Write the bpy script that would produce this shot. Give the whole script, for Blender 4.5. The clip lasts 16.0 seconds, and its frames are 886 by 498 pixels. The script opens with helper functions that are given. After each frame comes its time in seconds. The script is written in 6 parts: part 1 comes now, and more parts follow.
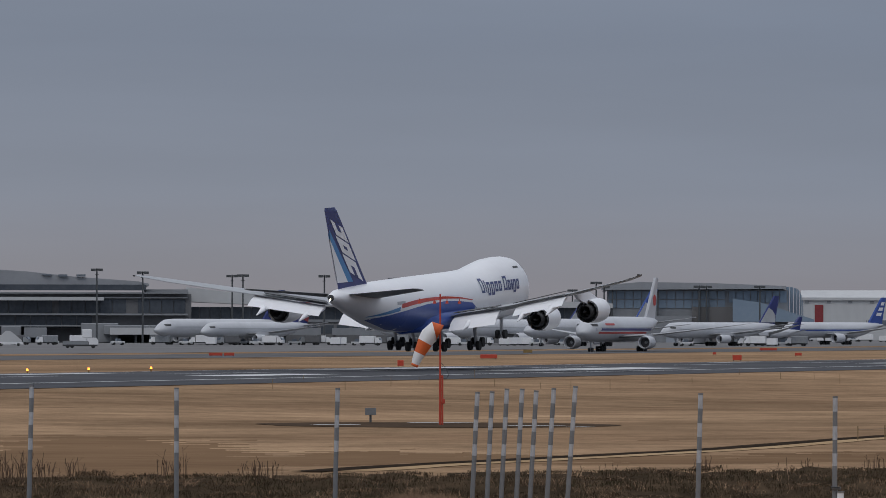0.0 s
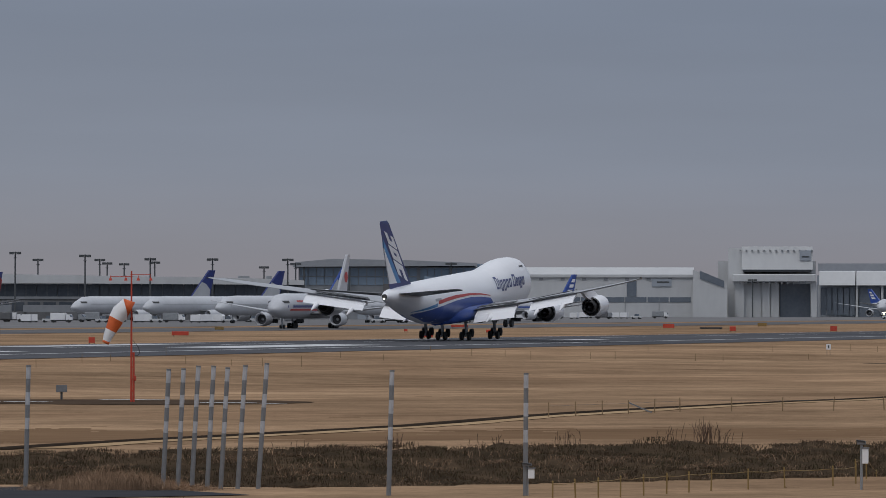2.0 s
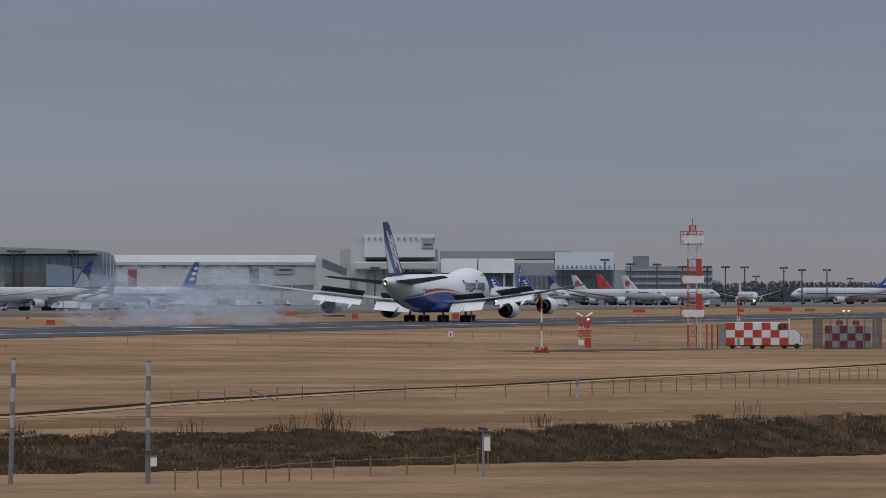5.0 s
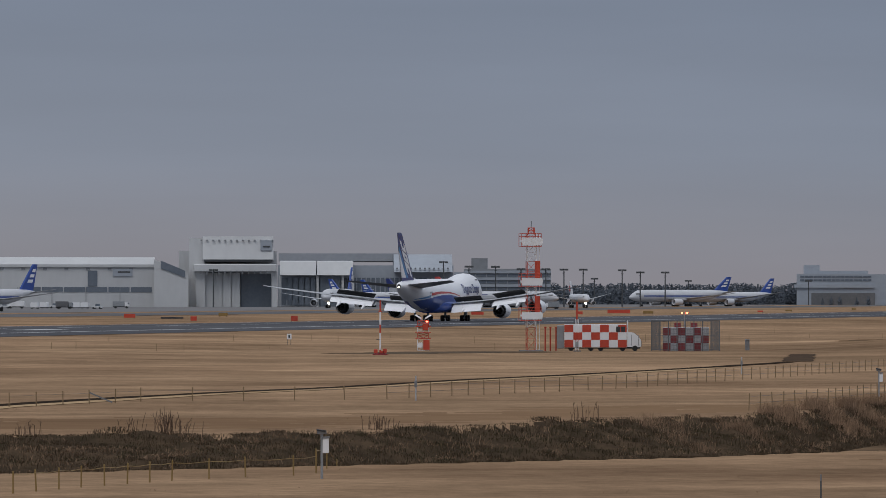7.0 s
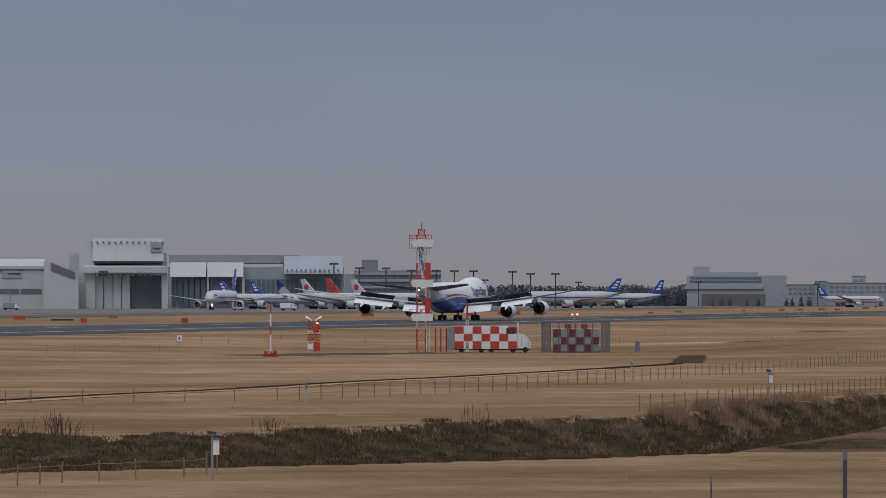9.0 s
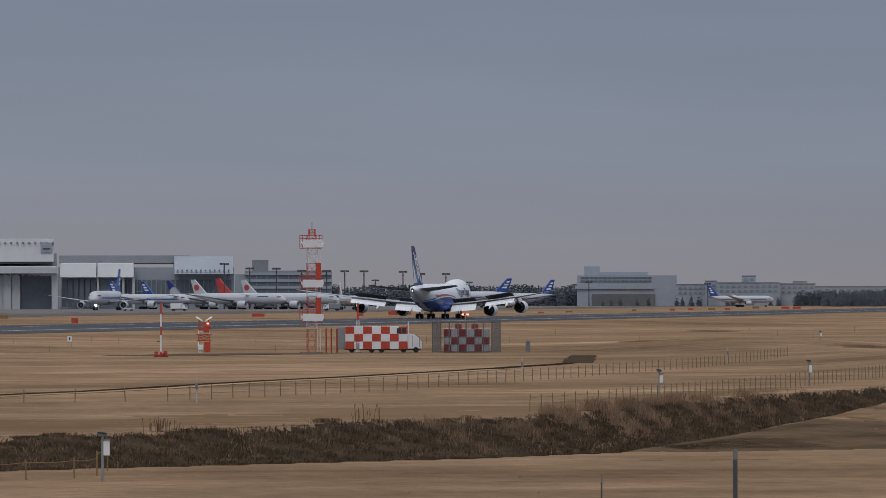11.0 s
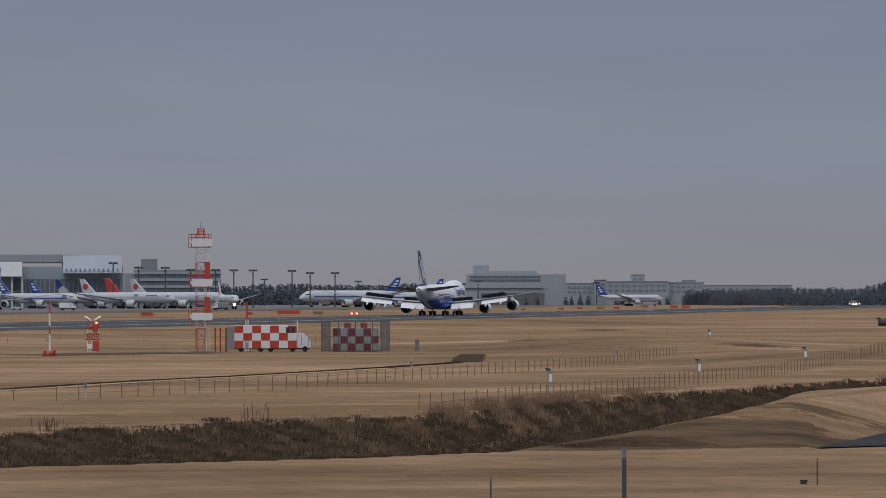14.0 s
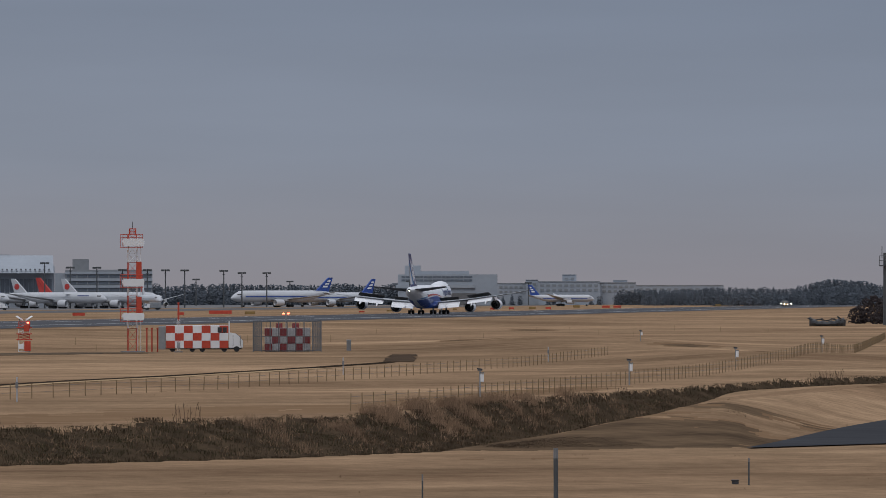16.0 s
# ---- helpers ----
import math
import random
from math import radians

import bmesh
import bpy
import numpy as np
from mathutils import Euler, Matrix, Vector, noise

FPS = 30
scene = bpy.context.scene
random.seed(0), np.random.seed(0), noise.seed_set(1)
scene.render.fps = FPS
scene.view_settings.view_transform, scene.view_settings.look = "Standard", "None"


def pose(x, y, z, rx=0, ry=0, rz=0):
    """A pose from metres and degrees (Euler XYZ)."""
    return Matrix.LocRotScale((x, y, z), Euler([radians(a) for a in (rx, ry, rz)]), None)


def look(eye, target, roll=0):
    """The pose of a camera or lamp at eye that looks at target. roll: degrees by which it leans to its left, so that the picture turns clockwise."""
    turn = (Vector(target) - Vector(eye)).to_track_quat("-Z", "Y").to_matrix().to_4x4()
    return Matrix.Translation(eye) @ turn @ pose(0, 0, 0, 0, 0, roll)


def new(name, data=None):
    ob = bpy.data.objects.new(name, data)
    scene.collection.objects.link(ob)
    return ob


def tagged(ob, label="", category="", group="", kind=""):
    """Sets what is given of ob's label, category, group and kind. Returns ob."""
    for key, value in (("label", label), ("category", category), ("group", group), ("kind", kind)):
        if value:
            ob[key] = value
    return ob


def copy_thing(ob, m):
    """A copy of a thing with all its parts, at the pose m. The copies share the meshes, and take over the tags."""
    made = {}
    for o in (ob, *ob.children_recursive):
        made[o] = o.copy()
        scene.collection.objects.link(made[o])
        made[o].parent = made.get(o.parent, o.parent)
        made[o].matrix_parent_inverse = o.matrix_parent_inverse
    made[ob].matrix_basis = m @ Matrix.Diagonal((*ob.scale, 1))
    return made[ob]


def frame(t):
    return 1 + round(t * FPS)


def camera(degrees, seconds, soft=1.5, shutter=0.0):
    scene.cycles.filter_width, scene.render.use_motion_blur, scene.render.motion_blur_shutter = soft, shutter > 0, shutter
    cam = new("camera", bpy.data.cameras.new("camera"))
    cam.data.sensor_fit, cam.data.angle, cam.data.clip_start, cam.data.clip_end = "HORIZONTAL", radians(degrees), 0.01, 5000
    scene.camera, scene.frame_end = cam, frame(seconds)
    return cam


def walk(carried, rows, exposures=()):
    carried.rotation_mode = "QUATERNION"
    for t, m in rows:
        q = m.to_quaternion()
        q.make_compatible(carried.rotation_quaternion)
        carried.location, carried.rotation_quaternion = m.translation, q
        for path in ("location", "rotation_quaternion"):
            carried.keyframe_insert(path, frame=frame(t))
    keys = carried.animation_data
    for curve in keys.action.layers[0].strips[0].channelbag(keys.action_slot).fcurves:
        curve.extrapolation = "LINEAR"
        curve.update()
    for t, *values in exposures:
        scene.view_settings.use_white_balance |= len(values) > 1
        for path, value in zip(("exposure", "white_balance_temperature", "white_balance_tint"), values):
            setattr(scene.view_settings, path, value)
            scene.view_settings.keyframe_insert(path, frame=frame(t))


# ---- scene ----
# The camera stands on one spot beside the airfield and pans with the landing freighter.
EYE = 6.8
PAN = [  # seconds, bearing to the right, tilt, lean (degrees)
    (0.0, 0.0000, 0.7909, 0.079),
    (0.5, 0.7072, 0.7832, 0.080),
    (1.0, 1.5992, 0.7145, 0.077),
    (1.5, 2.4319, 0.6322, 0.068),
    (2.0, 3.1269, 0.5608, 0.068),
    (2.5, 3.8446, 0.5575, 0.068),
    (3.0, 4.5577, 0.5691, 0.054),
    (3.5, 5.2094, 0.5265, 0.056),
    (4.0, 5.7766, 0.4844, 0.050),
    (4.5, 6.3682, 0.4681, 0.050),
    (4.7, 6.6108, 0.4547, 0.047),
    (7.0, 8.5887, 0.4638, 0.056),
    (7.5, 8.8897, 0.4736, 0.055),
    (8.0, 9.2202, 0.4814, 0.031),
    (10.3, 10.3390, 0.4803, -0.015),
    (10.5, 10.4823, 0.4832, -0.032),
    (11.0, 10.8105, 0.4809, -0.054),
    (11.5, 11.0328, 0.4799, -0.065),
    (12.0, 11.3103, 0.4882, -0.071),
    (12.5, 11.4837, 0.4756, -0.061),
    (13.0, 11.6328, 0.4703, -0.072),
    (13.5, 11.7929, 0.4723, -0.077),
    (14.0, 11.9348, 0.4703, -0.078),
    (14.5, 12.1361, 0.4698, -0.075),
    (15.0, 12.3426, 0.4695, -0.078),
    (15.5, 12.5221, 0.4705, -0.079),
    (16.0, 12.6268, 0.4698, -0.070),
]
cam = camera(8.966, 16.0, soft=0.8)
walk(cam, [(t, pose(0, 0, EYE, 90 + tilt, -lean, -turn)) for t, turn, tilt, lean in PAN], [(0.0, -0.03), (4.5, -0.01), (8.0, 0.0), (16.0, 0.04)])

# ---- light: a dull overcast winter afternoon ----
world = bpy.data.worlds.new("overcast_sky")
scene.world = world
world.use_nodes = True
wn, wl = world.node_tree.nodes, world.node_tree.links
wn.clear()
w_out = wn.new("ShaderNodeOutputWorld")
w_bg = wn.new("ShaderNodeBackground")
w_sky = wn.new("ShaderNodeTexSky")
w_sky.sky_type = "NISHITA"
w_sky.sun_disc = False
w_sky.sun_elevation, w_sky.sun_rotation = radians(38), radians(-25)
w_co = wn.new("ShaderNodeTexCoord")
w_sep = wn.new("ShaderNodeSeparateXYZ")
w_ramp = wn.new("ShaderNodeValToRGB")
w_ramp.color_ramp.elements[0].position = 0.0
w_ramp.color_ramp.elements[0].color = (0.217, 0.211, 0.243, 1)
w_ramp.color_ramp.elements[1].position = 1.0
w_ramp.color_ramp.elements[1].color = (0.80, 0.84, 0.92, 1)
for p, c in ((0.011, (0.205, 0.217, 0.262)), (0.025, (0.187, 0.219, 0.287)), (0.052, (0.159, 0.193, 0.267)), (0.25, (0.385, 0.43, 0.515))):
    e = w_ramp.color_ramp.elements.new(p)
    e.color = (*c, 1)
w_map = wn.new("ShaderNodeMapping")
w_map.inputs["Scale"].default_value = (7, 7, 60)
w_noise = wn.new("ShaderNodeTexNoise")
w_noise.inputs["Scale"].default_value = 1.3
w_noise.inputs["Detail"].default_value = 5
w_mr = wn.new("ShaderNodeMapRange")
w_mr.inputs["From Min"].default_value, w_mr.inputs["From Max"].default_value = 0.3, 0.7
w_mr.inputs["To Min"].default_value, w_mr.inputs["To Max"].default_value = 0.955, 1.045
w_mul = wn.new("ShaderNodeMixRGB")
w_mul.blend_type = "MULTIPLY"
w_mul.inputs[0].default_value = 1.0
w_add = wn.new("ShaderNodeMixRGB")
w_add.blend_type = "ADD"
w_add.inputs[0].default_value = 0.004
wl.new(w_co.outputs["Generated"], w_sep.inputs[0])
wl.new(w_sep.outputs["Z"], w_ramp.inputs[0])
wl.new(w_co.outputs["Generated"], w_map.inputs[0])
wl.new(w_map.outputs[0], w_noise.inputs["Vector"])
wl.new(w_noise.outputs[0], w_mr.inputs[0])
wl.new(w_ramp.outputs[0], w_mul.inputs[1])
wl.new(w_mr.outputs[0], w_mul.inputs[2])
wl.new(w_mul.outputs[0], w_add.inputs[1])
wl.new(w_sky.outputs[0], w_add.inputs[2])
wl.new(w_add.outputs[0], w_bg.inputs[0])
w_bg.inputs[1].default_value = 1.0
wl.new(w_bg.outputs[0], w_out.inputs[0])
sun = new("sun", bpy.data.lights.new("sun", "SUN"))
sun.data.energy, sun.data.angle, sun.data.color = 0.6, radians(25), (1.0, 0.96, 0.9)
sun.matrix_world = look((0, 0, 100), (35, 70, 0))


# ---- materials ----
def mat(name, c1, c2=None, rough=0.7, metal=0.0, scale=1.0, stretch=(1, 1, 1), bump=0.0, fine=8.0, spec=0.4, rand=0.0, contrast=0.25, island=0.0):
    """Two-scale procedural surface: a broad blotch and a fine grain between c1 and c2."""
    m = bpy.data.materials.new(name)
    m.use_nodes = True
    n, l = m.node_tree.nodes, m.node_tree.links
    b = n["Principled BSDF"]
    b.inputs["Roughness"].default_value, b.inputs["Metallic"].default_value = rough, metal
    b.inputs["Specular IOR Level"].default_value = spec
    c2 = c2 or tuple(0.8 * v for v in c1)
    co, mp = n.new("ShaderNodeTexCoord"), n.new("ShaderNodeMapping")
    mp.inputs["Scale"].default_value = stretch
    n1, n2 = n.new("ShaderNodeTexNoise"), n.new("ShaderNodeTexNoise")
    n1.inputs["Scale"].default_value, n1.inputs["Detail"].default_value = scale, 4
    n2.inputs["Scale"].default_value, n2.inputs["Detail"].default_value = scale * fine, 3
    add, mr, mix = n.new("ShaderNodeMath"), n.new("ShaderNodeMapRange"), n.new("ShaderNodeMixRGB")
    add.operation = "MULTIPLY_ADD"
    add.inputs[1].default_value = 0.5
    l.new(co.outputs["Object"], mp.inputs[0])
    l.new(mp.outputs[0], n1.inputs["Vector"])
    l.new(mp.outputs[0], n2.inputs["Vector"])
    l.new(n2.outputs[0], add.inputs[0])
    l.new(n1.outputs[0], add.inputs[2])
    mr.inputs["From Min"].default_value, mr.inputs["From Max"].default_value = 0.75 - contrast, 0.75 + contrast
    l.new(add.outputs[0], mr.inputs[0])
    mix.inputs[1].default_value, mix.inputs[2].default_value = (*c1, 1), (*c2, 1)
    l.new(mr.outputs[0], mix.inputs[0])
    col = mix.outputs[0]
    if rand:
        info, hsv, mr2 = n.new("ShaderNodeObjectInfo"), n.new("ShaderNodeHueSaturation"), n.new("ShaderNodeMapRange")
        mr2.inputs["To Min"].default_value, mr2.inputs["To Max"].default_value = 1 - rand, 1 + rand
        l.new(info.outputs["Random"], mr2.inputs[0])
        l.new(mr2.outputs[0], hsv.inputs["Value"])
        l.new(col, hsv.inputs["Color"])
        col = hsv.outputs[0]
    if island:
        geo, hs, mr3 = n.new("ShaderNodeNewGeometry"), n.new("ShaderNodeHueSaturation"), n.new("ShaderNodeMapRange")
        mr3.inputs["To Min"].default_value, mr3.inputs["To Max"].default_value = 1 - island, 1 + island
        l.new(geo.outputs["Random Per Island"], mr3.inputs[0])
        l.new(mr3.outputs[0], hs.inputs["Value"])
        l.new(col, hs.inputs["Color"])
        col = hs.outputs[0]
    l.new(col, b.inputs["Base Color"])
    if bump:
        bp = n.new("ShaderNodeBump")
        bp.inputs["Strength"].default_value = bump
        bp.inputs["Distance"].default_value = 0.1
        l.new(n2.outputs[0], bp.inputs["Height"])
        l.new(bp.outputs[0], b.inputs["Normal"])
    return m


def glow(name, colour, power):
    m = mat(name, colour)
    b = m.node_tree.nodes["Principled BSDF"]
    b.inputs["Emission Color"].default_value, b.inputs["Emission Strength"].default_value = (*colour, 1), power
    return m


def turf():
    """Dry winter grass: broad worn blotches, mown streaks and fine tussocks."""
    m = mat("dry_turf", (0.372, 0.247, 0.152), (0.212, 0.134, 0.082), 0.95, scale=0.03, stretch=(0.5, 0.9, 1), fine=9, bump=0.15, spec=0.0, contrast=0.22)
    n, l = m.node_tree.nodes, m.node_tree.links
    b = n["Principled BSDF"]
    col = b.inputs["Base Color"].links[0].from_socket
    co = n.new("ShaderNodeTexCoord")
    for scale, lo, hi in ((0.011, 0.74, 1.2), (0.05, 0.84, 1.14), (0.16, 0.82, 1.16), (1.1, 0.84, 1.14), (6.0, 0.90, 1.10)):
        nz, mr, mul = n.new("ShaderNodeTexNoise"), n.new("ShaderNodeMapRange"), n.new("ShaderNodeMixRGB")
        nz.inputs["Scale"].default_value, nz.inputs["Detail"].default_value = scale, 3
        mr.inputs["From Min"].default_value, mr.inputs["From Max"].default_value = 0.3, 0.7
        mr.inputs["To Min"].default_value, mr.inputs["To Max"].default_value = lo, hi
        mul.blend_type = "MULTIPLY"
        mul.inputs[0].default_value = 1.0
        l.new(co.outputs["Object"], nz.inputs["Vector"])
        l.new(nz.outputs[0], mr.inputs[0])
        l.new(col, mul.inputs[1])
        l.new(mr.outputs[0], mul.inputs[2])
        col = mul.outputs[0]
    l.new(col, b.inputs["Base Color"])
    return m


TURF = turf()
WEEDS = mat("ditch_weeds", (0.086, 0.059, 0.038), (0.042, 0.031, 0.021), 0.95, scale=0.5, fine=5, bump=1.0, spec=0.0, contrast=0.2)
ROUGH = mat("rough_shaded_brown_grass", (0.158, 0.106, 0.066), (0.075, 0.051, 0.034), 0.95, scale=0.22, fine=5, bump=0.8, spec=0.0, contrast=0.2)
STRAW = mat("dead_weed_straw", (0.108, 0.073, 0.047), (0.056, 0.040, 0.027), 0.9, scale=0.35, spec=0.05, island=0.35)
REED = mat("pale_dry_reed", (0.33, 0.215, 0.138), (0.19, 0.124, 0.082), 0.9, scale=0.4, spec=0.05, island=0.35)
STEM = mat("dark_dead_stem", (0.150, 0.098, 0.068), (0.085, 0.056, 0.041), 0.9, scale=1.0, spec=0.05, island=0.4)
BROWN = mat("worn_shaded_brown_turf", (0.245, 0.155, 0.092), (0.152, 0.094, 0.056), 0.95, scale=0.05, stretch=(0.5, 0.9, 1), fine=12, bump=0.4, spec=0.0)
GREENWEED = mat("dull_green_weed", (0.048, 0.041, 0.024), (0.075, 0.058, 0.034), 0.9, scale=0.5, spec=0.05, island=0.35)
PALEGRASS = mat("bleached_pale_grass", (0.46, 0.325, 0.195), (0.34, 0.225, 0.128), 0.95, scale=0.08, fine=9, spec=0.0)
EARTH = mat("bare_earth", (0.06, 0.043, 0.032), (0.10, 0.07, 0.05), 0.95, scale=0.3, spec=0.0)
WETEARTH = mat("damp_dark_earth", (0.026, 0.020, 0.016), (0.050, 0.036, 0.027), 0.95, scale=0.4, spec=0.0)
TRODDEN = mat("trodden_earth", (0.085, 0.066, 0.052), (0.15, 0.108, 0.072), 0.95, scale=0.12, fine=8, spec=0.0, contrast=0.14)
ROADTAR = mat("dark_road_asphalt", (0.045, 0.046, 0.051), (0.065, 0.066, 0.072), 0.95, scale=0.05, fine=10, spec=0.0)
ASPHALT = mat("worn_asphalt", (0.062, 0.063, 0.070), (0.10, 0.10, 0.108), 0.95, scale=0.02, fine=10, spec=0.04)
TAXI = mat("pale_taxiway_asphalt", (0.10, 0.097, 0.10), (0.14, 0.135, 0.135), 0.95, scale=0.02, fine=8, spec=0.04)
CONCRETE = mat("apron_concrete", (0.15, 0.147, 0.15), (0.19, 0.185, 0.185), 0.95, scale=0.02, fine=9, spec=0.04)
LINE = mat("runway_paint", (0.62, 0.62, 0.62), (0.42, 0.42, 0.42), 0.7, scale=0.3)
WHITE = mat("white_paint", (0.80, 0.80, 0.81), (0.70, 0.70, 0.71), 0.35, scale=0.25, fine=6)
PLANEWHITE = mat("aircraft_white", (0.84, 0.84, 0.86), (0.78, 0.78, 0.80), 0.28, scale=0.15, fine=10)
PLANEGREY = mat("aircraft_grey", (0.42, 0.43, 0.45), (0.36, 0.37, 0.39), 0.4, scale=0.2)
# airliner white greyed towards blue: distance haze put into the colour
FARWHITE = mat("hazed_airliner_white", (0.54, 0.55, 0.58), (0.47, 0.48, 0.505), 0.4, scale=0.15, fine=8)
# dark grey underside paint, with its shade added to the whole tailplane colour
STABGREY = mat("shaded_grey_tailplane", (0.15, 0.155, 0.165), (0.20, 0.205, 0.215), 0.45, scale=0.3)
# wing grey lowered so the colour includes the shadow under the wings
WINGGREY = mat("shaded_wing_grey", (0.30, 0.31, 0.33), (0.36, 0.37, 0.385), 0.4, scale=0.25, fine=7)
DARKGLASS = mat("deep_tinted_glazing", (0.045, 0.055, 0.07), (0.08, 0.09, 0.105), 0.25, scale=0.1, spec=0.4)
UNDER = mat("dark_grey_render", (0.11, 0.112, 0.118), (0.16, 0.16, 0.165), 0.8, scale=0.1, fine=8)
NAVY = mat("navy_paint", (0.022, 0.035, 0.15), (0.03, 0.045, 0.18), 0.35, scale=0.2)
BLUE = mat("mid_blue_paint", (0.03, 0.075, 0.30), (0.04, 0.09, 0.34), 0.35, scale=0.2)
SKYBLUE = mat("light_blue_paint", (0.06, 0.22, 0.48), (0.07, 0.25, 0.5), 0.35, scale=0.2)
RED = mat("red_paint", (0.50, 0.055, 0.045), (0.42, 0.045, 0.04), 0.45, scale=0.5)
ORANGE = mat("signal_orange", (0.72, 0.15, 0.035), (0.60, 0.11, 0.03), 0.6, scale=0.8)
MASTRED = mat("mast_red_orange", (0.52, 0.07, 0.035), (0.42, 0.05, 0.03), 0.55, scale=1.5)
DULLRED = mat("dull_maroon_paint", (0.26, 0.035, 0.04), (0.2, 0.03, 0.035), 0.6, scale=0.8)
YELLOW = mat("faded_yellow", (0.27, 0.17, 0.05), (0.20, 0.13, 0.05), 0.6, scale=2)
DARK = mat("dark_metal", (0.03, 0.03, 0.033), (0.05, 0.05, 0.052), 0.5, scale=1)
RUBBER = mat("tyre_rubber", (0.018, 0.018, 0.019), (0.03, 0.03, 0.03), 0.8, scale=3)
STEEL = mat("galvanised_steel", (0.30, 0.31, 0.32), (0.38, 0.39, 0.40), 0.45, 0.6, scale=2)
POSTGREY = mat("weathered_grey_post", (0.155, 0.157, 0.162), (0.205, 0.205, 0.21), 0.7, scale=3)
POSTWHITE = mat("weathered_white_band", (0.46, 0.46, 0.475), (0.35, 0.35, 0.365), 0.6, scale=4)
WOOD = mat("weathered_wood", (0.19, 0.13, 0.07), (0.26, 0.18, 0.10), 0.85, scale=3)
POLE = mat("dark_light_pole", (0.06, 0.065, 0.07), (0.08, 0.085, 0.09), 0.6, scale=1)
WALLW = mat("hangar_cladding", (0.53, 0.535, 0.54), (0.46, 0.465, 0.475), 0.7, scale=0.05, stretch=(1, 1, 0.4), fine=8)
WALLG = mat("grey_cladding", (0.20, 0.21, 0.225), (0.26, 0.27, 0.285), 0.65, scale=0.06, fine=8)
# wall colour carries the bluish veil of distance haze
WALLP = mat("hazed_pale_wall", (0.34, 0.37, 0.415), (0.29, 0.315, 0.355), 0.7, scale=0.05, fine=8)
ROOFM = mat("metal_roof", (0.30, 0.31, 0.33), (0.25, 0.26, 0.28), 0.5, scale=0.06, fine=8)
# glass base colour lifted to hold haze and reflected sky
GLASSY = mat("hazed_window_glass", (0.115, 0.137, 0.168), (0.16, 0.182, 0.212), 0.2, scale=0.1, spec=0.6)
BLUEGLASS = mat("blue_tinted_glazing", (0.19, 0.255, 0.33), (0.23, 0.29, 0.36), 0.2, scale=0.08, spec=0.6)
# foliage lightened and blued, aerial haze painted into the leaves
LEAFD = mat("hazed_winter_evergreen", (0.112, 0.127, 0.150), (0.122, 0.137, 0.158), 0.95, scale=0.05, fine=4, spec=0.02)
LEAFB = mat("bare_brown_scrub", (0.060, 0.050, 0.050), (0.040, 0.034, 0.036), 0.9, scale=0.4, spec=0.1)
FLAME = glow("landing_light", (1.0, 0.86, 0.6), 14.0)
REDLAMP = glow("red_lamp", (1.0, 0.12, 0.06), 8.0)
AMBER = glow("amber_lamp", (1.0, 0.3, 0.04), 3.5)


# ---- mesh helpers ----
def part(name, bm, material, parent=None, label="", smooth=False):
    me = bpy.data.meshes.new(name)
    bmesh.ops.recalc_face_normals(bm, faces=bm.faces)
    bm.to_mesh(me)
    bm.free()
    for p in me.polygons:
        p.use_smooth = smooth
    if material:
        me.materials.append(material)
    ob = new(name, me)
    if parent:
        ob.parent = parent
    if label:
        ob["label"] = label
    return ob


def thing(name, label, category, m=None, group="", kind=""):
    ob = new(name)
    ob.empty_display_size = 0.5
    if m is not None:
        ob.matrix_basis = m
    return tagged(ob, label, category, group, kind)


def brick(bm, x0, x1, y0, y1, z0, z1, bev=0.0):
    r = bmesh.ops.create_cube(bm, size=1.0, matrix=Matrix.Translation(((x0 + x1) / 2, (y0 + y1) / 2, (z0 + z1) / 2)) @ Matrix.Diagonal((x1 - x0, y1 - y0, z1 - z0, 1)))
    if bev:
        es = {e for v in r["verts"] for e in v.link_edges}
        bmesh.ops.bevel(bm, geom=list(es), offset=bev, segments=1, affect="EDGES")
    return bm


def box(x0, x1, y0, y1, z0, z1, bev=0.0):
    return brick(bmesh.new(), x0, x1, y0, y1, z0, z1, bev)


def rod(bm, a, b, r0, r1=None, n=8):
    a, b = Vector(a), Vector(b)
    d = b - a
    m = Matrix.Translation((a + b) / 2) @ d.to_track_quat("Z", "Y").to_matrix().to_4x4()
    bmesh.ops.create_cone(bm, cap_ends=True, segments=n, radius1=r0, radius2=r0 if r1 is None else r1, depth=d.length, matrix=m)
    return bm


def loft(rings, caps=True):
    """A skin over rings of equal numbers of points."""
    bm = bmesh.new()
    rows = [[bm.verts.new(p) for p in r] for r in rings]
    n = len(rows[0])
    for a, b in zip(rows, rows[1:]):
        for i in range(n):
            bm.faces.new((a[i], a[(i + 1) % n], b[(i + 1) % n], b[i]))
    if caps:
        bm.faces.new(rows[0][::-1])
        bm.faces.new(rows[-1])
    return bm


def prism(points, thick, axis="y", at=0.0):
    """A flat outline in two axes given some thickness along the third."""
    bm = bmesh.new()
    sides = []
    for k in (at - thick / 2, at + thick / 2):
        if axis == "y":
            sides.append([bm.verts.new((a, k, b)) for a, b in points])
        elif axis == "x":
            sides.append([bm.verts.new((k, a, b)) for a, b in points])
        else:
            sides.append([bm.verts.new((a, b, k)) for a, b in points])
    n = len(points)
    for i in range(n):
        bm.faces.new((sides[0][i], sides[0][(i + 1) % n], sides[1][(i + 1) % n], sides[1][i]))
    bm.faces.new(sides[0][::-1])
    bm.faces.new(sides[1])
    return bm


# ---- plan: bearings in ten-thousandths of a radian to the right of north, metres from the camera ----
def site(b, d, z=0.0):
    return Vector((d * math.sin(b / 1e4), d * math.cos(b / 1e4), z))


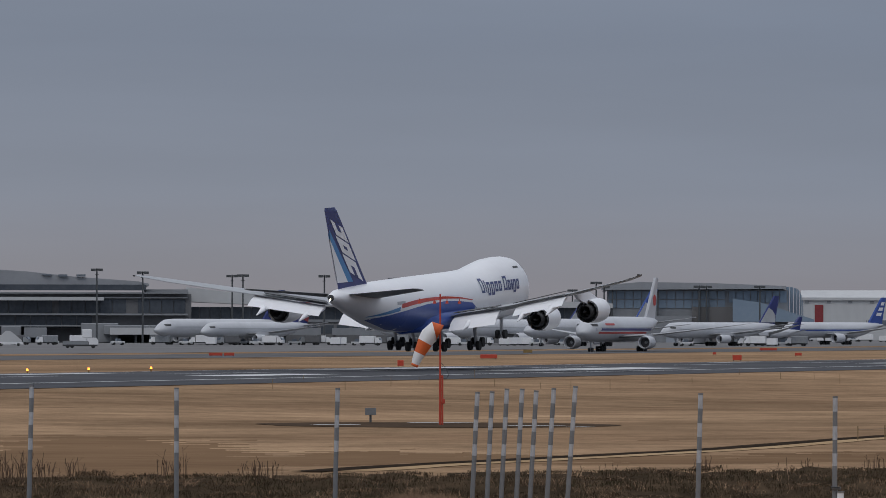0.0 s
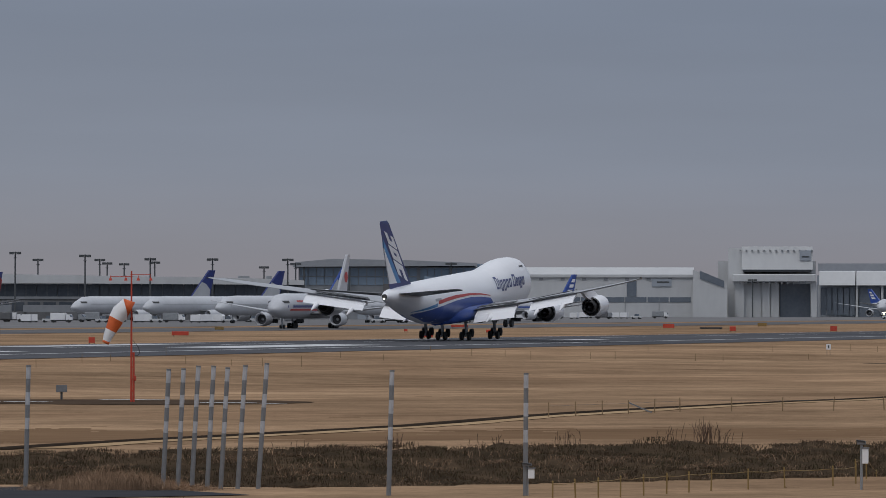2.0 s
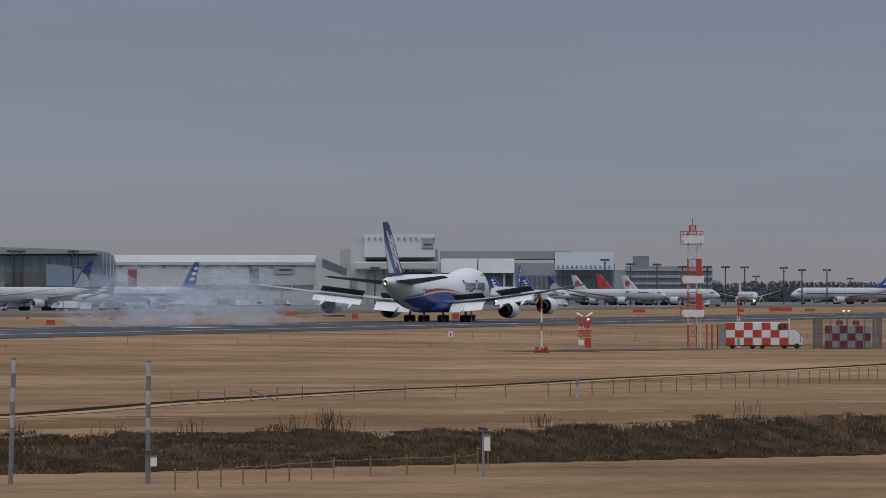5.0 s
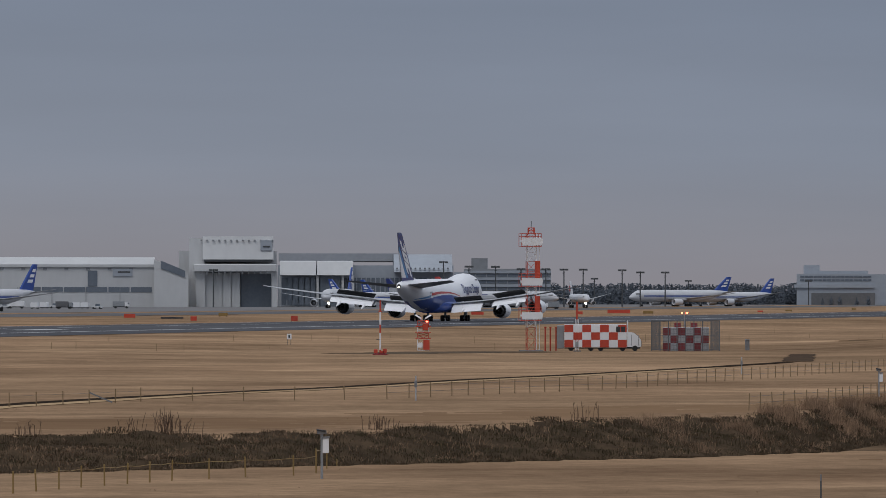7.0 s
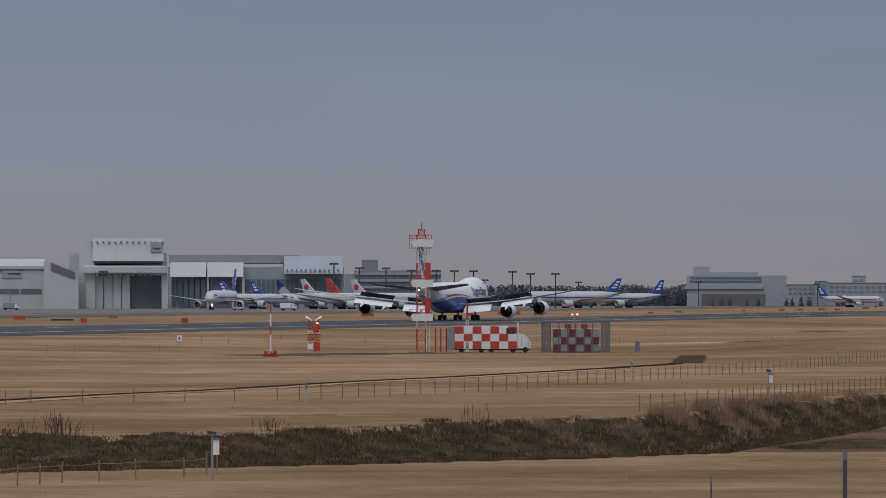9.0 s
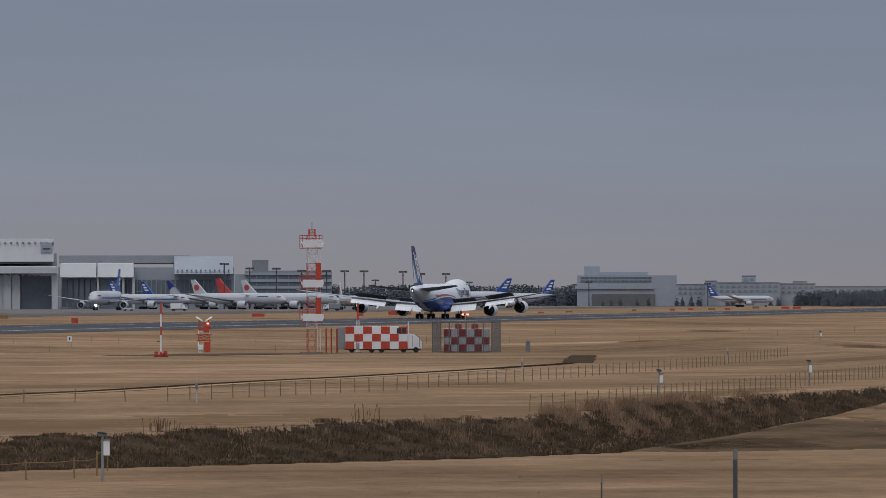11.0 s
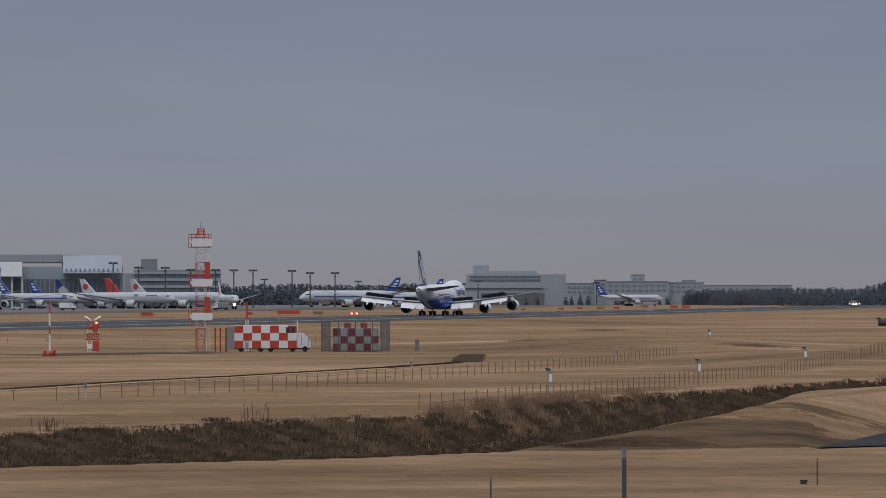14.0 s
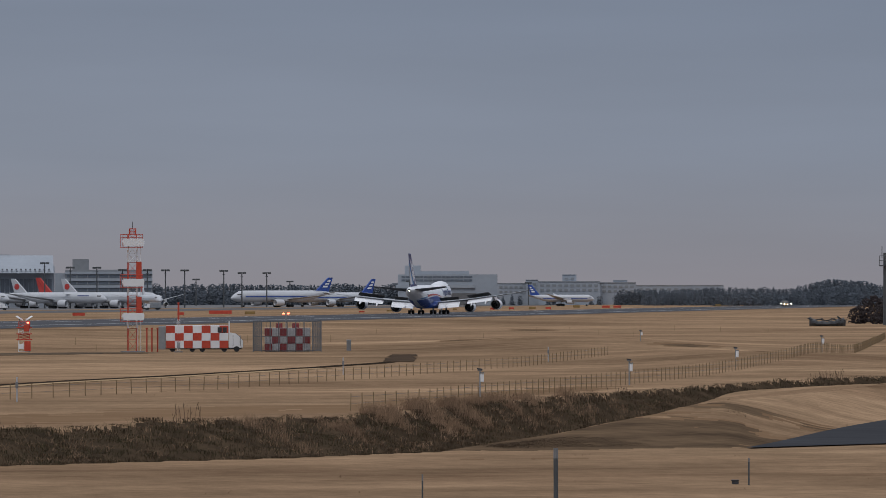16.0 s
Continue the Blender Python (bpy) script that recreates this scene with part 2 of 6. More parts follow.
def facing(b, d, z=0.0, turn=0.0):
    """A pose on the ground there: its -y side faces the camera, then turned to the left by turn degrees."""
    p = site(b, d, z)
    return pose(p.x, p.y, p.z, 0, 0, -math.degrees(b / 1e4) + turn)


HEAD = 21.2                      # heading of the runway
RX, RY = math.sin(radians(HEAD)), math.cos(radians(HEAD))
R0 = Vector((91.2, 971.5, 0))   # a point of the centre line


def crown(o, s=0.0):
    """Height of the airfield by distance from the runway's centre line (positive towards the camera) and along it."""
    z = float(np.interp(o, (-5000, -400, -166, -60, -30, -15, 0, 30, 52, 110), (0.75, 0.75, 0.78, 0.85, 1.0, 1.16, 1.2, 1.05, 0.85, 0.0)))
    return z * float(np.interp(s, (-300, 0, 750), (1.02, 1.0, 0.74))) if o > -60 else z


def rw(s, o, z=0.0):
    return Vector((R0.x + s * RX + o * RY, R0.y + s * RY - o * RX, crown(o, s) + z))


def along(x, y):
    return (x - R0.x) * RX + (y - R0.y) * RY


def across(x, y):
    return (x - R0.x) * RY - (y - R0.y) * RX


def ditch_far(b):
    return float(np.interp(b, (-900, -360, 440, 1208, 1500, 2045, 2283, 2520, 2988, 3400), (254, 257, 266, 274, 289, 320, 358, 396, 469, 560)))


def ditch_near(b):
    return float(np.interp(b, (-900, -360, 0, 300, 715, 1500, 1920, 2200, 2420, 2570, 2700, 2988, 3400), (219, 217, 213, 211, 216, 228, 236, 246, 281, 321, 364, 420, 500)))


def drain(b):
    return float(np.interp(b, (-244, 125, 465, 725, 1015, 1275, 1693, 2025), (263, 287, 316, 347, 377, 409, 472, 540)))


def road_far(b):
    """Far edge of the perimeter road where it bends in beside the mound."""
    return float(np.interp(b, (2700, 2740, 2800, 2988, 3300), (240, 250.7, 262, 306, 380)))


def mound(b, d):
    """Height of the grassy bank between the perimeter road and the bend of the ditch."""
    if b < 2200 or d < 240:
        return 0.0
    near = ditch_near(b)
    top = crest(b)
    high = max(0.0, EYE - top * EYE / near)
    foot = min(max(249.0, road_far(b) + 1.5), top - 6)
    if d <= foot or d >= near:
        return 0.0
    if d < top:
        u = (d - foot) / (top - foot)
        return high * (0.35 * u + 0.65 * u * u * (3 - 2 * u))
    return high * (1 - (d - top) / (near - top)) ** 1.6


def crest(b):
    return float(np.interp(b, (2190, 2300, 2420, 2570, 2700, 2988, 3400), (246, 254, 262, 275, 291, 347, 420)))


def rise(b, d):
    """Height of the grassland."""
    z = 0.0
    for cb, cd, wb, wd, h in ((2440, 760, 230, 90, 1.3), (2820, 560, 230, 60, 1.0), (2650, 640, 120, 40, 0.5), (2250, 1000, 200, 60, 0.4), (2830, 372, 230, 26, 0.6)):
        z += h * math.exp(-((b - cb) / wb) ** 2 - ((d - cd) / wd) ** 2)
    return z


def ground_z(b, d):
    p = site(b, d)
    o = across(p.x, p.y)
    z = crown(o, along(p.x, p.y))
    if o > 60:
        k = min(1.0, (o - 60) / 40)
        z += k * rise(b, d) + k * 0.10 * noise.noise((p.x * 0.02, p.y * 0.02, 0))
    if 2150 < b < 3300 and 240 < d < 420:
        k = min(1.0, (b - 2150) / 100) * min(1.0, max(0.0, (d - max(256, road_far(b) + 2)) / 20))
        k *= 1.0 if d < crest(b) else 0.3
        z += k * (0.16 * noise.noise((p.x * 0.09, p.y * 0.12, 2)) + 0.06 * noise.noise((p.x * 0.5, p.y * 0.4, 6)))
    z += mound(b, d)
    n, f = ditch_near(b), ditch_far(b)
    j = 0.8 * noise.noise((p.x * 0.15, p.y * 0.15, 3))
    if n < d < f:
        depth = float(np.interp(d, (n, n + 5, f - 16 + j, f), (0, -2.4, -2.2, 0)))
        z += depth
        if n + 5 < d:
            z += 0.4 * noise.noise((p.x * 0.35, p.y * 0.35, 7)) + 0.18 * noise.noise((p.x * 1.3, p.y * 1.3, 9))
    if -30 < o < 37 or -230 < o < -169 or o < -266:
        z -= 0.3
    return z


def build_ground():
    bear = [b for b in range(-31416, -1000, 700)] + [b for b in range(-1000, 2150, 14)] + [b for b in range(2150, 3006, 6)] + [b for b in range(3006, 3300, 14)] + [b for b in range(3300, 31400, 700)]
    dist, d = [1.0], 20.0
    while d < 4900:
        dist.append(d)
        d += 20 if d < 150 else 5 if d < 200 else 0.8 if 246 < d < 300 and d < 480 else 1.6 if d < 480 else 6 if d < 1500 else d * 0.015
    dist.append(4980)
    verts, faces, mats = [], [], []
    for b in bear:
        for d in dist:
            p = site(b, d)
            verts.append((p.x, p.y, ground_z(b, d)))
    n = len(dist)
    m = len(bear)
    for i in range(m):
        k = (i + 1) % m
        b = bear[i]
        for j in range(n - 1):
            faces.append((i * n + j, i * n + j + 1, k * n + j + 1, k * n + j))
            dm = 0.5 * (dist[j] + dist[j + 1])
            p = verts[i * n + j]
            jag = 1.6 * noise.noise((p[0] * 0.3, p[1] * 0.3, 5))
            lip = float(np.interp(b, (2150, 2200, 2740, 2988, 3300), (246, 246, 252, 258, 262)))
            mats.append(1 if ditch_near(b) + jag * 0.4 < dm < ditch_far(b) + jag else 2 if b > 2190 and lip + jag * 0.3 < dm < ditch_near(b) + jag + 2 else 0)
            if mats[-1] == 2:
                # the mound: brown scrubby earth towards its foot and the ditch, tan grass over its back, partly its
                # shading put into the colour
                u = (dm - lip) / max(6.0, crest(b) - lip)
                q = 0.9 * noise.noise((p[0] * 0.06, p[1] * 0.09, 31)) + 0.5 * noise.noise((p[0] * 0.35, p[1] * 0.5, 33))
                w = q + float(np.interp(b, (2190, 2520, 2620, 2720, 2800, 2950), (1.1, 0.75, 0.4, 0.0, -0.3, -0.45))) - 1.1 * (u - 0.5)
                mats[-1] = 2 if w > 0.12 else 3 if w > -0.05 else 0
            if mats[-1] == 0 and (b > 1900 or -1000 < b < 100):
                # dark streaks paint the shading of the rises; browner patches before the windsock
                for cb, cd, wb, wd in ((2631, 705, 85, 26), (2790, 645, 70, 18), (2361, 1090, 60, 60), (2500, 800, 150, 22), (2250, 800, 90, 30), (-640, 305, 420, 60), (-120, 300, 200, 16)):
                    e = ((b - cb) / wb) ** 2 + ((dm - cd) / wd) ** 2 + 0.9 * noise.noise((p[0] * 0.05, p[1] * 0.02, 41)) + 0.5 * noise.noise((p[0] * 0.3, p[1] * 0.3, 43))
                    if e < 0.6:
                        mats[-1] = 2 if e < 0.2 and b > 1900 else 3
            if mats[-1] == 0 and -1000 < b < 3200 and 230 < dm < 420:
                q = noise.noise((p[0] * 0.05, p[1] * 0.05, 11))
                w = (dm - ditch_far(b) - 27 - 7 * q) / (15 + 6 * q)
                if 0.5 + 0.7 * noise.noise((p[0] * 0.12, p[1] * 0.3, 13)) + 0.25 * noise.noise((p[0] * 0.7, p[1] * 0.9, 15)) < 0.85 * math.exp(-w ** 4):
                    mats[-1] = 3
    faces.append(tuple(i * n for i in range(m)))
    mats.append(0)
    me = bpy.data.meshes.new("ground")
    me.from_pydata(verts, [], faces)
    me.materials.append(TURF)
    me.materials.append(WEEDS)
    me.materials.append(ROUGH)
    me.materials.append(BROWN)
    me.polygons.foreach_set("material_index", mats)
    me.polygons.foreach_set("use_smooth", [True] * len(faces))
    me.update()
    tagged(new("ground", me), "flat airfield of dry tan winter grass with a weedy ditch", "grass field", kind="structure")


build_ground()


def strip(name, s0, s1, offsets, material, label, category, lift=0.05, kind="structure", step=40.0):
    """A paved band along the runway that follows the airfield's cross fall."""
    bm = bmesh.new()
    k = max(1, int((s1 - s0) / step))
    rows = [[bm.verts.new(rw(s0 + (s1 - s0) * i / k, o, lift)) for o in offsets] for i in range(k + 1)]
    for a, b in zip(rows, rows[1:]):
        for i in range(len(offsets) - 1):
            bm.faces.new((a[i], a[i + 1], b[i + 1], b[i]))
    return tagged(part(name, bm, material), label, category, kind=kind)


strip("runway", -1200, 3200, (-32, -15, 0, 15, 30, 40), ASPHALT, "long dark asphalt runway with white markings", "runway")
strip("taxiway", -1500, 3200, (-232, -200, -166), TAXI, "grey asphalt taxiway parallel to the runway", "taxiway")
strip("apron", -2500, 3400, (-3200, -1500, -700, -400, -262), CONCRETE, "wide pale concrete aircraft apron", "apron")
for o in (25, -26):
    strip("edge_line", -1200, 3200, (o, o + 1.2), LINE, "white painted runway edge line", "marking", 0.09)
def abeam(b, o):
    """Distance along the runway at which the line o metres beside its centre is crossed by a bearing."""
    k = math.tan(b / 1e4)
    return (R0.x + o * RY - k * (R0.y - o * RX)) / (k * RY - RX)


for o0, o1 in ((8, 18), (-18, -8)):
    strip("aiming_mark", abeam(110, 13), abeam(110, 13) + 62, (o0, o1), LINE, "broad white aiming point marking", "marking", 0.09)
    strip("touchdown_mark", abeam(-430, 10), abeam(-430, 10) + 30, (o0, o0 + 7), LINE, "white touchdown zone bar", "marking", 0.09)
    strip("touchdown_mark", abeam(780, 13), abeam(780, 13) + 23, (o0, o0 + 4), LINE, "white touchdown zone bar", "marking", 0.09)
for s in range(-1180, 3100, 60):
    strip("centre_dash", s, s + 30, (-0.45, 0.45), LINE, "white painted centre line dash", "marking", 0.09)


# ---- aircraft ----
def oval(y, hw, zb, zt, n=28, power=2.0):
    out = []
    for i in range(n):
        a = 2 * math.pi * i / n
        c, s = math.cos(a), math.sin(a)
        out.append((hw * math.copysign(abs(c) ** (2 / power), c), y, (zb + zt) / 2 + (zt - zb) / 2 * math.copysign(abs(s) ** (2 / power), s)))
    return out


def foil(side, rows, thick=0.11, k=7, tilt=0.0):
    """A wing: rows of (span, leading edge, trailing edge, height), with a rounded section."""
    rings = []
    for x, le, te, z in rows:
        c = le - te
        up, lo = [], []
        for i in range(k + 1):
            f = i / k
            h = thick * c * 2.6 * (0.2969 * math.sqrt(f) - 0.126 * f - 0.3516 * f * f + 0.2843 * f ** 3 - 0.1015 * f ** 4) * 2
            up.append((side * x, le - f * c, z + h * 0.6 + tilt * (f - 0.4) * c))
            lo.append((side * x, le - f * c, z - h * 0.4 + tilt * (f - 0.4) * c))
        rings.append(up + lo[-2:0:-1])
    return loft(rings)


def lathe(profile, centre, n=24, notch=0):
    """A turned shell along y: profile of (y, radius), with a toothed last ring if asked."""
    cx, cy, cz = centre
    rings = []
    for j, (y, r) in enumerate(profile):
        ring = []
        for i in range(n):
            a = 2 * math.pi * i / n
            dy = notch * (i % 2) if j in (len(profile) - 1,) else 0
            ring.append((cx + r * math.cos(a), cy + y + dy, cz + r * math.sin(a)))
        rings.append(ring)
    return loft(rings, caps=False)


def engine(parent, x, y, z, r, length, skin):
    shell = part("engine", lathe(((-length * 0.42, r * 0.88), (-length * 0.1, r * 0.98), (length * 0.25, r * 1.0), (length * 0.5, r * 0.93), (length * 0.55, r * 0.86), (length * 0.5, r * 0.8), (length * 0.2, r * 0.78), (-length * 0.2, r * 0.8), (-length * 0.42, r * 0.86)), (x, y, z)), skin, parent, smooth=True)
    # black disc added to darken the hollow of the fan exhaust
    part("exhaust_duct", rod(bmesh.new(), (x, y - length * 0.3, z), (x, y - length * 0.26, z), r * 0.83, n=20), DARK, shell, "dark disc for the shade inside the fan duct")
    part("fan", rod(bmesh.new(), (x, y + length * 0.18, z), (x, y + length * 0.22, z), r * 0.79, n=20), DARK, shell, "dark fan disc")
    part("spinner", rod(bmesh.new(), (x, y + length * 0.2, z), (x, y + length * 0.36, z), r * 0.25, 0.02, n=12), PLANEGREY, shell)
    part("nozzle", lathe(((length * 0.0, r * 0.62), (-length * 0.45, r * 0.62), (-length * 0.62, r * 0.5), (-length * 0.6, r * 0.44), (-length * 0.2, r * 0.4)), (x, y, z)), DARK, shell, "dark core exhaust nozzle", smooth=True)
    part("chevron_ring", lathe(((-length * 0.38, r * 0.90), (-length * 0.42, r * 0.885), (-length * 0.5, r * 0.84)), (x, y, z), notch=0.35), DARK, shell, "dark toothed exhaust ring")
    part("exhaust_plug", rod(bmesh.new(), (x, y - length * 0.2, z), (x, y - length * 0.75, z), r * 0.3, 0.05, n=12), DARK, shell)
    return shell


def bogie(parent, x, y, top, axles, r, gap, name="landing_gear"):
    g = part(name, rod(rod(bmesh.new(), (x, y, r), (x, y, top), 0.24), (x, y, r * 1.5), (x, y + 1.2, top), 0.11), PLANEGREY, parent)
    for a in axles:
        for s in (-1, 1):
            part("wheel", rod(bmesh.new(), (x + s * (gap - 0.22), y + a, r), (x + s * (gap + 0.22), y + a, r), r, n=16), RUBBER, g)
    part("axle_beam", box(x - 0.14, x + 0.14, y + min(axles) - 0.2, y + max(axles) + 0.2, r - 0.12, r + 0.12), PLANEGREY, g)
    return g


def skin_side(sections, y, z):
    """Half width of a lofted body at a place along it and a height."""
    ys = [s[0] for s in sections][::-1]
    hw = float(np.interp(y, ys, [s[1] for s in sections][::-1]))
    zb = float(np.interp(y, ys, [s[2] for s in sections][::-1]))
    zt = float(np.interp(y, ys, [s[3] for s in sections][::-1]))
    k = (z - (zb + zt) / 2) / ((zt - zb) / 2)
    return hw * math.sqrt(max(0.0, 1 - k * k))


def decal(sections, outline, side, out=0.03, n=14):
    """A thin painted panel that follows the body's side: outline is a list of (y, lower z, upper z)."""
    bm = bmesh.new()
    rows = []
    for y, z0, z1 in outline:
        rows.append([bm.verts.new((side * (skin_side(sections, y, z0 + (z1 - z0) * i / n) + out), y, z0 + (z1 - z0) * i / n)) for i in range(n + 1)])
    for a, b in zip(rows, rows[1:]):
        for i in range(n):
            bm.faces.new((a[i], a[i + 1], b[i + 1], b[i]))
    return bm


def dense(sections, k=5):
    out = []
    for a, b in zip(sections, sections[1:]):
        for i in range(k):
            f = i / k
            out.append(tuple(u + (v - u) * f for u, v in zip(a, b)))
    return out + [sections[-1]]


JUMBO = [(37.0, 0.08, 4.95, 5.15), (36.6, 0.75, 4.2, 5.9), (35.6, 1.45, 3.45, 7.0), (34.2, 2.05, 2.9, 8.3), (32.5, 2.55, 2.5, 9.4), (30.5, 2.9, 2.25, 10.05), (28, 3.15, 2.1, 10.3),
         (25, 3.25, 2.0, 10.35), (21, 3.25, 2.0, 10.2), (18, 3.25, 2.0, 9.85), (15.5, 3.25, 2.0, 9.5), (13, 3.25, 2.0, 9.2), (10, 3.25, 2.0, 9.1), (0, 3.25, 2.0, 9.05), (-12, 3.25, 2.0, 9.0),
         (-18, 3.18, 2.35, 8.95), (-23, 2.9, 3.2, 8.9), (-28, 2.4, 4.4, 8.75), (-32, 1.8, 5.45, 8.6), (-35, 1.2, 6.3, 8.4), (-36.8, 0.7, 6.85, 8.05), (-37.4, 0.4, 7.1, 7.8)]


def build_freighter():
    f = thing("cargo_jet", "white and blue four-engined cargo jet landing on the runway", "aircraft")
    body = part("fuselage", loft([oval(*s) for s in dense(JUMBO, 4)]), PLANEWHITE, f, smooth=True)
    S = JUMBO
    for side in (-1, 1):
        # the blue belly sweeps up behind the wing, edged by red, white and light blue
        def band(name, ys, lower, upper, y0, y1, material, out, label):
            part(name, decal(S, [(y, float(np.interp(y, ys, lower)), float(np.interp(y, ys, upper))) for y in np.linspace(y0, y1, 36)], side, out), material, body, label)
        band("belly_paint", (-27, -23, -20, -16, -12, -11.3, -3.6, 2, 7, 14), (4.2, 3.3, 2.75, 2.3, 2.1, 2.1, 2.1, 2.1, 2.1, 2.15), (4.35, 4.7, 4.95, 5.25, 5.5, 5.55, 5.65, 5.4, 5.0, 2.6), -27, 14, BLUE, 0.03, "deep blue painted belly")
        band("light_stripe", (-28, -24, -20.4), (4.6, 4.8, 5.08), (4.72, 5.2, 5.62), -28, -20.4, SKYBLUE, 0.034, "light blue sweeping stripe")
        band("red_stripe", (-20, -16, -11.3, -3.6, 2, 7), (5.4, 5.68, 5.86, 5.95, 5.72, 5.3), (5.96, 6.22, 6.36, 6.27, 5.93, 5.4), -20, 7, RED, 0.034, "red sweeping stripe")
        # the carrier's name as a row of plain hollow blocks
        for y0, w, z0, h in ((10.9, 1.35, 6.05, 1.9), (12.65, 0.4, 6.05, 1.6), (13.4, 1.15, 5.65, 1.75), (14.9, 1.15, 5.65, 1.75), (16.4, 1.15, 6.05, 1.35), (17.9, 1.15, 6.05, 1.35), (19.9, 1.4, 6.05, 1.9), (21.6, 1.05, 6.05, 1.35), (22.95, 0.6, 6.05, 1.35), (23.8, 1.1, 5.65, 1.75), (25.2, 1.15, 6.05, 1.35)):
            e = min(0.36, w * 0.45)
            for ya, yb, za, zb in ((y0, y0 + e, z0, z0 + h), (y0 + w - e, y0 + w, z0, z0 + h), (y0 + e, y0 + w - e, z0, z0 + 0.32), (y0 + e, y0 + w - e, z0 + h - 0.32, z0 + h)):
                if yb > ya + 0.02:
                    part("name_block", decal(S, [(y, za, zb) for y in (ya, yb)], side, 0.036, 6), NAVY, body)
        part("registration_block", decal(S, [(y, 5.9, 6.3) for y in (-21.5, -18.8)], side, 0.034, 3), PLANEGREY, body)
        part("cabin_window_band", decal(S, [(y, 8.8, 9.05) for y in np.linspace(26, 28.5, 6)], side, 0.03, 3), DARK, body)
    part("cockpit_window", decal(S, [(y, 8.55, 9.0) for y in np.linspace(31.6, 33.3, 5)], 1, 0.03, 3), DARK, body)
    part("cockpit_window", decal(S, [(y, 8.55, 9.0) for y in np.linspace(31.6, 33.3, 5)], -1, 0.03, 3), DARK, body)
    part("tail_outlet", rod(bmesh.new(), (0, -37.3, 7.45), (0, -37.7, 7.5), 0.4, 0.36, 12), DARK, body, "black auxiliary exhaust outlet")
    part("tail_light", rod(bmesh.new(), (0, -37.72, 7.2), (0, -37.8, 7.2), 0.12, n=8), FLAME, body, "lit white tail light")
    # fin
    fin = part("fin", loft([[(0.42 * w, le - 0.0, z), (0.30 * w, (le * 0.6 + te * 0.4), z), (0.03, te, z), (-0.30 * w, (le * 0.6 + te * 0.4), z), (-0.42 * w, le - 0.3, z), (0, le + 0.5, z)] for z, le, te, w in ((8.0, -24.6, -34.8, 1.2), (9.2, -26.2, -35.2, 1.1), (18.2, -35.5, -39.4, 0.5), (18.6, -36.2, -39.3, 0.3))]), NAVY, f, "dark blue swept tail fin")
    for side in (-1, 1):
        def fin_patch(name, pts, material, out, label=""):
            bm = bmesh.new()
            vs = []
            for y, z in pts:
                le, te, w = (float(np.interp(z, (9.2, 18.2), q)) for q in ((-26.2, -35.5), (-35.2, -39.4), (1.1, 0.5)))
                vs.append(bm.verts.new((side * (float(np.interp((le - y) / (le - te), (0, 0.4, 1), (0.42 * w, 0.3 * w, 0.03))) + out), y, z)))
            bm.faces.new(vs)
            r = bmesh.ops.extrude_face_region(bm, geom=bm.faces[:])
            bmesh.ops.translate(bm, vec=(side * -0.02, 0, 0), verts=[v for v in r["geom"] if isinstance(v, bmesh.types.BMVert)])
            part(name, bm, material, fin, label)
        fin_patch("rear_band", [(-35.15, 9.2), (-31.9, 9.2), (-37.75, 14.75), (-37.75, 14.75 - 0.02)], PLANEWHITE, 0.03, "white rudder")
        fin_patch("blue_band", [(-31.9, 9.2), (-30.3, 9.2), (-37.95, 15.9), (-37.75, 14.75)], SKYBLUE, 0.04, "light blue diagonal band")
        # three slanting white blocks, each with one dark slot
        for z0, z1, c0, c1, q0, q1 in ((9.7, 12.1, 0.9, 3.9, 0.0, 0.55), (12.35, 14.5, 0.7, 3.7, 0.4, 0.62), (14.75, 16.7, 0.55, 3.3, 0.45, 1.0)):
            def at(c, u):
                z = z0 + (z1 - z0) * u + 0.42 * (c - 2.2)
                return (-26.2 - 9.3 * (z - 9.2) / 9.0 - c, z)
            cm = (c0 + c1) / 2
            fin_patch("emblem_block", [at(c0, 0), at(c0, 1), at(c1, 1), at(c1, 0)][::-1], PLANEWHITE, 0.05, "white emblem block")
            fin_patch("emblem_slot", [at(cm - 0.4, q0), at(cm - 0.4, q1), at(cm + 0.4, q1), at(cm + 0.4, q0)][::-1], NAVY, 0.065, "dark slot in the emblem")
    # tailplane
    for side in (-1, 1):
        part("stabiliser", foil(side, ((1.2, -25.0, -34.4, 7.2), (11.0, -34.2, -38.2, 8.4), (11.3, -35.0, -38.2, 8.42)), 0.10, 7, 0.10), STABGREY, f, "grey horizontal stabiliser", smooth=True)
    # wings, hinged a little at the root so that they can bend with the load
    wings = []
    for side, nm in ((-1, "wing"), (1, "wing")):
        w = part(nm, foil(side, ((2.6, 14.0, -2.6, 3.5), (7.0, 10.6, -3.2, 3.9), (12.5, 5.9, -4.4, 4.5), (22, -2.9, -9.4, 5.6), (31, -11.4, -16.0, 6.9), (33.4, -14.6, -17.6, 7.35), (34.3, -17.4, -18.6, 7.6))), WINGGREY, f, "grey swept wing", smooth=True)
        for xa, xb, ya, yb, za, zb, drop, c in ((3.9, 10.6, -2.6, -3.6, 3.55, 4.05, 1.8, 2.5), (13.2, 21.4, -4.6, -9.0, 4.3, 5.35, 1.15, 2.0)):
            bm = loft([[(side * x, y + 0.7, z + 0.12), (side * x, y - c * 0.5, z - drop * 0.42), (side * x, y - c, z - drop), (side * x, y - c * 0.55, z - drop * 0.62), (side * x, y + 0.5, z - 0.35)] for x, y, z in ((xa, ya, za), (xb, yb, zb))])
            part("flap", bm, PLANEWHITE, w, "white lowered trailing flap")
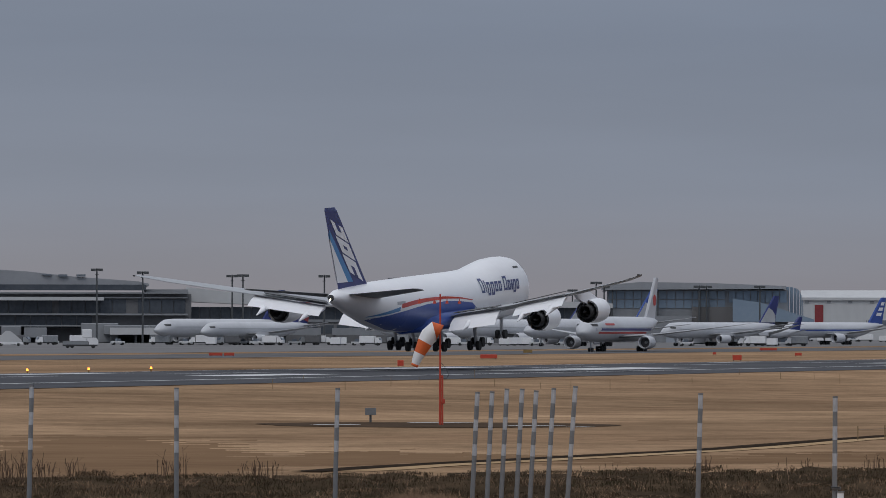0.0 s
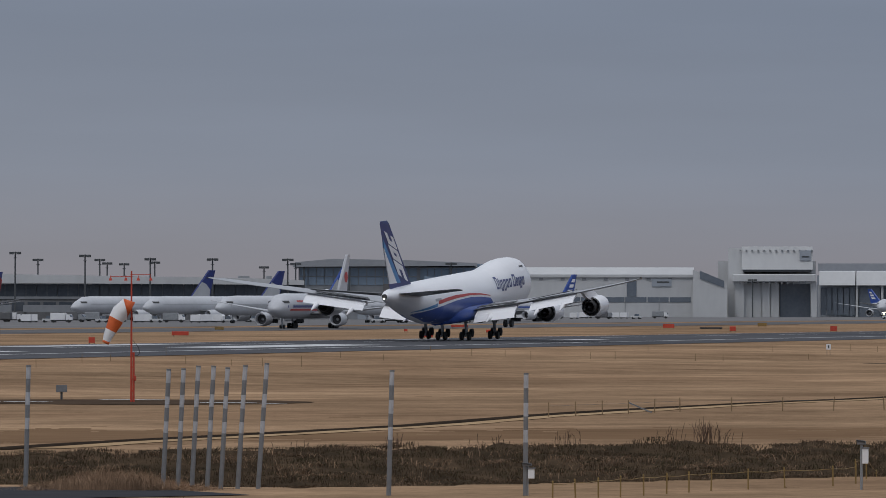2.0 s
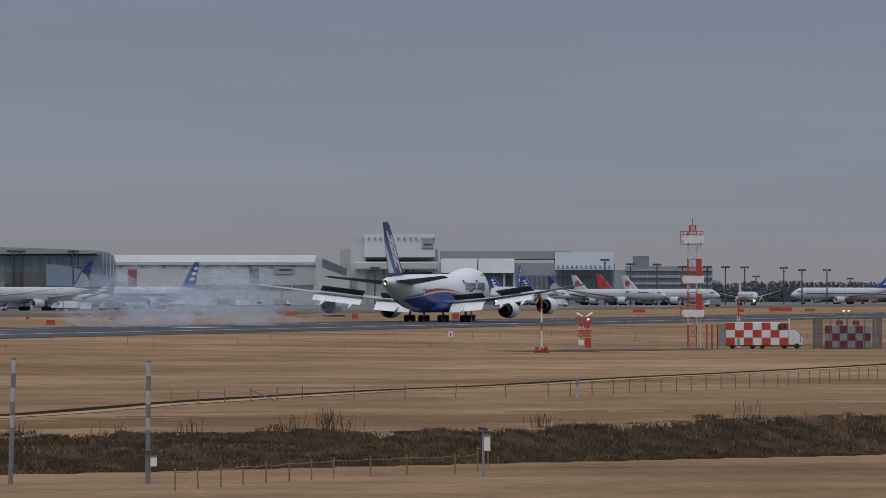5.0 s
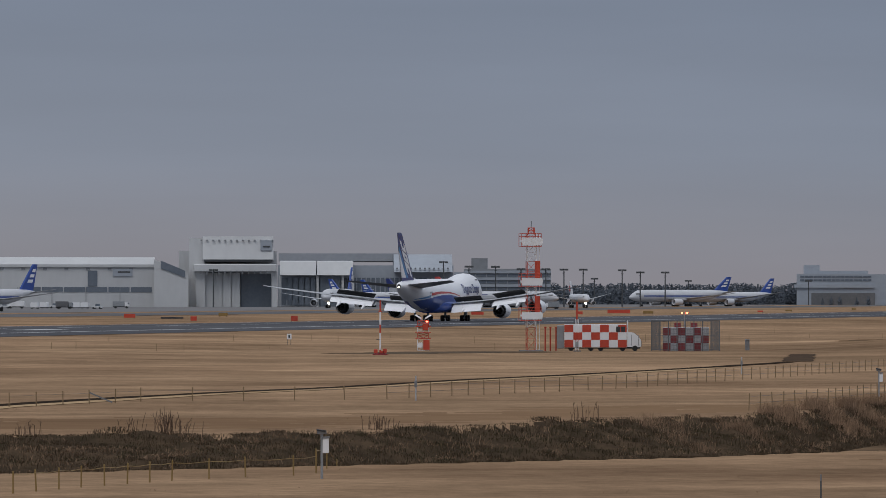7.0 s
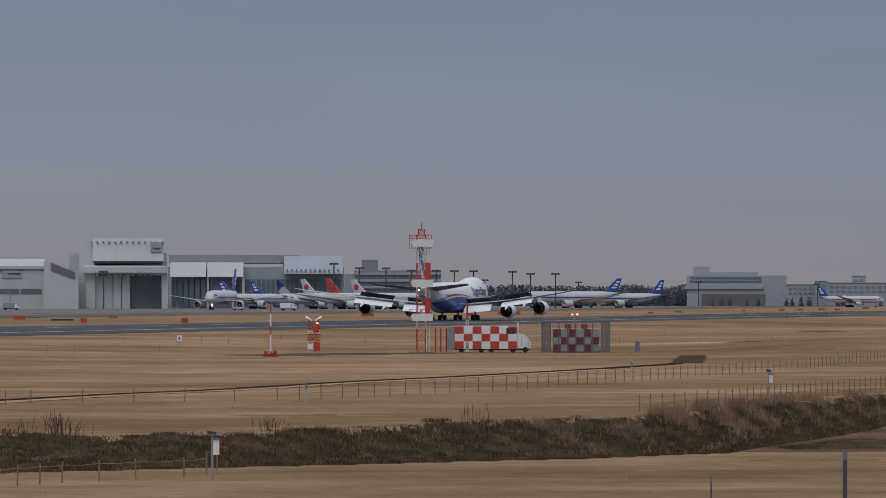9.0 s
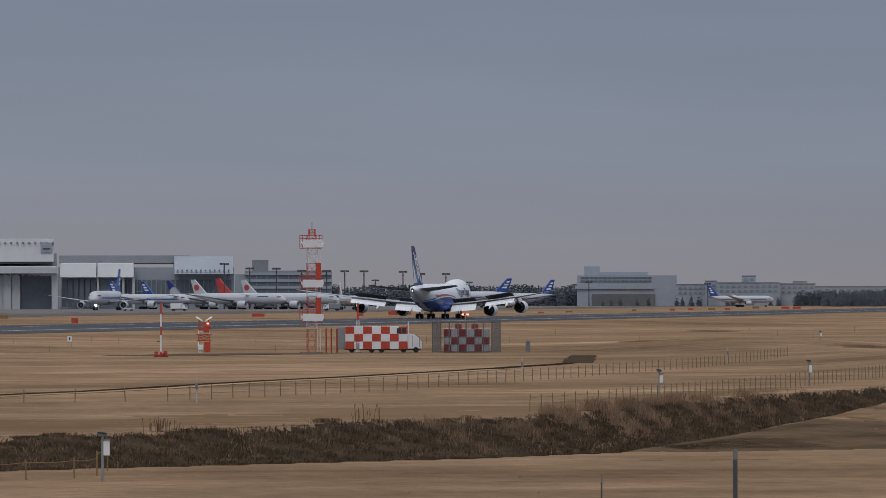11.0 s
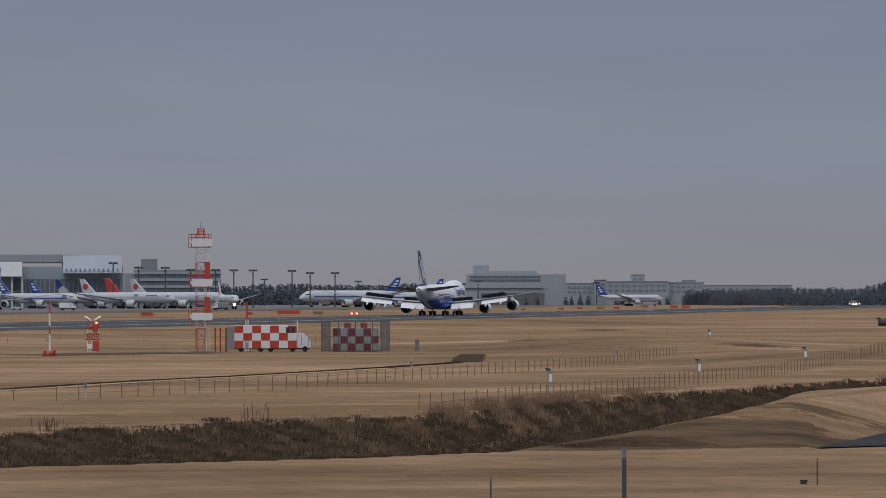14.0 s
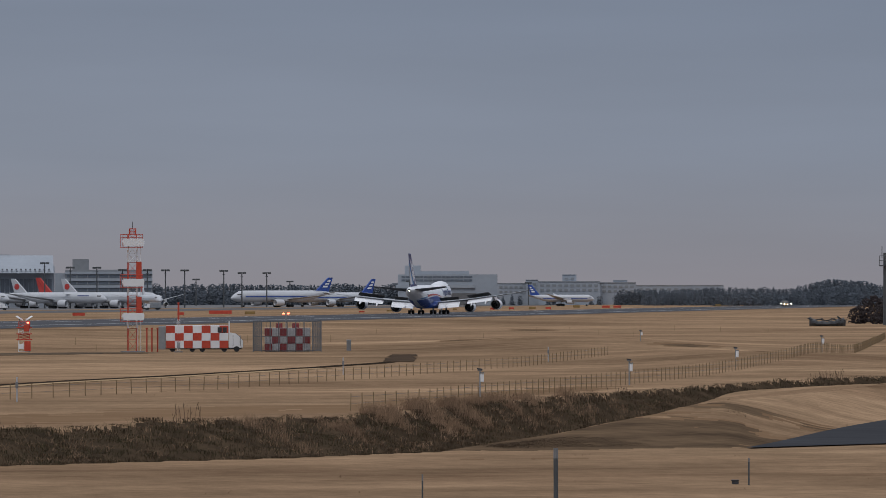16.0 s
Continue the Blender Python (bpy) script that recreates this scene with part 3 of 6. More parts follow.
        for x, y, z in ((6.5, -4.0, 3.2), (14.8, -6.4, 3.9), (19.6, -9.2, 4.5)):
            part("flap_fairing", loft([[(side * x + r * math.cos(a), y + yy, z + zz + r * math.sin(a)) for a in np.linspace(0, 2 * math.pi, 9)[:-1]] for yy, zz, r in ((4.0, 0.1, 0.1), (2.0, -0.25, 0.4), (-0.5, -0.6, 0.42), (-3.0, -1.35, 0.08))]), PLANEWHITE, w, smooth=True)
        for x, y, z, ez in ((11.7, 10.6, 4.2, 2.2), (21.2, 2.2, 5.3, 3.0)):
            e = engine(w, side * x, y, ez, 1.62, 5.6, PLANEWHITE)
            part("pylon", prism([(y + 2.0, ez + 1.45), (y - 1.5, z + 0.3), (y - 7.0, z + 0.1), (y - 5.5, z - 0.7), (y - 2.3, ez + 0.9)], 0.45, "x", side * x), PLANEWHITE, e)
        part("wingtip_light", box(side * 34.2 - 0.12, side * 34.2 + 0.12, -18.8, -18.5, 7.5, 7.66), DARK, w)
        wings.append(w)
    spoilers = []
    for side in (-1, 1):
        for xa, xb, ya, yb, za, zb in ((4.2, 10.2, -1.0, -1.6, 4.15, 4.6), (13.6, 21.0, -2.7, -6.6, 4.95, 5.85)):
            w = wings[0] if side < 0 else wings[1]
            ln = math.hypot(xb - xa, yb - ya)
            # near-black colour paints the shadow behind and under the raised spoiler
            sp = part("spoiler", box(0 if side > 0 else -ln, ln if side > 0 else 0, -1.9, 0, -0.05, 0.03), DARK, w, "spoiler panel coloured dark for its shaded rear")
            spoilers.append((sp, side, xa, ya, za, math.degrees(math.atan2(zb - za, xb - xa)), math.degrees(math.atan2(ya - yb, xb - xa))))
    gear = []
    for x, y in ((5.5, 1.6), (1.9, -1.6)):
        for side in (-1, 1):
            gear.append((bogie(f, side * x, y, 5.3, (-0.75, 0.75), 0.63, 0.58), (side * x, y, 16)))
            part("gear_door", box(side * (x + 0.5) - 0.04, side * (x + 0.5) + 0.04, y - 1.2, y + 1.2, 2.0, 3.1), PLANEWHITE, f)
    gear.append((bogie(f, 0, 28.2, 4.6, (0,), 0.6, 0.5, "nose_gear"), (0, 28.2, 0)))
    part("belly_beacon", rod(bmesh.new(), (0, 4, 1.8), (0, 4, 2.0), 0.15), REDLAMP, f)
    part("wing_box", loft([oval(y, h, 1.75, 4.6, 20, 3.0) for y, h in ((15.5, 0.5), (12, 2.9), (6, 3.5), (-4, 3.5), (-9, 2.8), (-12, 0.5))]), BLUE, f, "blue belly fairing", smooth=True)
    return f, wings, spoilers, gear


FREIGHTER, WINGS, SPOILERS, GEAR = build_freighter()


def airliner(name, label, m, length=63.7, span=60.9, height=18.5, r=3.1, tail=NAVY, mark=WHITE, stripe=None, belly=None, name_bar=None, lights=False, engine_r=1.7, group="parked airliners"):
    """A twin-engined airliner; nose along +y, origin on the ground below the middle."""
    k = length / 63.7
    f = thing(name, label, "aircraft", m, group)
    zc = 2.4 + r
    L = length
    sec = [(L * 0.5, 0.06, zc - 0.9, zc - 0.7), (L * 0.49, r * 0.42, zc - r * 0.55, zc + 0.05), (L * 0.46, r * 0.74, zc - r * 0.8, zc + r * 0.5), (L * 0.42, r * 0.95, zc - r * 0.95, zc + r * 0.92), (L * 0.36, r, zc - r, zc + r), (-L * 0.2, r, zc - r, zc + r), (-L * 0.3, r * 0.9, zc - r * 0.6, zc + r), (-L * 0.4, r * 0.6, zc + r * 0.05, zc + r * 0.95), (-L * 0.47, r * 0.28, zc + r * 0.4, zc + r * 0.8), (-L * 0.5, 0.1, zc + r * 0.55, zc + r * 0.62)]
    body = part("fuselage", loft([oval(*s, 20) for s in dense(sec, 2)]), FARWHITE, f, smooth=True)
    for side in (-1, 1):
        if stripe:
            part("cheat_line", decal(sec, [(y, zc - r * 0.12, zc + r * 0.06) for y in np.linspace(-L * 0.33, L * 0.44, 14)], side, 0.04, 3), stripe, body)
        if belly:
            part("belly_band", decal(sec, [(y, zc - r * 0.36, zc - r * 0.22) for y in np.linspace(-L * 0.2, L * 0.42, 14)], side, 0.04, 3), belly, body)
        if name_bar:
            part("name_bar", decal(sec, [(y, zc + r * 0.3, zc + r * 0.46) for y in np.linspace(L * 0.22, L * 0.34, 6)], side, 0.05, 3), name_bar, body)
        part("window_band", decal(sec, [(y, zc + 0.25, zc + 0.5) for y in np.linspace(-L * 0.3, L * 0.4, 12)], side, 0.06, 2), PLANEGREY, body)
        part("cockpit_window", decal(sec, [(y, zc + r * 0.22, zc + r * 0.42) for y in np.linspace(L * 0.425, L * 0.458, 4)], side, 0.05, 3), DARK, body)
        w = part("wing", foil(side, ((r * 0.7, L * 0.15, -L * 0.07, 3.6), (span * 0.17, L * 0.06, -L * 0.08, 4.2), (span * 0.46, -L * 0.15, -L * 0.185, 6.6), (span * 0.5, -L * 0.19, -L * 0.2, 7.0)), 0.1), PLANEGREY, f, smooth=True)
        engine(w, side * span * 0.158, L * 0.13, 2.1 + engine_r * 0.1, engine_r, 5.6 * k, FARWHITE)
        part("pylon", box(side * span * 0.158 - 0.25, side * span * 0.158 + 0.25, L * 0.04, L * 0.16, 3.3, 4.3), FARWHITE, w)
        part("stabiliser", foil(side, ((r * 0.3, -L * 0.4, -L * 0.485, zc + r * 0.5), (span * 0.17, -L * 0.475, -L * 0.51, zc + r * 0.95)), 0.09), PLANEGREY, f, smooth=True)
        bogie(f, side * 5.3 * k, -L * 0.02, 3.4, (-1.3, 0, 1.3), 0.66, 0.6)
    zt = zc + r * 0.8
    fl = lambda z: (z - zt) / (height - zt)
    fin = part("fin", loft([[(0.35, le, z), (0.28, le * 0.5 + te * 0.5, z), (0.02, te, z), (-0.28, le * 0.5 + te * 0.5, z), (-0.35, le, z), (0, le + 0.5, z)] for z, le, te in ((zt - 0.6, -L * 0.33, -L * 0.475), (height, -L * 0.475, -L * 0.52))]), tail, f)
    def fin_panel(points, side):
        bm = bmesh.new()
        bm.faces.new([bm.verts.new((side * (0.41 - 0.02 * fl(z)), y, z)) for y, z in points])
        r2 = bmesh.ops.extrude_face_region(bm, geom=bm.faces[:])
        bmesh.ops.translate(bm, vec=(-side * 0.03, 0, 0), verts=[v for v in r2["geom"] if isinstance(v, bmesh.types.BMVert)])
        part("tail_emblem", bm, mark, fin)

    def chord(u):
        """Leading and trailing edge of the fin at a share of its height."""
        return -L * (0.33 + 0.145 * u), -L * (0.475 + 0.045 * u)

    for side in (-1, 1) if mark else ():
        if mark in (RED,):
            le, te = chord(0.5)
            zc2 = zt + (height - zt) * 0.46
            fin_panel([((le + te) / 2 + 1.4 * math.cos(q), zc2 + 1.4 * math.sin(q)) for q in np.linspace(0, 2 * math.pi, 17)[:-1]], side)
        elif mark in (DULLRED,):
            # a red wedge between the dark root and tip
            fin_panel([(chord(u)[0] + (chord(u)[1] - chord(u)[0]) * c, zt + (height - zt) * u) for u, c in ((0.22, 0.25), (0.05, 0.97), (0.72, 0.97), (0.84, 0.5), (0.66, 0.05))], side)
        elif mark in (PLANEGREY,):
            pts = []
            for u, c in ((0.06, 0.04), (0.58, 0.04), (0.5, 0.5), (0.3, 0.9), (0.06, 0.96)):
                le, te = chord(u)
                pts.append((le + (te - le) * c, zt + (height - zt) * u))
            fin_panel(pts, side)
        else:
            for u in (0.3, 0.5, 0.7):
                le, te = chord(u)
                le2, te2 = chord(u + 0.12)
                z0, z1 = zt + (height - zt) * u, zt + (height - zt) * (u + 0.12)
                fin_panel([(le + (te - le) * 0.3, z0), (le + (te - le) * 0.75, z0), (le2 + (te2 - le2) * 0.75, z1), (le2 + (te2 - le2) * 0.3, z1)], side)
    bogie(f, 0, L * 0.38, 3.0, (0,), 0.5, 0.4, "nose_gear")
    if lights:
        part("landing_light", rod(bmesh.new(), (0, L * 0.38 + 0.6, 2.1), (0, L * 0.38 + 0.75, 2.1), 0.5), FLAME, f, "lit landing light")
    return f


def parked(b, v, turn, **kw):
    """Stands an airliner at a bearing; v is the dip of its wheels below the horizon in ten-thousandths."""
    d = 60000.0 / v
    return facing(b, d, crown(-300) + 0.05, turn)




# ---- the far side: buildings ----
def near_d(v):
    return 68000.0 / v


def far_d(v):
    return 60500.0 / v


FARZ = 0.78


def up(v, d):
    """Height of something seen v ten-thousandths below (negative: above) the horizon at d metres."""
    return EYE - v * d / 1e4


class Block:
    """A building laid out by bearings at one distance; -y faces the camera."""

    def __init__(self, name, label, b0, b1, d, turn=0.0, category="building"):
        self.mid, self.d = (b0 + b1) / 2, d
        self.ob = thing(name, label, category, facing(self.mid, d, FARZ, turn))

    def x(self, b):
        return (b - self.mid) * self.d / 1e4

    def z(self, v):
        return up(v, self.d) - FARZ

    def box(self, name, b0, b1, v0, v1, y0, y1, material, label="", parent=None, bev=0.0):
        return part(name, box(self.x(b0), self.x(b1), y0, y1, max(0.0, self.z(v0)) if v0 < 40 else 0.0, self.z(v1), bev), material, parent or self.ob, label)

    def panes(self, b0, b1, v0, v1, n, y, material=None, gap=0.12, name="window", parent=None):
        w = (b1 - b0) / n
        for i in range(n):
            a = self.box(name, b0 + w * (i + gap / 2), b0 + w * (i + 1 - gap / 2), v0, v1, y - 0.15, y + 0.1, material or GLASSY, "", parent)


def build_terminal():
    t = Block("terminal_building", "grey and white airport terminal with dark window bands and sloping roof", -1000, -445, 2100)
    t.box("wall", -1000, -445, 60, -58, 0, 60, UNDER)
    for v, dv, y in ((-58, 2.5, -2.5), (-20, 3, -4), (-50, 2, -1.5), (0, 2.5, -7)):
        t.box("floor_slab", -1000, -452, v, v - dv, y, 0.4, WALLG, "pale floor slab edge")
    pts = [(t.x(b), t.z(v)) for b, v in ((-1000, -74), (-1000, -98), (-800, -101), (-734, -97), (-650, -88), (-540, -80), (-520, -76), (-520, -72))]
    part("roof", prism(pts, 60, "y", 30), ROOFM, t.ob, "curved grey metal roof")
    t.box("fascia", -1000, -525, -64, -74, -3, 3, DARKGLASS, "dark roof fascia band")
    t.box("roof_block", -525, -450, -58, -66, 4, 40, WALLG)
    for b0, b1, n in ((-1000, -690, 12), (-680, -560, 5), (-540, -455, 4)):
        t.panes(b0, b1, -24, -48, n, -0.2, DARKGLASS, 0.06)
    t.box("balcony", -1000, -600, -46, -52, -6, 0.5, WALLW, "white ledge")
    t.panes(-1000, -620, 2, -19, 14, -0.2, DARKGLASS, 0.06)
    for b0, b1, v0, v1, y in ((-640, -575, 28, -6, -14), (-600, -520, 14, -2, -18), (-520, -450, 26, -2, -10), (-780, -745, 24, 0, -16), (-740, -700, 20, 2, -20)):
        t.box("annex", b0, b1, v0, v1, y, 0, WALLG, "pale grey gate annex", bev=0.2)
    t.box("jet_bridge", -590, -500, 14, 2, -26, -20, WALLW, "enclosed pale passenger bridge")
    for b in (-588, -545, -503):
        t.box("bridge_leg", b - 2, b + 2, 60, 14, -24, -22, POLE)
    for i, b in enumerate((-700, -672, -640)):
        t.box("skylight", b - 8, b + 8, -92, -88 if i else -90, -1, 1, GLASSY)

    w = Block("terminal_wing", "long low terminal wing with white sloping roof over dark glass", -455, 300, 2120)
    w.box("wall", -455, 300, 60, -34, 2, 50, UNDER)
    pts = [(w.x(b), w.z(v)) for b, v in ((-455, -44), (-455, -70), (-400, -64), (-330, -57), (-200, -52), (0, -49), (200, -46), (300, -42), (300, -34), (-100, -36), (-250, -36))]
    part("roof", prism(pts, 54, "y", 25), WALLW, w.ob, "white sloping metal roof")
    w.panes(-450, 290, -13, -35, 40, 1.7, DARKGLASS, 0.05)
    w.box("sill_band", -455, 300, -8, -13, 0.5, 2.4, WALLG, "grey sill band")
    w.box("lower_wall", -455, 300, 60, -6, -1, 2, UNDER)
    w.panes(-440, 280, 12, -3, 26, -1.0, DARKGLASS, 0.2)
    for b0, b1 in ((-340, -215), (-195, -60), (20, 120)):
        w.box("jet_bridge", b0, b1, 14, 2, -22, -16, WALLG, "enclosed grey passenger bridge")
        for b in (b0 + 4, (b0 + b1) / 2, b1 - 4):
            w.box("bridge_leg", b - 2, b + 2, 60, 14, -20, -18, POLE)
    for b in (-300, 190, 200, 240):
        w.box("roof_unit", b - 5, b + 5, -44, -54 if b < 0 else -50, 10, 20, WALLG)


def build_glass_hall():
    g = Block("glass_hall", "large round-ended hall with bluish glass and grey roof slab", 270, 660, 2250)
    g.box("wall", 290, 610, 60, -66, 0, 80, WALLG)
    part("roof", prism([(g.x(b), g.z(v)) for b, v in ((280, -66), (284, -74), (350, -80), (480, -78), (606, -73), (606, -68))], 90, "y", 40), ROOFM, g.ob, "grey roof slab with thin edge")
    g.panes(292, 500, -50, -64, 14, -0.2, BLUEGLASS)
    g.panes(292, 500, -34, -48, 14, -0.2, BLUEGLASS)
    g.panes(505, 608, -44, -64, 8, -0.2, BLUEGLASS)
    g.box("pale_panel", 440, 512, 60, -36, -2, 0.5, CONCRETE, "pale concrete block")
    part("glazed_slope", prism([(g.x(b), g.z(v)) for b, v in ((512, -10), (512, -50), (560, -44), (655, -14), (655, -10))], 16, "y", -6), BLUEGLASS, g.ob, "sloping blue glass wing")
    for k in range(7):
        a0 = math.pi * k / 7
        b0 = 606 + 34 * math.sin(math.pi / 2 * k / 7)
        b1 = 606 + 34 * math.sin(math.pi / 2 * (k + 1) / 7)
        part("drum_pane", prism([(g.x(b0), g.z(-12)), (g.x(b0), g.z(-72 + 40 * (k / 7) ** 3)), (g.x(b1) - 0.3, g.z(-72 + 40 * ((k + 1) / 7) ** 3)), (g.x(b1) - 0.3, g.z(-12))], 2, "y", 4 + 5 * k), BLUEGLASS, g.ob, "curved end pane")
    for b in (300, 380, 453, 466, 560):
        g.box("column", b - 1.5, b + 1.5, 60, -70, -4, -2.5, POLE)
    g.box("lower_hall", 300, 440, 60, -20, -12, 0, WALLG)
    g.box("service_door", 395, 420, 60, -2, -13, -11.8, WALLP)


def build_long_hall():
    h = Block("cargo_hall", "long white flat-roofed cargo hall with a dark window band", 632, 990, 2700)
    h.box("wall", 632, 990, 60, -48, 0, 60, WALLW)
    part("roof", prism([(-1.0, h.z(-48)), (62, h.z(-48)), (62, h.z(-66)), (10, h.z(-66)), (-1.0, h.z(-53))], h.x(990) - h.x(632), "x", 0), WALLW, h.ob, "white sloping roof edge")
    for i in range(9):
        b = 640 + i * 38
        h.box("roof_vent", b, b + 7, -43, -47, -0.4, 0.3, WALLG)
    h.panes(750, 985, -4, -13, 6, -0.1, GLASSY, 0.05)
    h.box("purple_door", 657, 672, 2, -40, -0.3, 0.3, DULLRED, "tall maroon door")
    h.box("tall_window", 871, 888, -14, -42, -0.3, 0.3, GLASSY)
    sign = h.box("sign_panel", 915, 950, -32, -45, -0.5, 0.2, WALLP, "pale sign panel")
    h.box("sign_bar", 924, 946, -38, -41, -0.6, -0.45, POLE, "", sign)
    for b in (748, 808, 868, 928):
        h.box("wall_rib", b - 0.5, b + 0.5, 60, -13, -0.3, 0.1, WALLG)
    e = Block("cargo_hall_end", "white gable end of the cargo hall with a slanted window", 988, 1054, 2690, 0)
    part("wall", prism([(e.x(988), 0), (e.x(1048), 0), (e.x(1048), e.z(-38)), (e.x(988), e.z(-62))], 30, "y", 15), WALLW, e.ob)
    part("slant_window", prism([(e.x(1000), e.z(-46)), (e.x(1043), e.z(-30)), (e.x(1043), e.z(-42)), (e.x(1000), e.z(-60))], 0.6, "y", -0.2), GLASSY, e.ob, "slanted glazed strip")


def build_hangars():
    h = Block("hangar", "tall white hangar with sloped fascia and half-open dark doorway", 1050, 1206, 2720)
    h.box("rear_wall", 1030, 1206, 60, -78, 40, 90, WALLW)
    h.box("tower_left", 1050, 1078, 60, -100, 2, 60, WALLW)
    part("sloped_fascia", prism([(-2, h.z(-62)), (2, h.z(-103)), (60, h.z(-103)), (60, h.z(-60))], h.x(1199) - h.x(1074), "x", (h.x(1199) + h.x(1074)) / 2), WALLW, h.ob, "white sloped upper fascia")
    h.box("shadow_gap", 1076, 1196, -58, -62, -1, 40, POLE)
    h.box("canopy", 1058, 1205, -40, -54, -6, 20, WALLW, "white door canopy", bev=0.5)
    for i in range(13):
        b = 1070 + i * 10.5
        h.box("fascia_vent", b, b + 3, -95, -97, -0.3, 1.2, WALLG)
        h.box("canopy_bracket", b, b + 2, -36, -42, -6.4, -5.8, WALLG)
    for k, (b0, b1) in enumerate(((1078, 1093), (1094, 1109), (1110, 1124), (1125, 1140))):
        h.box("door_leaf", b0, b1, 60, -38, 1 + 0.6 * (k % 2), 2 + 0.6 * (k % 2), WALLW, "white sliding door leaf")
    h.box("opening", 1141, 1195, 60, -37, 6, 38, GLASSY, "dark open hangar bay")
    h.box("door_leaf", 1196, 1206, 60, -40, -2, 6, WALLW)
    h.box("side_pillar", 1062, 1078, 60, -42, -2, 6, WALLW)
    s = h.box("sign_panel", 1176, 1196, -78, -96, -1.2, 1.5, WALLP, "white sign panel")
    h.box("sign_bar", 1180, 1193, -84, -86, -1.5, -1.1, POLE, "", s)

    r = Block("maintenance_hall", "wide pale maintenance hall with sloped white roof face", 1206, 1518, 2850)
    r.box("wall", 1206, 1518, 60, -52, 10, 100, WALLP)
    r.box("rear_roof", 1206, 1440, -60, -74, 40, 120, ROOFM, "grey metal roof")
    part("roof_face", prism([(0, r.z(-40)), (22, r.z(-72)), (100, r.z(-72)), (100, r.z(-40))], r.x(1516) - r.x(1412), "x", (r.x(1516) + r.x(1412)) / 2), WALLP, r.ob, "pale sloped metal roof face")
    for i in range(12):
        b = 1416 + i * 8.2
        r.box("roof_vent", b, b + 3, -45, -48, 0.5, 3, WALLG)
    r.panes(1212, 1514, 10, -30, 36, 9.8, GLASSY, 0.25)
    for b0, b1 in ((1212, 1275), (1277, 1340)):
        part("front_fascia", prism([(-32, r.z(-34)), (-26, r.z(-58)), (9, r.z(-60)), (9, r.z(-34))], r.x(b1) - r.x(b0), "x", (r.x(b1) + r.x(b0)) / 2), WALLW, r.ob, "white sloped fascia")
    r.panes(1214, 1275, 18, -30, 6, -28, GLASSY, 0.2, "door_pane")
    r.box("opening", 1282, 1318, 60, -32, -28, -20, GLASSY)
    for b in (1210, 1276, 1320, 1338):
        r.box("pillar", b, b + 4, 60, -34, -30, -24, WALLW)

    o = Block("office_block", "grey louvred office block with a roof plant room", 1455, 1700, 3000)
    o.box("wall", 1536, 1690, 60, -46, 0, 40, WALLG)
    o.box("plant_room", 1549, 1578, -46, -65, 6, 24, WALLG)
    o.box("low_wall", 1518, 1545, 60, -40, 4, 40, WALLP)
    for v in (-8, -20, -32):
        for i in range(8):
            o.box("window_band", 1539 + i * 18.8, 1539 + i * 18.8 + 17, v, v - 5, -0.2, 0.2, GLASSY)
        o.box("louvre", 1536, 1690, v - 6, v - 10.5, -0.9, 0.1, WALLP)


def build_far_blocks():
    d = 3500
    a = Block("far_office", "hazy pale far office block with a dark drum-shaped corner", 2118, 2300, d)
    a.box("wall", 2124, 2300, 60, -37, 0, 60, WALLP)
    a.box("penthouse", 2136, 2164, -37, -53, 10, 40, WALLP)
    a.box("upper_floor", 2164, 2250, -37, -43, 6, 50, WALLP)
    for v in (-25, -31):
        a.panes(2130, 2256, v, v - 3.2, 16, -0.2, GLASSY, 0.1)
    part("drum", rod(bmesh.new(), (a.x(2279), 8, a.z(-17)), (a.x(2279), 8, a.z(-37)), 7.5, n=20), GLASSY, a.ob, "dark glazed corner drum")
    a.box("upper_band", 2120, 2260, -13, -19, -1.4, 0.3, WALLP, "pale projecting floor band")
    a.box("undercroft", 2150, 2262, 60, -4, -1.2, 0.4, UNDER, "dark lower storey")
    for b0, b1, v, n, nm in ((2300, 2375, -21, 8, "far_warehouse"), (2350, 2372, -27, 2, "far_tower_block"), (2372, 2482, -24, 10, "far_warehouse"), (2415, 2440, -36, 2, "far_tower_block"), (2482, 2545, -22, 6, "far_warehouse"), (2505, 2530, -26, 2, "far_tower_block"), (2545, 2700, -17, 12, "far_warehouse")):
        c = Block(nm, "hazy pale flat-roofed far building with rows of windows", b0, b1, d + 60 + (v % 5) * 12)
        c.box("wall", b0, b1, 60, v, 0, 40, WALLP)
        c.panes(b0 + 2, b1 - 2, v + 9, v + 5, n, -0.2, WALLG, 0.4)
        c.panes(b0 + 2, b1 - 2, v + 17, v + 13, n, -0.2, WALLG, 0.4)
        c.box("parapet", b0, b1, v + 0.5, v - 0.7, -0.4, 0.5, WALLG)


build_terminal()
build_glass_hall()
build_long_hall()
build_hangars()
build_far_blocks()


# ---- parked and taxiing airliners ----
def stand(b, d, turn):
    return facing(b, d, FARZ + 0.05, turn)


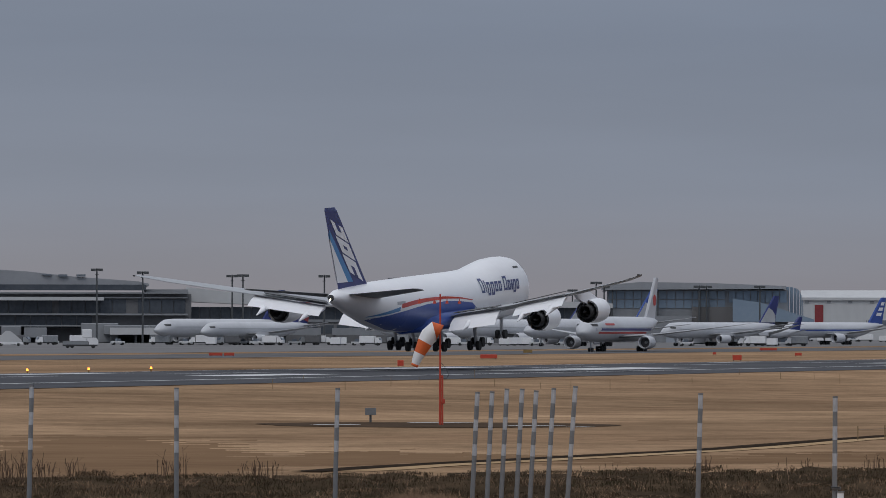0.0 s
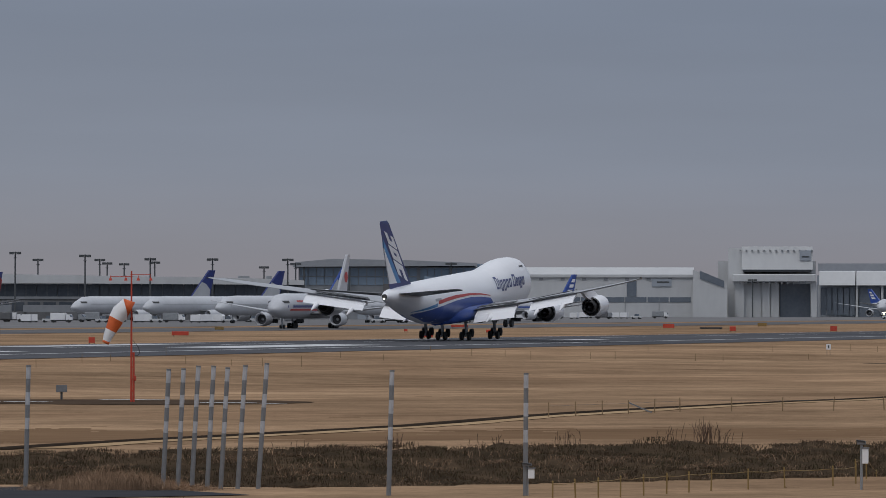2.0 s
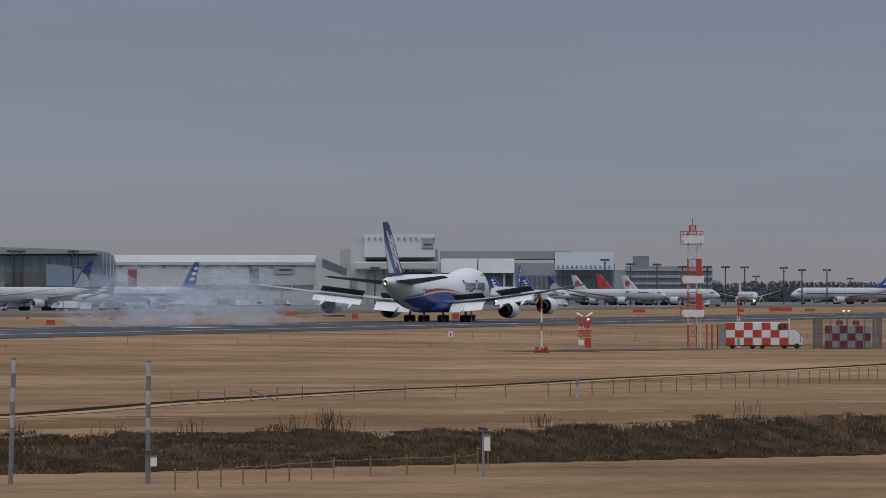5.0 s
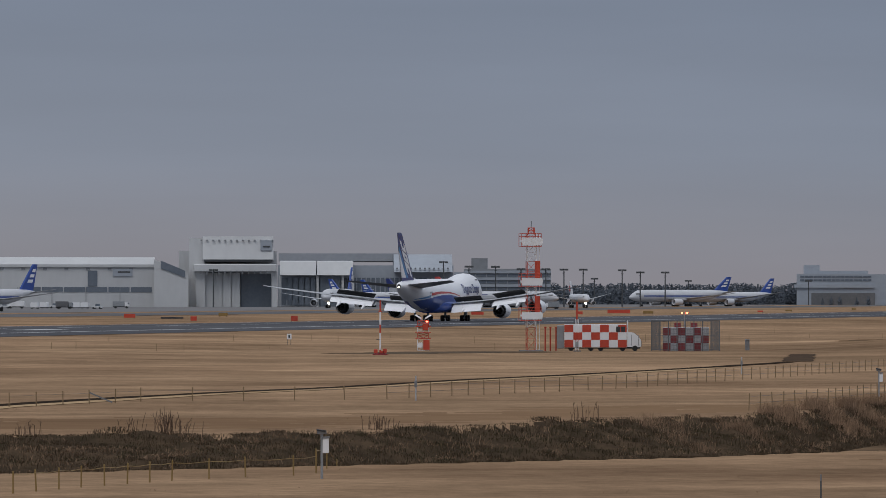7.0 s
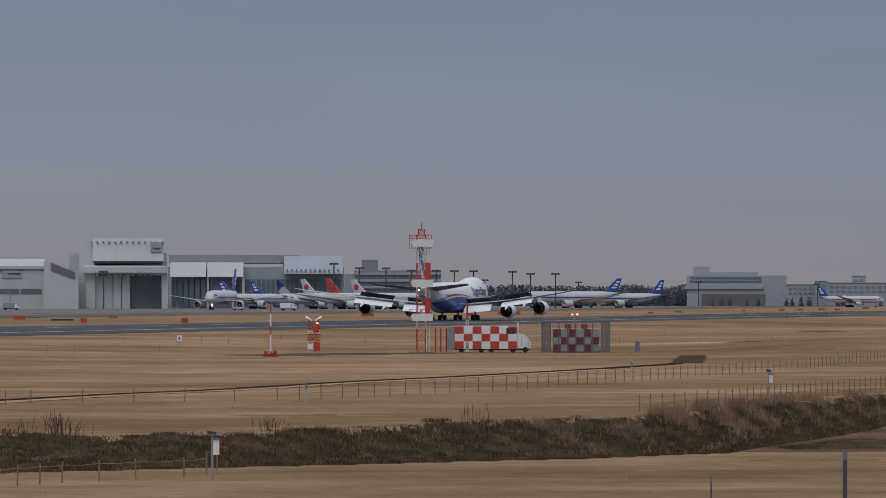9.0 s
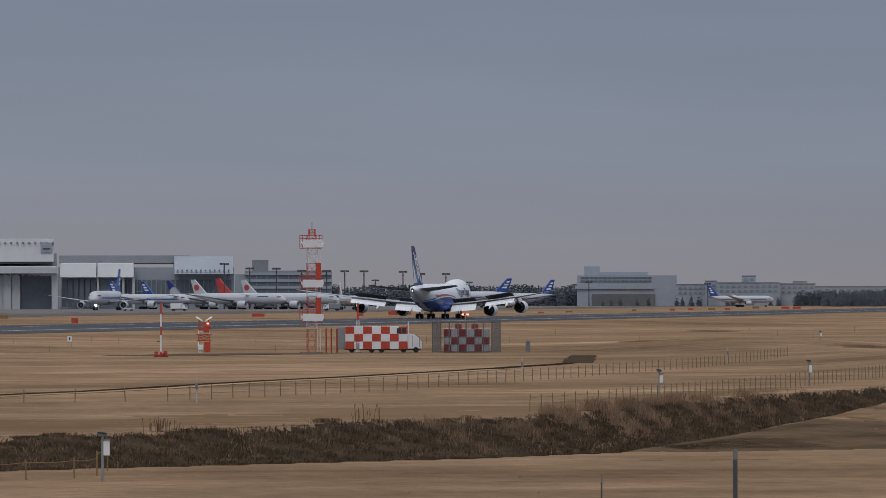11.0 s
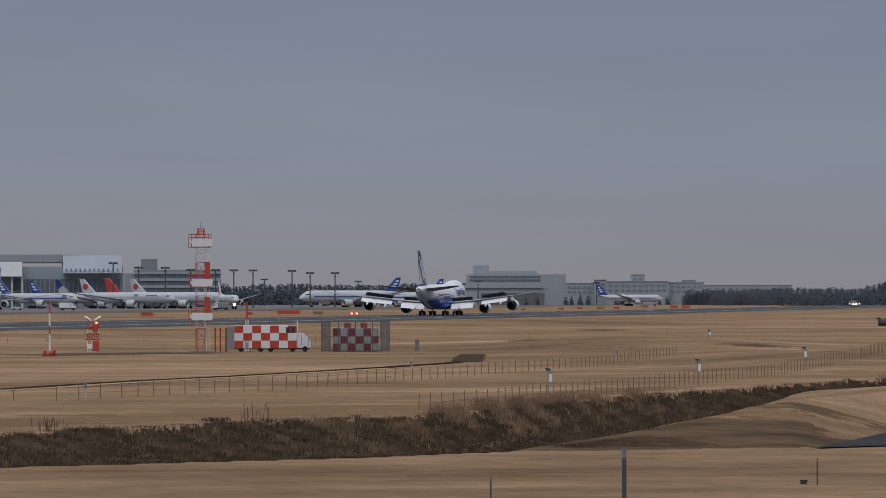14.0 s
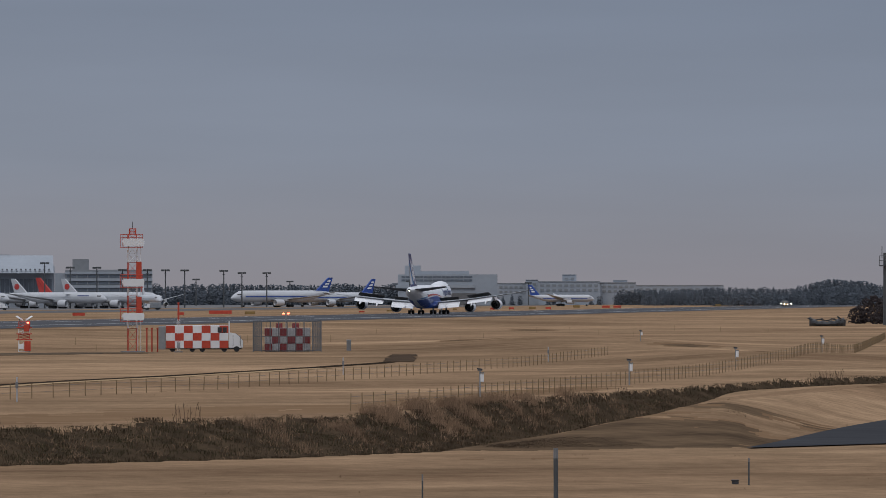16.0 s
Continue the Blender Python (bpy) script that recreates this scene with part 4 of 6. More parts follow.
airliner("airliner", "silver airliner with red, white and blue stripes facing the runway", stand(313, 1400, 163), tail=FARWHITE, mark=RED, stripe=NAVY, belly=RED, name_bar=RED)
airliner("airliner", "white airliner with dark blue and red tail at a gate", stand(-395, 1900, 138), tail=NAVY, mark=DULLRED, engine_r=1.5)
airliner("airliner", "white airliner with blue and red tail beside its twin", stand(-330, 1850, 140), 55, 47.6, 16.5, 2.6, tail=NAVY, mark=DULLRED, engine_r=1.3)
airliner("airliner", "white airliner with blue and grey globe tail at a gate", stand(15, 1960, 130), 63.7, 60.9, 17.8, tail=NAVY, mark=PLANEGREY)
airliner("airliner", "white airliner with blue and grey globe tail", stand(140, 1930, 132), 63.7, 60.9, 17.4, tail=NAVY, mark=PLANEGREY)
airliner("airliner", "grey-bellied airliner with blue striped tail", stand(262, 1780, 140), 63.7, 60.9, 18.2, tail=BLUE, mark=PLANEGREY, stripe=PLANEGREY)
airliner("airliner", "white airliner with blue and grey globe tail on the apron", stand(490, 1830, 140), 58, 52, 16.2, 2.6, tail=NAVY, mark=PLANEGREY, engine_r=1.4)
airliner("regional_jet", "small white jet with a navy tail", stand(568, 1880, 125), 30, 26, 9.6, 1.5, tail=NAVY, mark=None, engine_r=0.8)
airliner("airliner", "white and blue airliner with a blue lettered tail", stand(690, 1980, 142), 58, 52, 16.6, 2.7, tail=BLUE, mark=WHITE, stripe=BLUE)
airliner("airliner", "white airliner with a blue tail behind the hangar apron", stand(1368, 2700, -125), 46, 44, 13.4, 2.4, tail=BLUE, mark=WHITE, stripe=BLUE)
airliner("airliner", "white airliner with a blue tail parked in a row", stand(1424, 2720, -125), 46, 44, 13.2, 2.4, tail=BLUE, mark=WHITE)
airliner("airliner", "white airliner with a navy globe tail parked in a row", stand(1476, 2700, -125), 50, 46, 13.6, 2.5, tail=NAVY, mark=PLANEGREY)
airliner("airliner", "white twin-jet with a red crest on its tail", stand(1526, 2660, -122), 52, 54, 14.0, 2.6, tail=FARWHITE, mark=RED, name_bar=NAVY)
airliner("airliner", "white airliner with an all red tail", stand(1572, 2690, -122), 54, 54, 14.6, 2.6, tail=RED, mark=None)
airliner("airliner", "white airliner with a red crest on its white tail", stand(1617, 2670, -122), 54, 52, 14.0, 2.6, tail=FARWHITE, mark=RED)
airliner("airliner", "white and blue long airliner with a lettered blue tail", stand(1918, 2950, 128), 66, 60.9, 15.4, tail=BLUE, mark=WHITE, stripe=BLUE)
airliner("airliner", "white and blue airliner with a lettered blue tail", stand(2010, 3000, 128), 55, 48, 14.8, 2.6, tail=BLUE, mark=WHITE, stripe=BLUE)
airliner("airliner", "white and blue short twin-jet seen from its side", stand(2414, 3100, -97), 36, 34, 11.6, 1.9, tail=BLUE, mark=WHITE, stripe=BLUE, engine_r=1.0)
TAXI_A = airliner("airliner", "white and blue airliner taxiing with its nose light lit", stand(1330, 2560, 169), tail=BLUE, mark=WHITE, stripe=BLUE, lights=True, group="taxiing airliners")
TAXI_B = airliner("airliner", "white twin-jet taxiing with its nose light lit", stand(1770, 2560, 192), 39.5, 35.8, 12.5, 2.0, tail=FARWHITE, mark=RED, lights=True, engine_r=1.05, group="taxiing airliners")


# ---- apron lamps, vehicles and signs ----
def lamp_pole(h):
    ob = thing("apron_lamp", "tall dark apron floodlight pole with a lamp ring", "lamp post", group="apron lamps")
    part("pole", rod(bmesh.new(), (0, 0, 0), (0, 0, h), 0.38, 0.26, 8), POLE, ob)
    bm = bmesh.new()
    rod(bm, (0, 0, h - 0.6), (0, 0, h - 0.3), 1.3, n=12)
    rod(bm, (0, 0, h - 2.4), (0, 0, h - 2.2), 0.7, n=10)
    part("lamp_ring", bm, POLE, ob)
    for k in range(6):
        a = k * math.pi / 3
        part("floodlight", brick(bmesh.new(), 1.7 * math.cos(a) - 0.45, 1.7 * math.cos(a) + 0.45, 1.7 * math.sin(a) - 0.45, 1.7 * math.sin(a) + 0.45, h - 1.0, h - 0.1), POLE, ob)
    return ob


def build_lamps():
    spots = [(-612, -101, 2040), (-531, -99, 2040), (-373, -93, 2060), (-354, -95, 2040), (-210, -91, 2060), (-170, -81, 2250), (-87, -88, 2060), (-61, -79, 2250), (-48, -75, 2300), (-18, -71, 2350), (28, -84, 2080), (36, -76, 2250),
             (138, -82, 2090), (229, -66, 2380), (271, -79, 2100), (285, -75, 2180), (312, -63, 2400), (453, -73, 2150), (466, -73, 2160), (560, -72, 2160), (1093, -46, 2650), (1500, -59, 2680), (1545, -53, 2700), (1592, -50, 2720),
             (1637, -48, 2740), (1681, -48, 2750), (1713, -47, 2780), (1747, -47, 2790), (1767, -31, 3300), (1816, -44, 2850), (1848, -43, 2870), (1892, -42, 2880), (1933, -26, 3400), (2145, -27, 3380), (2355, -22, 3400)]
    kinds = {}
    for b, v, d in spots:
        h = round(up(v, d) - FARZ)
        m = facing(b, d, FARZ)
        if h in kinds:
            copy_thing(kinds[h], m)
        else:
            kinds[h] = lamp_pole(h)
            kinds[h].matrix_basis = m


build_lamps()


def service_truck(cab, load, label):
    ob = thing("service_truck", label, "truck", group="apron vehicles")
    part("chassis", box(-3.4, 3.4, -1.0, 1.0, 0.55, 0.85), DARK, ob)
    part("cab", prism([(1.6, 0.8), (3.5, 0.8), (3.5, 1.7), (3.0, 2.6), (1.6, 2.6)], 2.1, "y", 0), cab, ob)
    part("windscreen", prism([(3.1, 1.75), (3.56, 1.75), (3.08, 2.5), (2.7, 2.5)], 2.16, "y", 0), GLASSY, ob)
    part("load_box", box(-3.5, 1.4, -1.15, 1.15, 0.86, 3.1, 0.08), load, ob)
    for x in (-2.4, 2.4):
        for y in (-1, 1):
            part("wheel", rod(bmesh.new(), (x, y * 0.75, 0.5), (x, y * 1.08, 0.5), 0.5, n=12), RUBBER, ob)
    return ob


def tug():
    ob = thing("ramp_tug", "low white ramp tractor with dark tyres", "tractor", group="apron vehicles")
    part("body", box(-2.2, 2.2, -0.9, 0.9, 0.4, 1.2, 0.12), WALLW, ob)
    part("cab", prism([(-0.6, 1.2), (1.0, 1.2), (0.8, 2.1), (-0.5, 2.1)], 1.5, "y", 0), GLASSY, ob)
    for x in (-1.4, 1.4):
        for y in (-1, 1):
            part("wheel", rod(bmesh.new(), (x, y * 0.7, 0.42), (x, y * 0.98, 0.42), 0.42, n=12), RUBBER, ob)
    return ob


def container():
    ob = thing("cargo_container", "white air cargo container on a dolly", "container", group="cargo containers")
    part("shell", prism([(-1.6, 0.5), (1.6, 0.5), (1.6, 2.1), (1.2, 2.6), (-1.6, 2.6)], 2.4, "y", 0), WHITE, ob)
    part("dolly", box(-1.7, 1.7, -1.1, 1.1, 0.22, 0.48), DARK, ob)
    for x in (-1.2, 1.2):
        part("wheel", rod(bmesh.new(), (x, -1.1, 0.2), (x, 1.1, 0.2), 0.2, n=8), RUBBER, ob)
    return ob


def build_vehicles():
    rnd = random.Random(4)
    kinds = [service_truck(WHITE, WHITE, "white box-bodied ramp truck on the apron"), service_truck(WHITE, STEEL, "white ramp truck with a grey load box"), service_truck(STEEL, UNDER, "grey ramp truck with a dark box body"), tug(), container()]
    first = set()
    spots = [(-770, 0), (-748, 2), (-700, 1), (-690, 3), (-640, 0), (-575, 3), (-500, 1), (-455, 3), (-430, 0), (-410, 4), (-398, 4), (-380, 2), (-352, 3), (-330, 3), (-300, 0), (-262, 3), (-235, 2), (-215, 0), (-190, 4), (-180, 4), (-150, 3), (-128, 0),
             (-105, 2), (-80, 1), (-56, 3), (-25, 3), (8, 4), (22, 4), (38, 3), (70, 1), (108, 4), (120, 4), (132, 4), (150, 4), (165, 3), (185, 0), (210, 3), (430, 3), (455, 0), (540, 0), (552, 0), (566, 0), (582, 4), (600, 3), (625, 1), (645, 3), (668, 4), (680, 4), (700, 4), (725, 3), (745, 0), (778, 4), (795, 4), (812, 3), (830, 2), (850, 4), (866, 4), (888, 3), (930, 1), (1330, 3), (1420, 0), (1690, 1)]
    for b, k in spots:
        d = (1840 + rnd.uniform(-40, 60)) if b < 640 else 2380 + rnd.uniform(-60, 60)
        m = facing(b, d, FARZ + 0.05, rnd.choice((0, 180)) + rnd.uniform(-25, 25))
        if k in first:
            copy_thing(kinds[k], m)
        else:
            first.add(k)
            kinds[k].matrix_basis = m
    # a passenger stair truck and a high loader on the near apron
    st = thing("stair_truck", "white passenger stair truck on the apron", "truck", facing(-765, 1720, FARZ + 0.05))
    part("chassis", box(-4, 4, -1.1, 1.1, 0.5, 1.2), WHITE, st)
    part("stair", prism([(-3.8, 1.2), (3.6, 1.2), (3.6, 1.8), (0.2, 4.6), (-1.4, 4.6), (-3.8, 2.0)], 1.8, "y", 0), WALLW, st)
    for x in (-2.6, 2.6):
        part("wheel", rod(bmesh.new(), (x, -1.1, 0.5), (x, 1.1, 0.5), 0.5, n=12), RUBBER, st)
    fl = thing("catering_truck", "white scissor-lift catering truck beside the taxiway", "truck", facing(-640, 1560, FARZ + 0.05))
    part("chassis", box(-5, 4.6, -1.2, 1.2, 0.55, 1.0), DARK, fl)
    part("cab", prism([(2.2, 1.0), (4.8, 1.0), (4.8, 2.2), (4.2, 2.9), (2.2, 2.9)], 2.3, "y", 0), WHITE, fl)
    part("box_body", box(0.4, 3.0, -1.25, 1.25, 2.9, 5.2, 0.1), WHITE, fl)
    part("flat_bed", box(-5, 2.1, -1.2, 1.2, 1.0, 2.0), WALLG, fl)
    for x in (-3.6, -2.4, 3.4):
        part("wheel", rod(bmesh.new(), (x, -1.15, 0.55), (x, 1.15, 0.55), 0.55, n=12), RUBBER, fl)


build_vehicles()


def build_far_vehicle():
    # truck added only to hold the four landing lights of a far aircraft
    v = service_truck(YELLOW, WALLG, "stand-in truck carrying a distant aircraft's landing lights")
    v.name = "fire_truck"
    v.matrix_basis = facing(2808, 2900, FARZ, -80)
    for y, z in ((-0.8, 1.2), (0.8, 1.2), (-2.6, 1.6), (2.6, 1.6)):
        part("lamp", rod(bmesh.new(), (3.5, y, z), (3.7, y, z), 0.2, n=8), FLAME, v, "lit far landing light")


build_far_vehicle()


def marker_board(b, v, w, h, material, label):
    """An airfield sign on short legs."""
    p = site(b, far_d(v))
    o = across(p.x, p.y)
    ob = thing("airfield_sign", label, "sign", facing(b, far_d(v), crown(o) + 0.05), "airfield signs")
    W, H = w * far_d(v) / 1e4, h * far_d(v) / 1e4
    part("board", box(-W / 2, W / 2, -0.12, 0.12, 0.15, H + 0.15, 0.03), material, ob)
    for x in (-W * 0.4, W * 0.4):
        part("leg", rod(bmesh.new(), (x, 0, -0.2), (x, 0, 0.2), 0.06, n=6), POLE, ob)


for b, v, w, h, k in ((81, 58, 30, 7, 0), (520, 62, 16, 9, 0), (-75, 74, 11, 10, 0), (-402, 53, 24, 5, 0), (-378, 53, 18, 5, 0), (628, 52, 12, 5, 0), (1236, 51, 12, 9, 0), (945, 43, 20, 7, 0), (1058, 49, 11, 8, 0), (1020, 45, 40, 3, 2), (1810, 34, 40, 6, 0), (1862, 35, 18, 5, 1), (1740, 36, 12, 5, 0), (1560, 37, 22, 5, 0),
                      (150, 47, 16, 5, 1), (480, 50, 6, 4, 0), (575, 42, 30, 4, 0), (1110, 40, 16, 6, 1), (2225, 27, 8, 4, 1), (2292, 27, 9, 5, 0), (2325, 26, 9, 5, 0), (2362, 26, 12, 6, 1), (2390, 26, 10, 5, 0), (2492, 24, 14, 6, 0), (2512, 24, 14, 6, 0), (2440, 23, 12, 6, 1), (2690, 22, 10, 5, 1), (2060, 32, 10, 4, 0), (2110, 30, 12, 4, 1)):
    marker_board(b, v, w, h * (0.65 if b > 2000 else 1.0), (MASTRED if k == 0 else YELLOW if k == 1 else DARK), ("red-orange airfield sign board on the grass" if k == 0 else "dull yellow airfield sign board on the grass" if k == 1 else "low dark sign board on the grass"))


def runway_light(s, o):
    ob = thing("runway_light", "small lit amber runway edge light", "light", Matrix.Translation(rw(s, o, 0.05)), "runway edge lights")
    part("stem", rod(bmesh.new(), (0, 0, 0), (0, 0, 0.35), 0.1, n=6), YELLOW, ob)
    part("lens", rod(bmesh.new(), (0, 0, 0.35), (0, 0, 0.62), 0.16, 0.1, n=8), AMBER, ob)


for b in (-734, -626, -516):
    runway_light(abeam(b, -27), -27)


# ---- the near side of the runway ----
def gz(b, d):
    return ground_z(b, d)


def lattice(parent, z0, z1, half, material, n, r=0.05, name="lattice_section"):
    """A square trussed length of mast."""
    bm = bmesh.new()
    for x in (-half, half):
        for y in (-half, half):
            rod(bm, (x, y, z0), (x, y, z1), r, n=6)
    for i in range(n + 1):
        z = z0 + (z1 - z0) * i / n
        for a, b in (((-1, -1), (1, -1)), ((1, -1), (1, 1)), ((1, 1), (-1, 1)), ((-1, 1), (-1, -1))):
            rod(bm, (a[0] * half, a[1] * half, z), (b[0] * half, b[1] * half, z), r * 0.6, n=5)
            if i < n:
                z2 = z0 + (z1 - z0) * (i + 1) / n
                rod(bm, (a[0] * half, a[1] * half, z), (b[0] * half, b[1] * half, z2), r * 0.5, n=5)
    return part(name, bm, material, parent)


def build_glide_mast():
    d = near_d(100)
    t = thing("glide_slope_mast", "red and white lattice antenna mast with white aerial boxes", "antenna mast", facing(1655, d, gz(1655, d), 8))
    k = d / 1e4
    part("plinth", box(-1.3, 1.3, -1.3, 1.3, -0.3, 0.15, 0.05), CONCRETE, t)
    H = 222 * k
    edges = [0.15, 0.19 * H, 0.30 * H, 0.45 * H, 0.56 * H, 0.715 * H, 0.86 * H, 0.94 * H]
    for i, (a, b) in enumerate(zip(edges, edges[1:])):
        lattice(t, a, b, 0.55, MASTRED if i % 2 == 0 else WHITE, max(2, int((b - a) / 1.1)), 0.045)
    part("climbing_ladder", brick(brick(bmesh.new(), 0.50, 0.56, -0.72, -0.66, 0.2, 0.94 * H), 0.86, 0.92, -0.72, -0.66, 0.2, 0.94 * H), WHITE, t)
    for a, b in ((0.30, 0.44), (0.58, 0.72), (0.86, 0.90)):
        part("cable_duct", box(0.35, 0.98, -0.86, -0.72, a * H, b * H, 0.02), MASTRED, t, "red equipment duct")
    for zc in (0.285 * H, 0.555 * H, 0.875 * H):
        box_ob = part("aerial_box", prism([(-1.25, zc - 0.45), (1.15, zc - 0.45), (1.25, zc + 0.1), (1.15, zc + 0.42), (-1.25, zc + 0.42), (-1.4, zc)], 0.9, "y", -0.9), WHITE, t, "white aerial reflector box")
        bars = []
        for x in (-1.35, 1.05):
            for y in (-1.3, 1.0):
                bars.append(((x, y, zc - 0.6), (x, y, zc + 0.95)))
        for z in (zc - 0.6, zc + 0.6, zc + 0.95):
            bars += [((-1.35, y, z), (1.05, y, z)) for y in (-1.3, 1.0)] + [((x, -1.3, z), (x, 1.0, z)) for x in (-1.35, 1.05)]
        for p, q in bars:
            part("rail", rod(bmesh.new(), p, q, 0.035, n=5), MASTRED, t)
    lattice(t, 0.94 * H, 0.985 * H, 0.35, MASTRED, 2, 0.05)
    part("lightning_rod", rod(bmesh.new(), (0, 0, 0.98 * H), (0, 0, 1.04 * H), 0.04, n=6), POLE, t)


def checker(parent, x0, x1, z0, z1, cols, rows, y, red, white, phase=0):
    w, h = (x1 - x0) / cols, (z1 - z0) / rows
    for i in range(cols):
        for j in range(rows):
            part("panel", box(x0 + i * w + 0.01, x0 + (i + 1) * w - 0.01, y - 0.03, y + 0.03, z0 + j * h + 0.01, z0 + (j + 1) * h - 0.01), red if (i + j + phase) % 2 == 0 else white, parent)


def build_truck():
    d = near_d(99)
    k = d / 1e4
    t = thing("equipment_truck", "white truck with a red and white chequered box body", "truck", facing(1777, d, gz(1777, d)))
    x0, x1 = -63 * k, 47 * k
    z0, z1 = 0.42, 47 * k
    body = part("box_body", box(x0, x1, -1.2, 1.2, z0, z1, 0.04), WHITE, t)
    checker(body, x0, x1, z0 + 0.02, z1 - 0.02, 7, 3, -1.24, MASTRED, WHITE)
    part("rear_panel", box(x0 - 0.9, x0 - 0.05, -1.0, 1.0, 0.3, z1 - 0.1, 0.04), STEEL, t, "grey rear cabinet")
    cab = part("cab", prism([(x1 + 0.05, 0.5), (x1 + 1.75, 0.5), (x1 + 1.75, 1.3), (x1 + 1.45, 1.75), (x1 + 0.9, 2.2), (x1 + 0.05, 2.35)], 2.1, "y", 0), WHITE, t, "white rounded cab")
    part("windscreen", prism([(x1 + 1.35, 1.72), (x1 + 1.53, 1.72), (x1 + 0.98, 2.2), (x1 + 0.85, 2.15)], 1.7, "y", 0), GLASSY, cab)
    part("grille", box(x1 + 1.72, x1 + 1.8, -0.9, 0.9, 0.6, 1.25), POSTGREY, cab)
    part("mirror_arm", rod(bmesh.new(), (x1 + 1.45, -1.12, 0.7), (x1 + 1.45, -1.12, 2.0), 0.035, n=6), POSTGREY, cab)
    part("door_seam", box(x1 + 0.55, x1 + 0.6, -1.07, -1.04, 0.7, 2.0), POSTGREY, cab)
    part("top_window", box(x1 - 1.3, x1 - 0.2, -1.3, -1.26, z1 - 0.9, z1 - 0.25), DARK, body)
    part("top_window_bar", box(x1 - 0.8, x1 - 0.7, -1.33, -1.3, z1 - 0.9, z1 - 0.25), MASTRED, body)
    part("exhaust_stack", rod(bmesh.new(), (x1 + 0.1, -0.9, 2.2), (x1 + 0.1, -0.9, z1 + 0.5), 0.08), WHITE, t)
    part("chassis", box(x0, x1 + 1.6, -0.9, 0.9, 0.3, 0.5), DARK, t)
    for x in (x0 + 0.8, x0 + 3.2, x0 + 4.4, x1 - 0.5, x1 + 1.0):
        for s in (-1, 1):
            part("wheel", rod(bmesh.new(), (x, s * 0.85, 0.34), (x, s * 1.12, 0.34), 0.34, n=14), RUBBER, t)
    # red posts beside it
    for b in (1680, 1689, 1699):
        p = thing("red_post", "thin dark red steel post beside the mast", "post", facing(b, d, gz(b, d)), "red posts")
        part("shaft", rod(bmesh.new(), (0, 0, -0.2), (0, 0, 41 * k), 0.09, n=8), MASTRED, p)
        part("cap", box(-0.16, 0.16, -0.16, 0.16, 41 * k, 41 * k + 0.1), MASTRED, p)
    # a slim aerial in front of the truck
    a = thing("monitor_aerial", "slim red and white aerial mast before the truck", "antenna mast", facing(1736, d - 8, gz(1736, d - 8)))
    lattice(a, 0.1, 1.1, 0.17, WHITE, 3, 0.03, "mast_section")
    lattice(a, 1.1, 2.2, 0.17, MASTRED, 3, 0.03, "mast_section")
    lattice(a, 2.2, 3.9, 0.17, WHITE, 5, 0.03, "mast_section")
    part("mast_section", rod(bmesh.new(), (0, 0, 3.85), (0, 0, 6.0), 0.12, 0.11, 8), MASTRED, a)
    part("tuner_box", box(-0.2, 0.2, -0.32, -0.16, 0.5, 1.2, 0.02), STEEL, a)
    part("base", box(-0.5, 0.5, -0.5, 0.5, -0.2, 0.12), CONCRETE, a)


def build_cage():
    d = near_d(99)
    k = d / 1e4
    c = thing("mesh_enclosure", "grey steel mesh enclosure round a maroon and white chequered hut", "enclosure", facing(1928, d, gz(1928, d)))
    H = 54 * k
    for x in np.linspace(-60 * k, 60 * k, 9):
        for y in (-2.2, 2.2):
            part("post", box(x - 0.05, x + 0.05, y - 0.05, y + 0.05, -0.2, H), UNDER, c)
    for y in (-2.2, 2.2):
        for z in (0.15, H * 0.5, H - 0.05):
            part("rail", box(-60 * k, 60 * k, y - 0.03, y + 0.03, z - 0.03, z + 0.03), UNDER, c)
    for sx in (-1, 1):
        bm = bmesh.new()
        for i in range(12):
            x = sx * (60 * k - i * 0.085)
            brick(bm, x - 0.022, x + 0.022, -2.26, -2.24, 0.1, H)
            brick(bm, x - 0.022, x + 0.022, 2.24, 2.26, 0.1, H)
        tagged(part("mesh_panel", bm, UNDER, c, "dense grey mesh panel"), kind="stuff")
    bm = bmesh.new()
    for i in range(36):
        x = -44 * k + 88 * k * i / 35
        brick(bm, x - 0.009, x + 0.009, -2.26, -2.24, 0.1, H)
    for i in range(8):
        z = 0.2 + i * (H - 0.3) / 7
        brick(bm, -44 * k, 44 * k, -2.28, -2.26, z - 0.009, z + 0.009)
    tagged(part("mesh_panel", bm, UNDER, c, "open wire mesh"), kind="stuff")
    hut = part("hut", box(-40 * k, 41 * k, -1.4, 1.4, 0.0, 42 * k, 0.04), POSTWHITE, c)
    checker(hut, -40 * k, 41 * k, 0.05, 42 * k - 0.04, 6, 3, -1.44, DULLRED, POSTWHITE, 0)
    for x in (-14 * k, 15 * k):
        part("roof_unit", box(x - 0.4, x + 0.4, -0.6, 0.6, 42 * k, 50 * k), DULLRED, hut)
    lamp = part("beacon_post", rod(bmesh.new(), (-2 * k, 0, 42 * k), (-2 * k, 0, 66 * k), 0.06), STEEL, hut)
    part("beacon_bar", box(-2 * k - 0.4, -2 * k + 0.4, -0.05, 0.05, 65 * k, 66 * k), STEEL, lamp)
    for s in (-1, 1):
        part("red_beacon", rod(bmesh.new(), (-2 * k + s * 0.3, 0, 66 * k), (-2 * k + s * 0.3, 0, 68.5 * k), 0.14, n=10), REDLAMP, lamp, "lit red obstruction light")


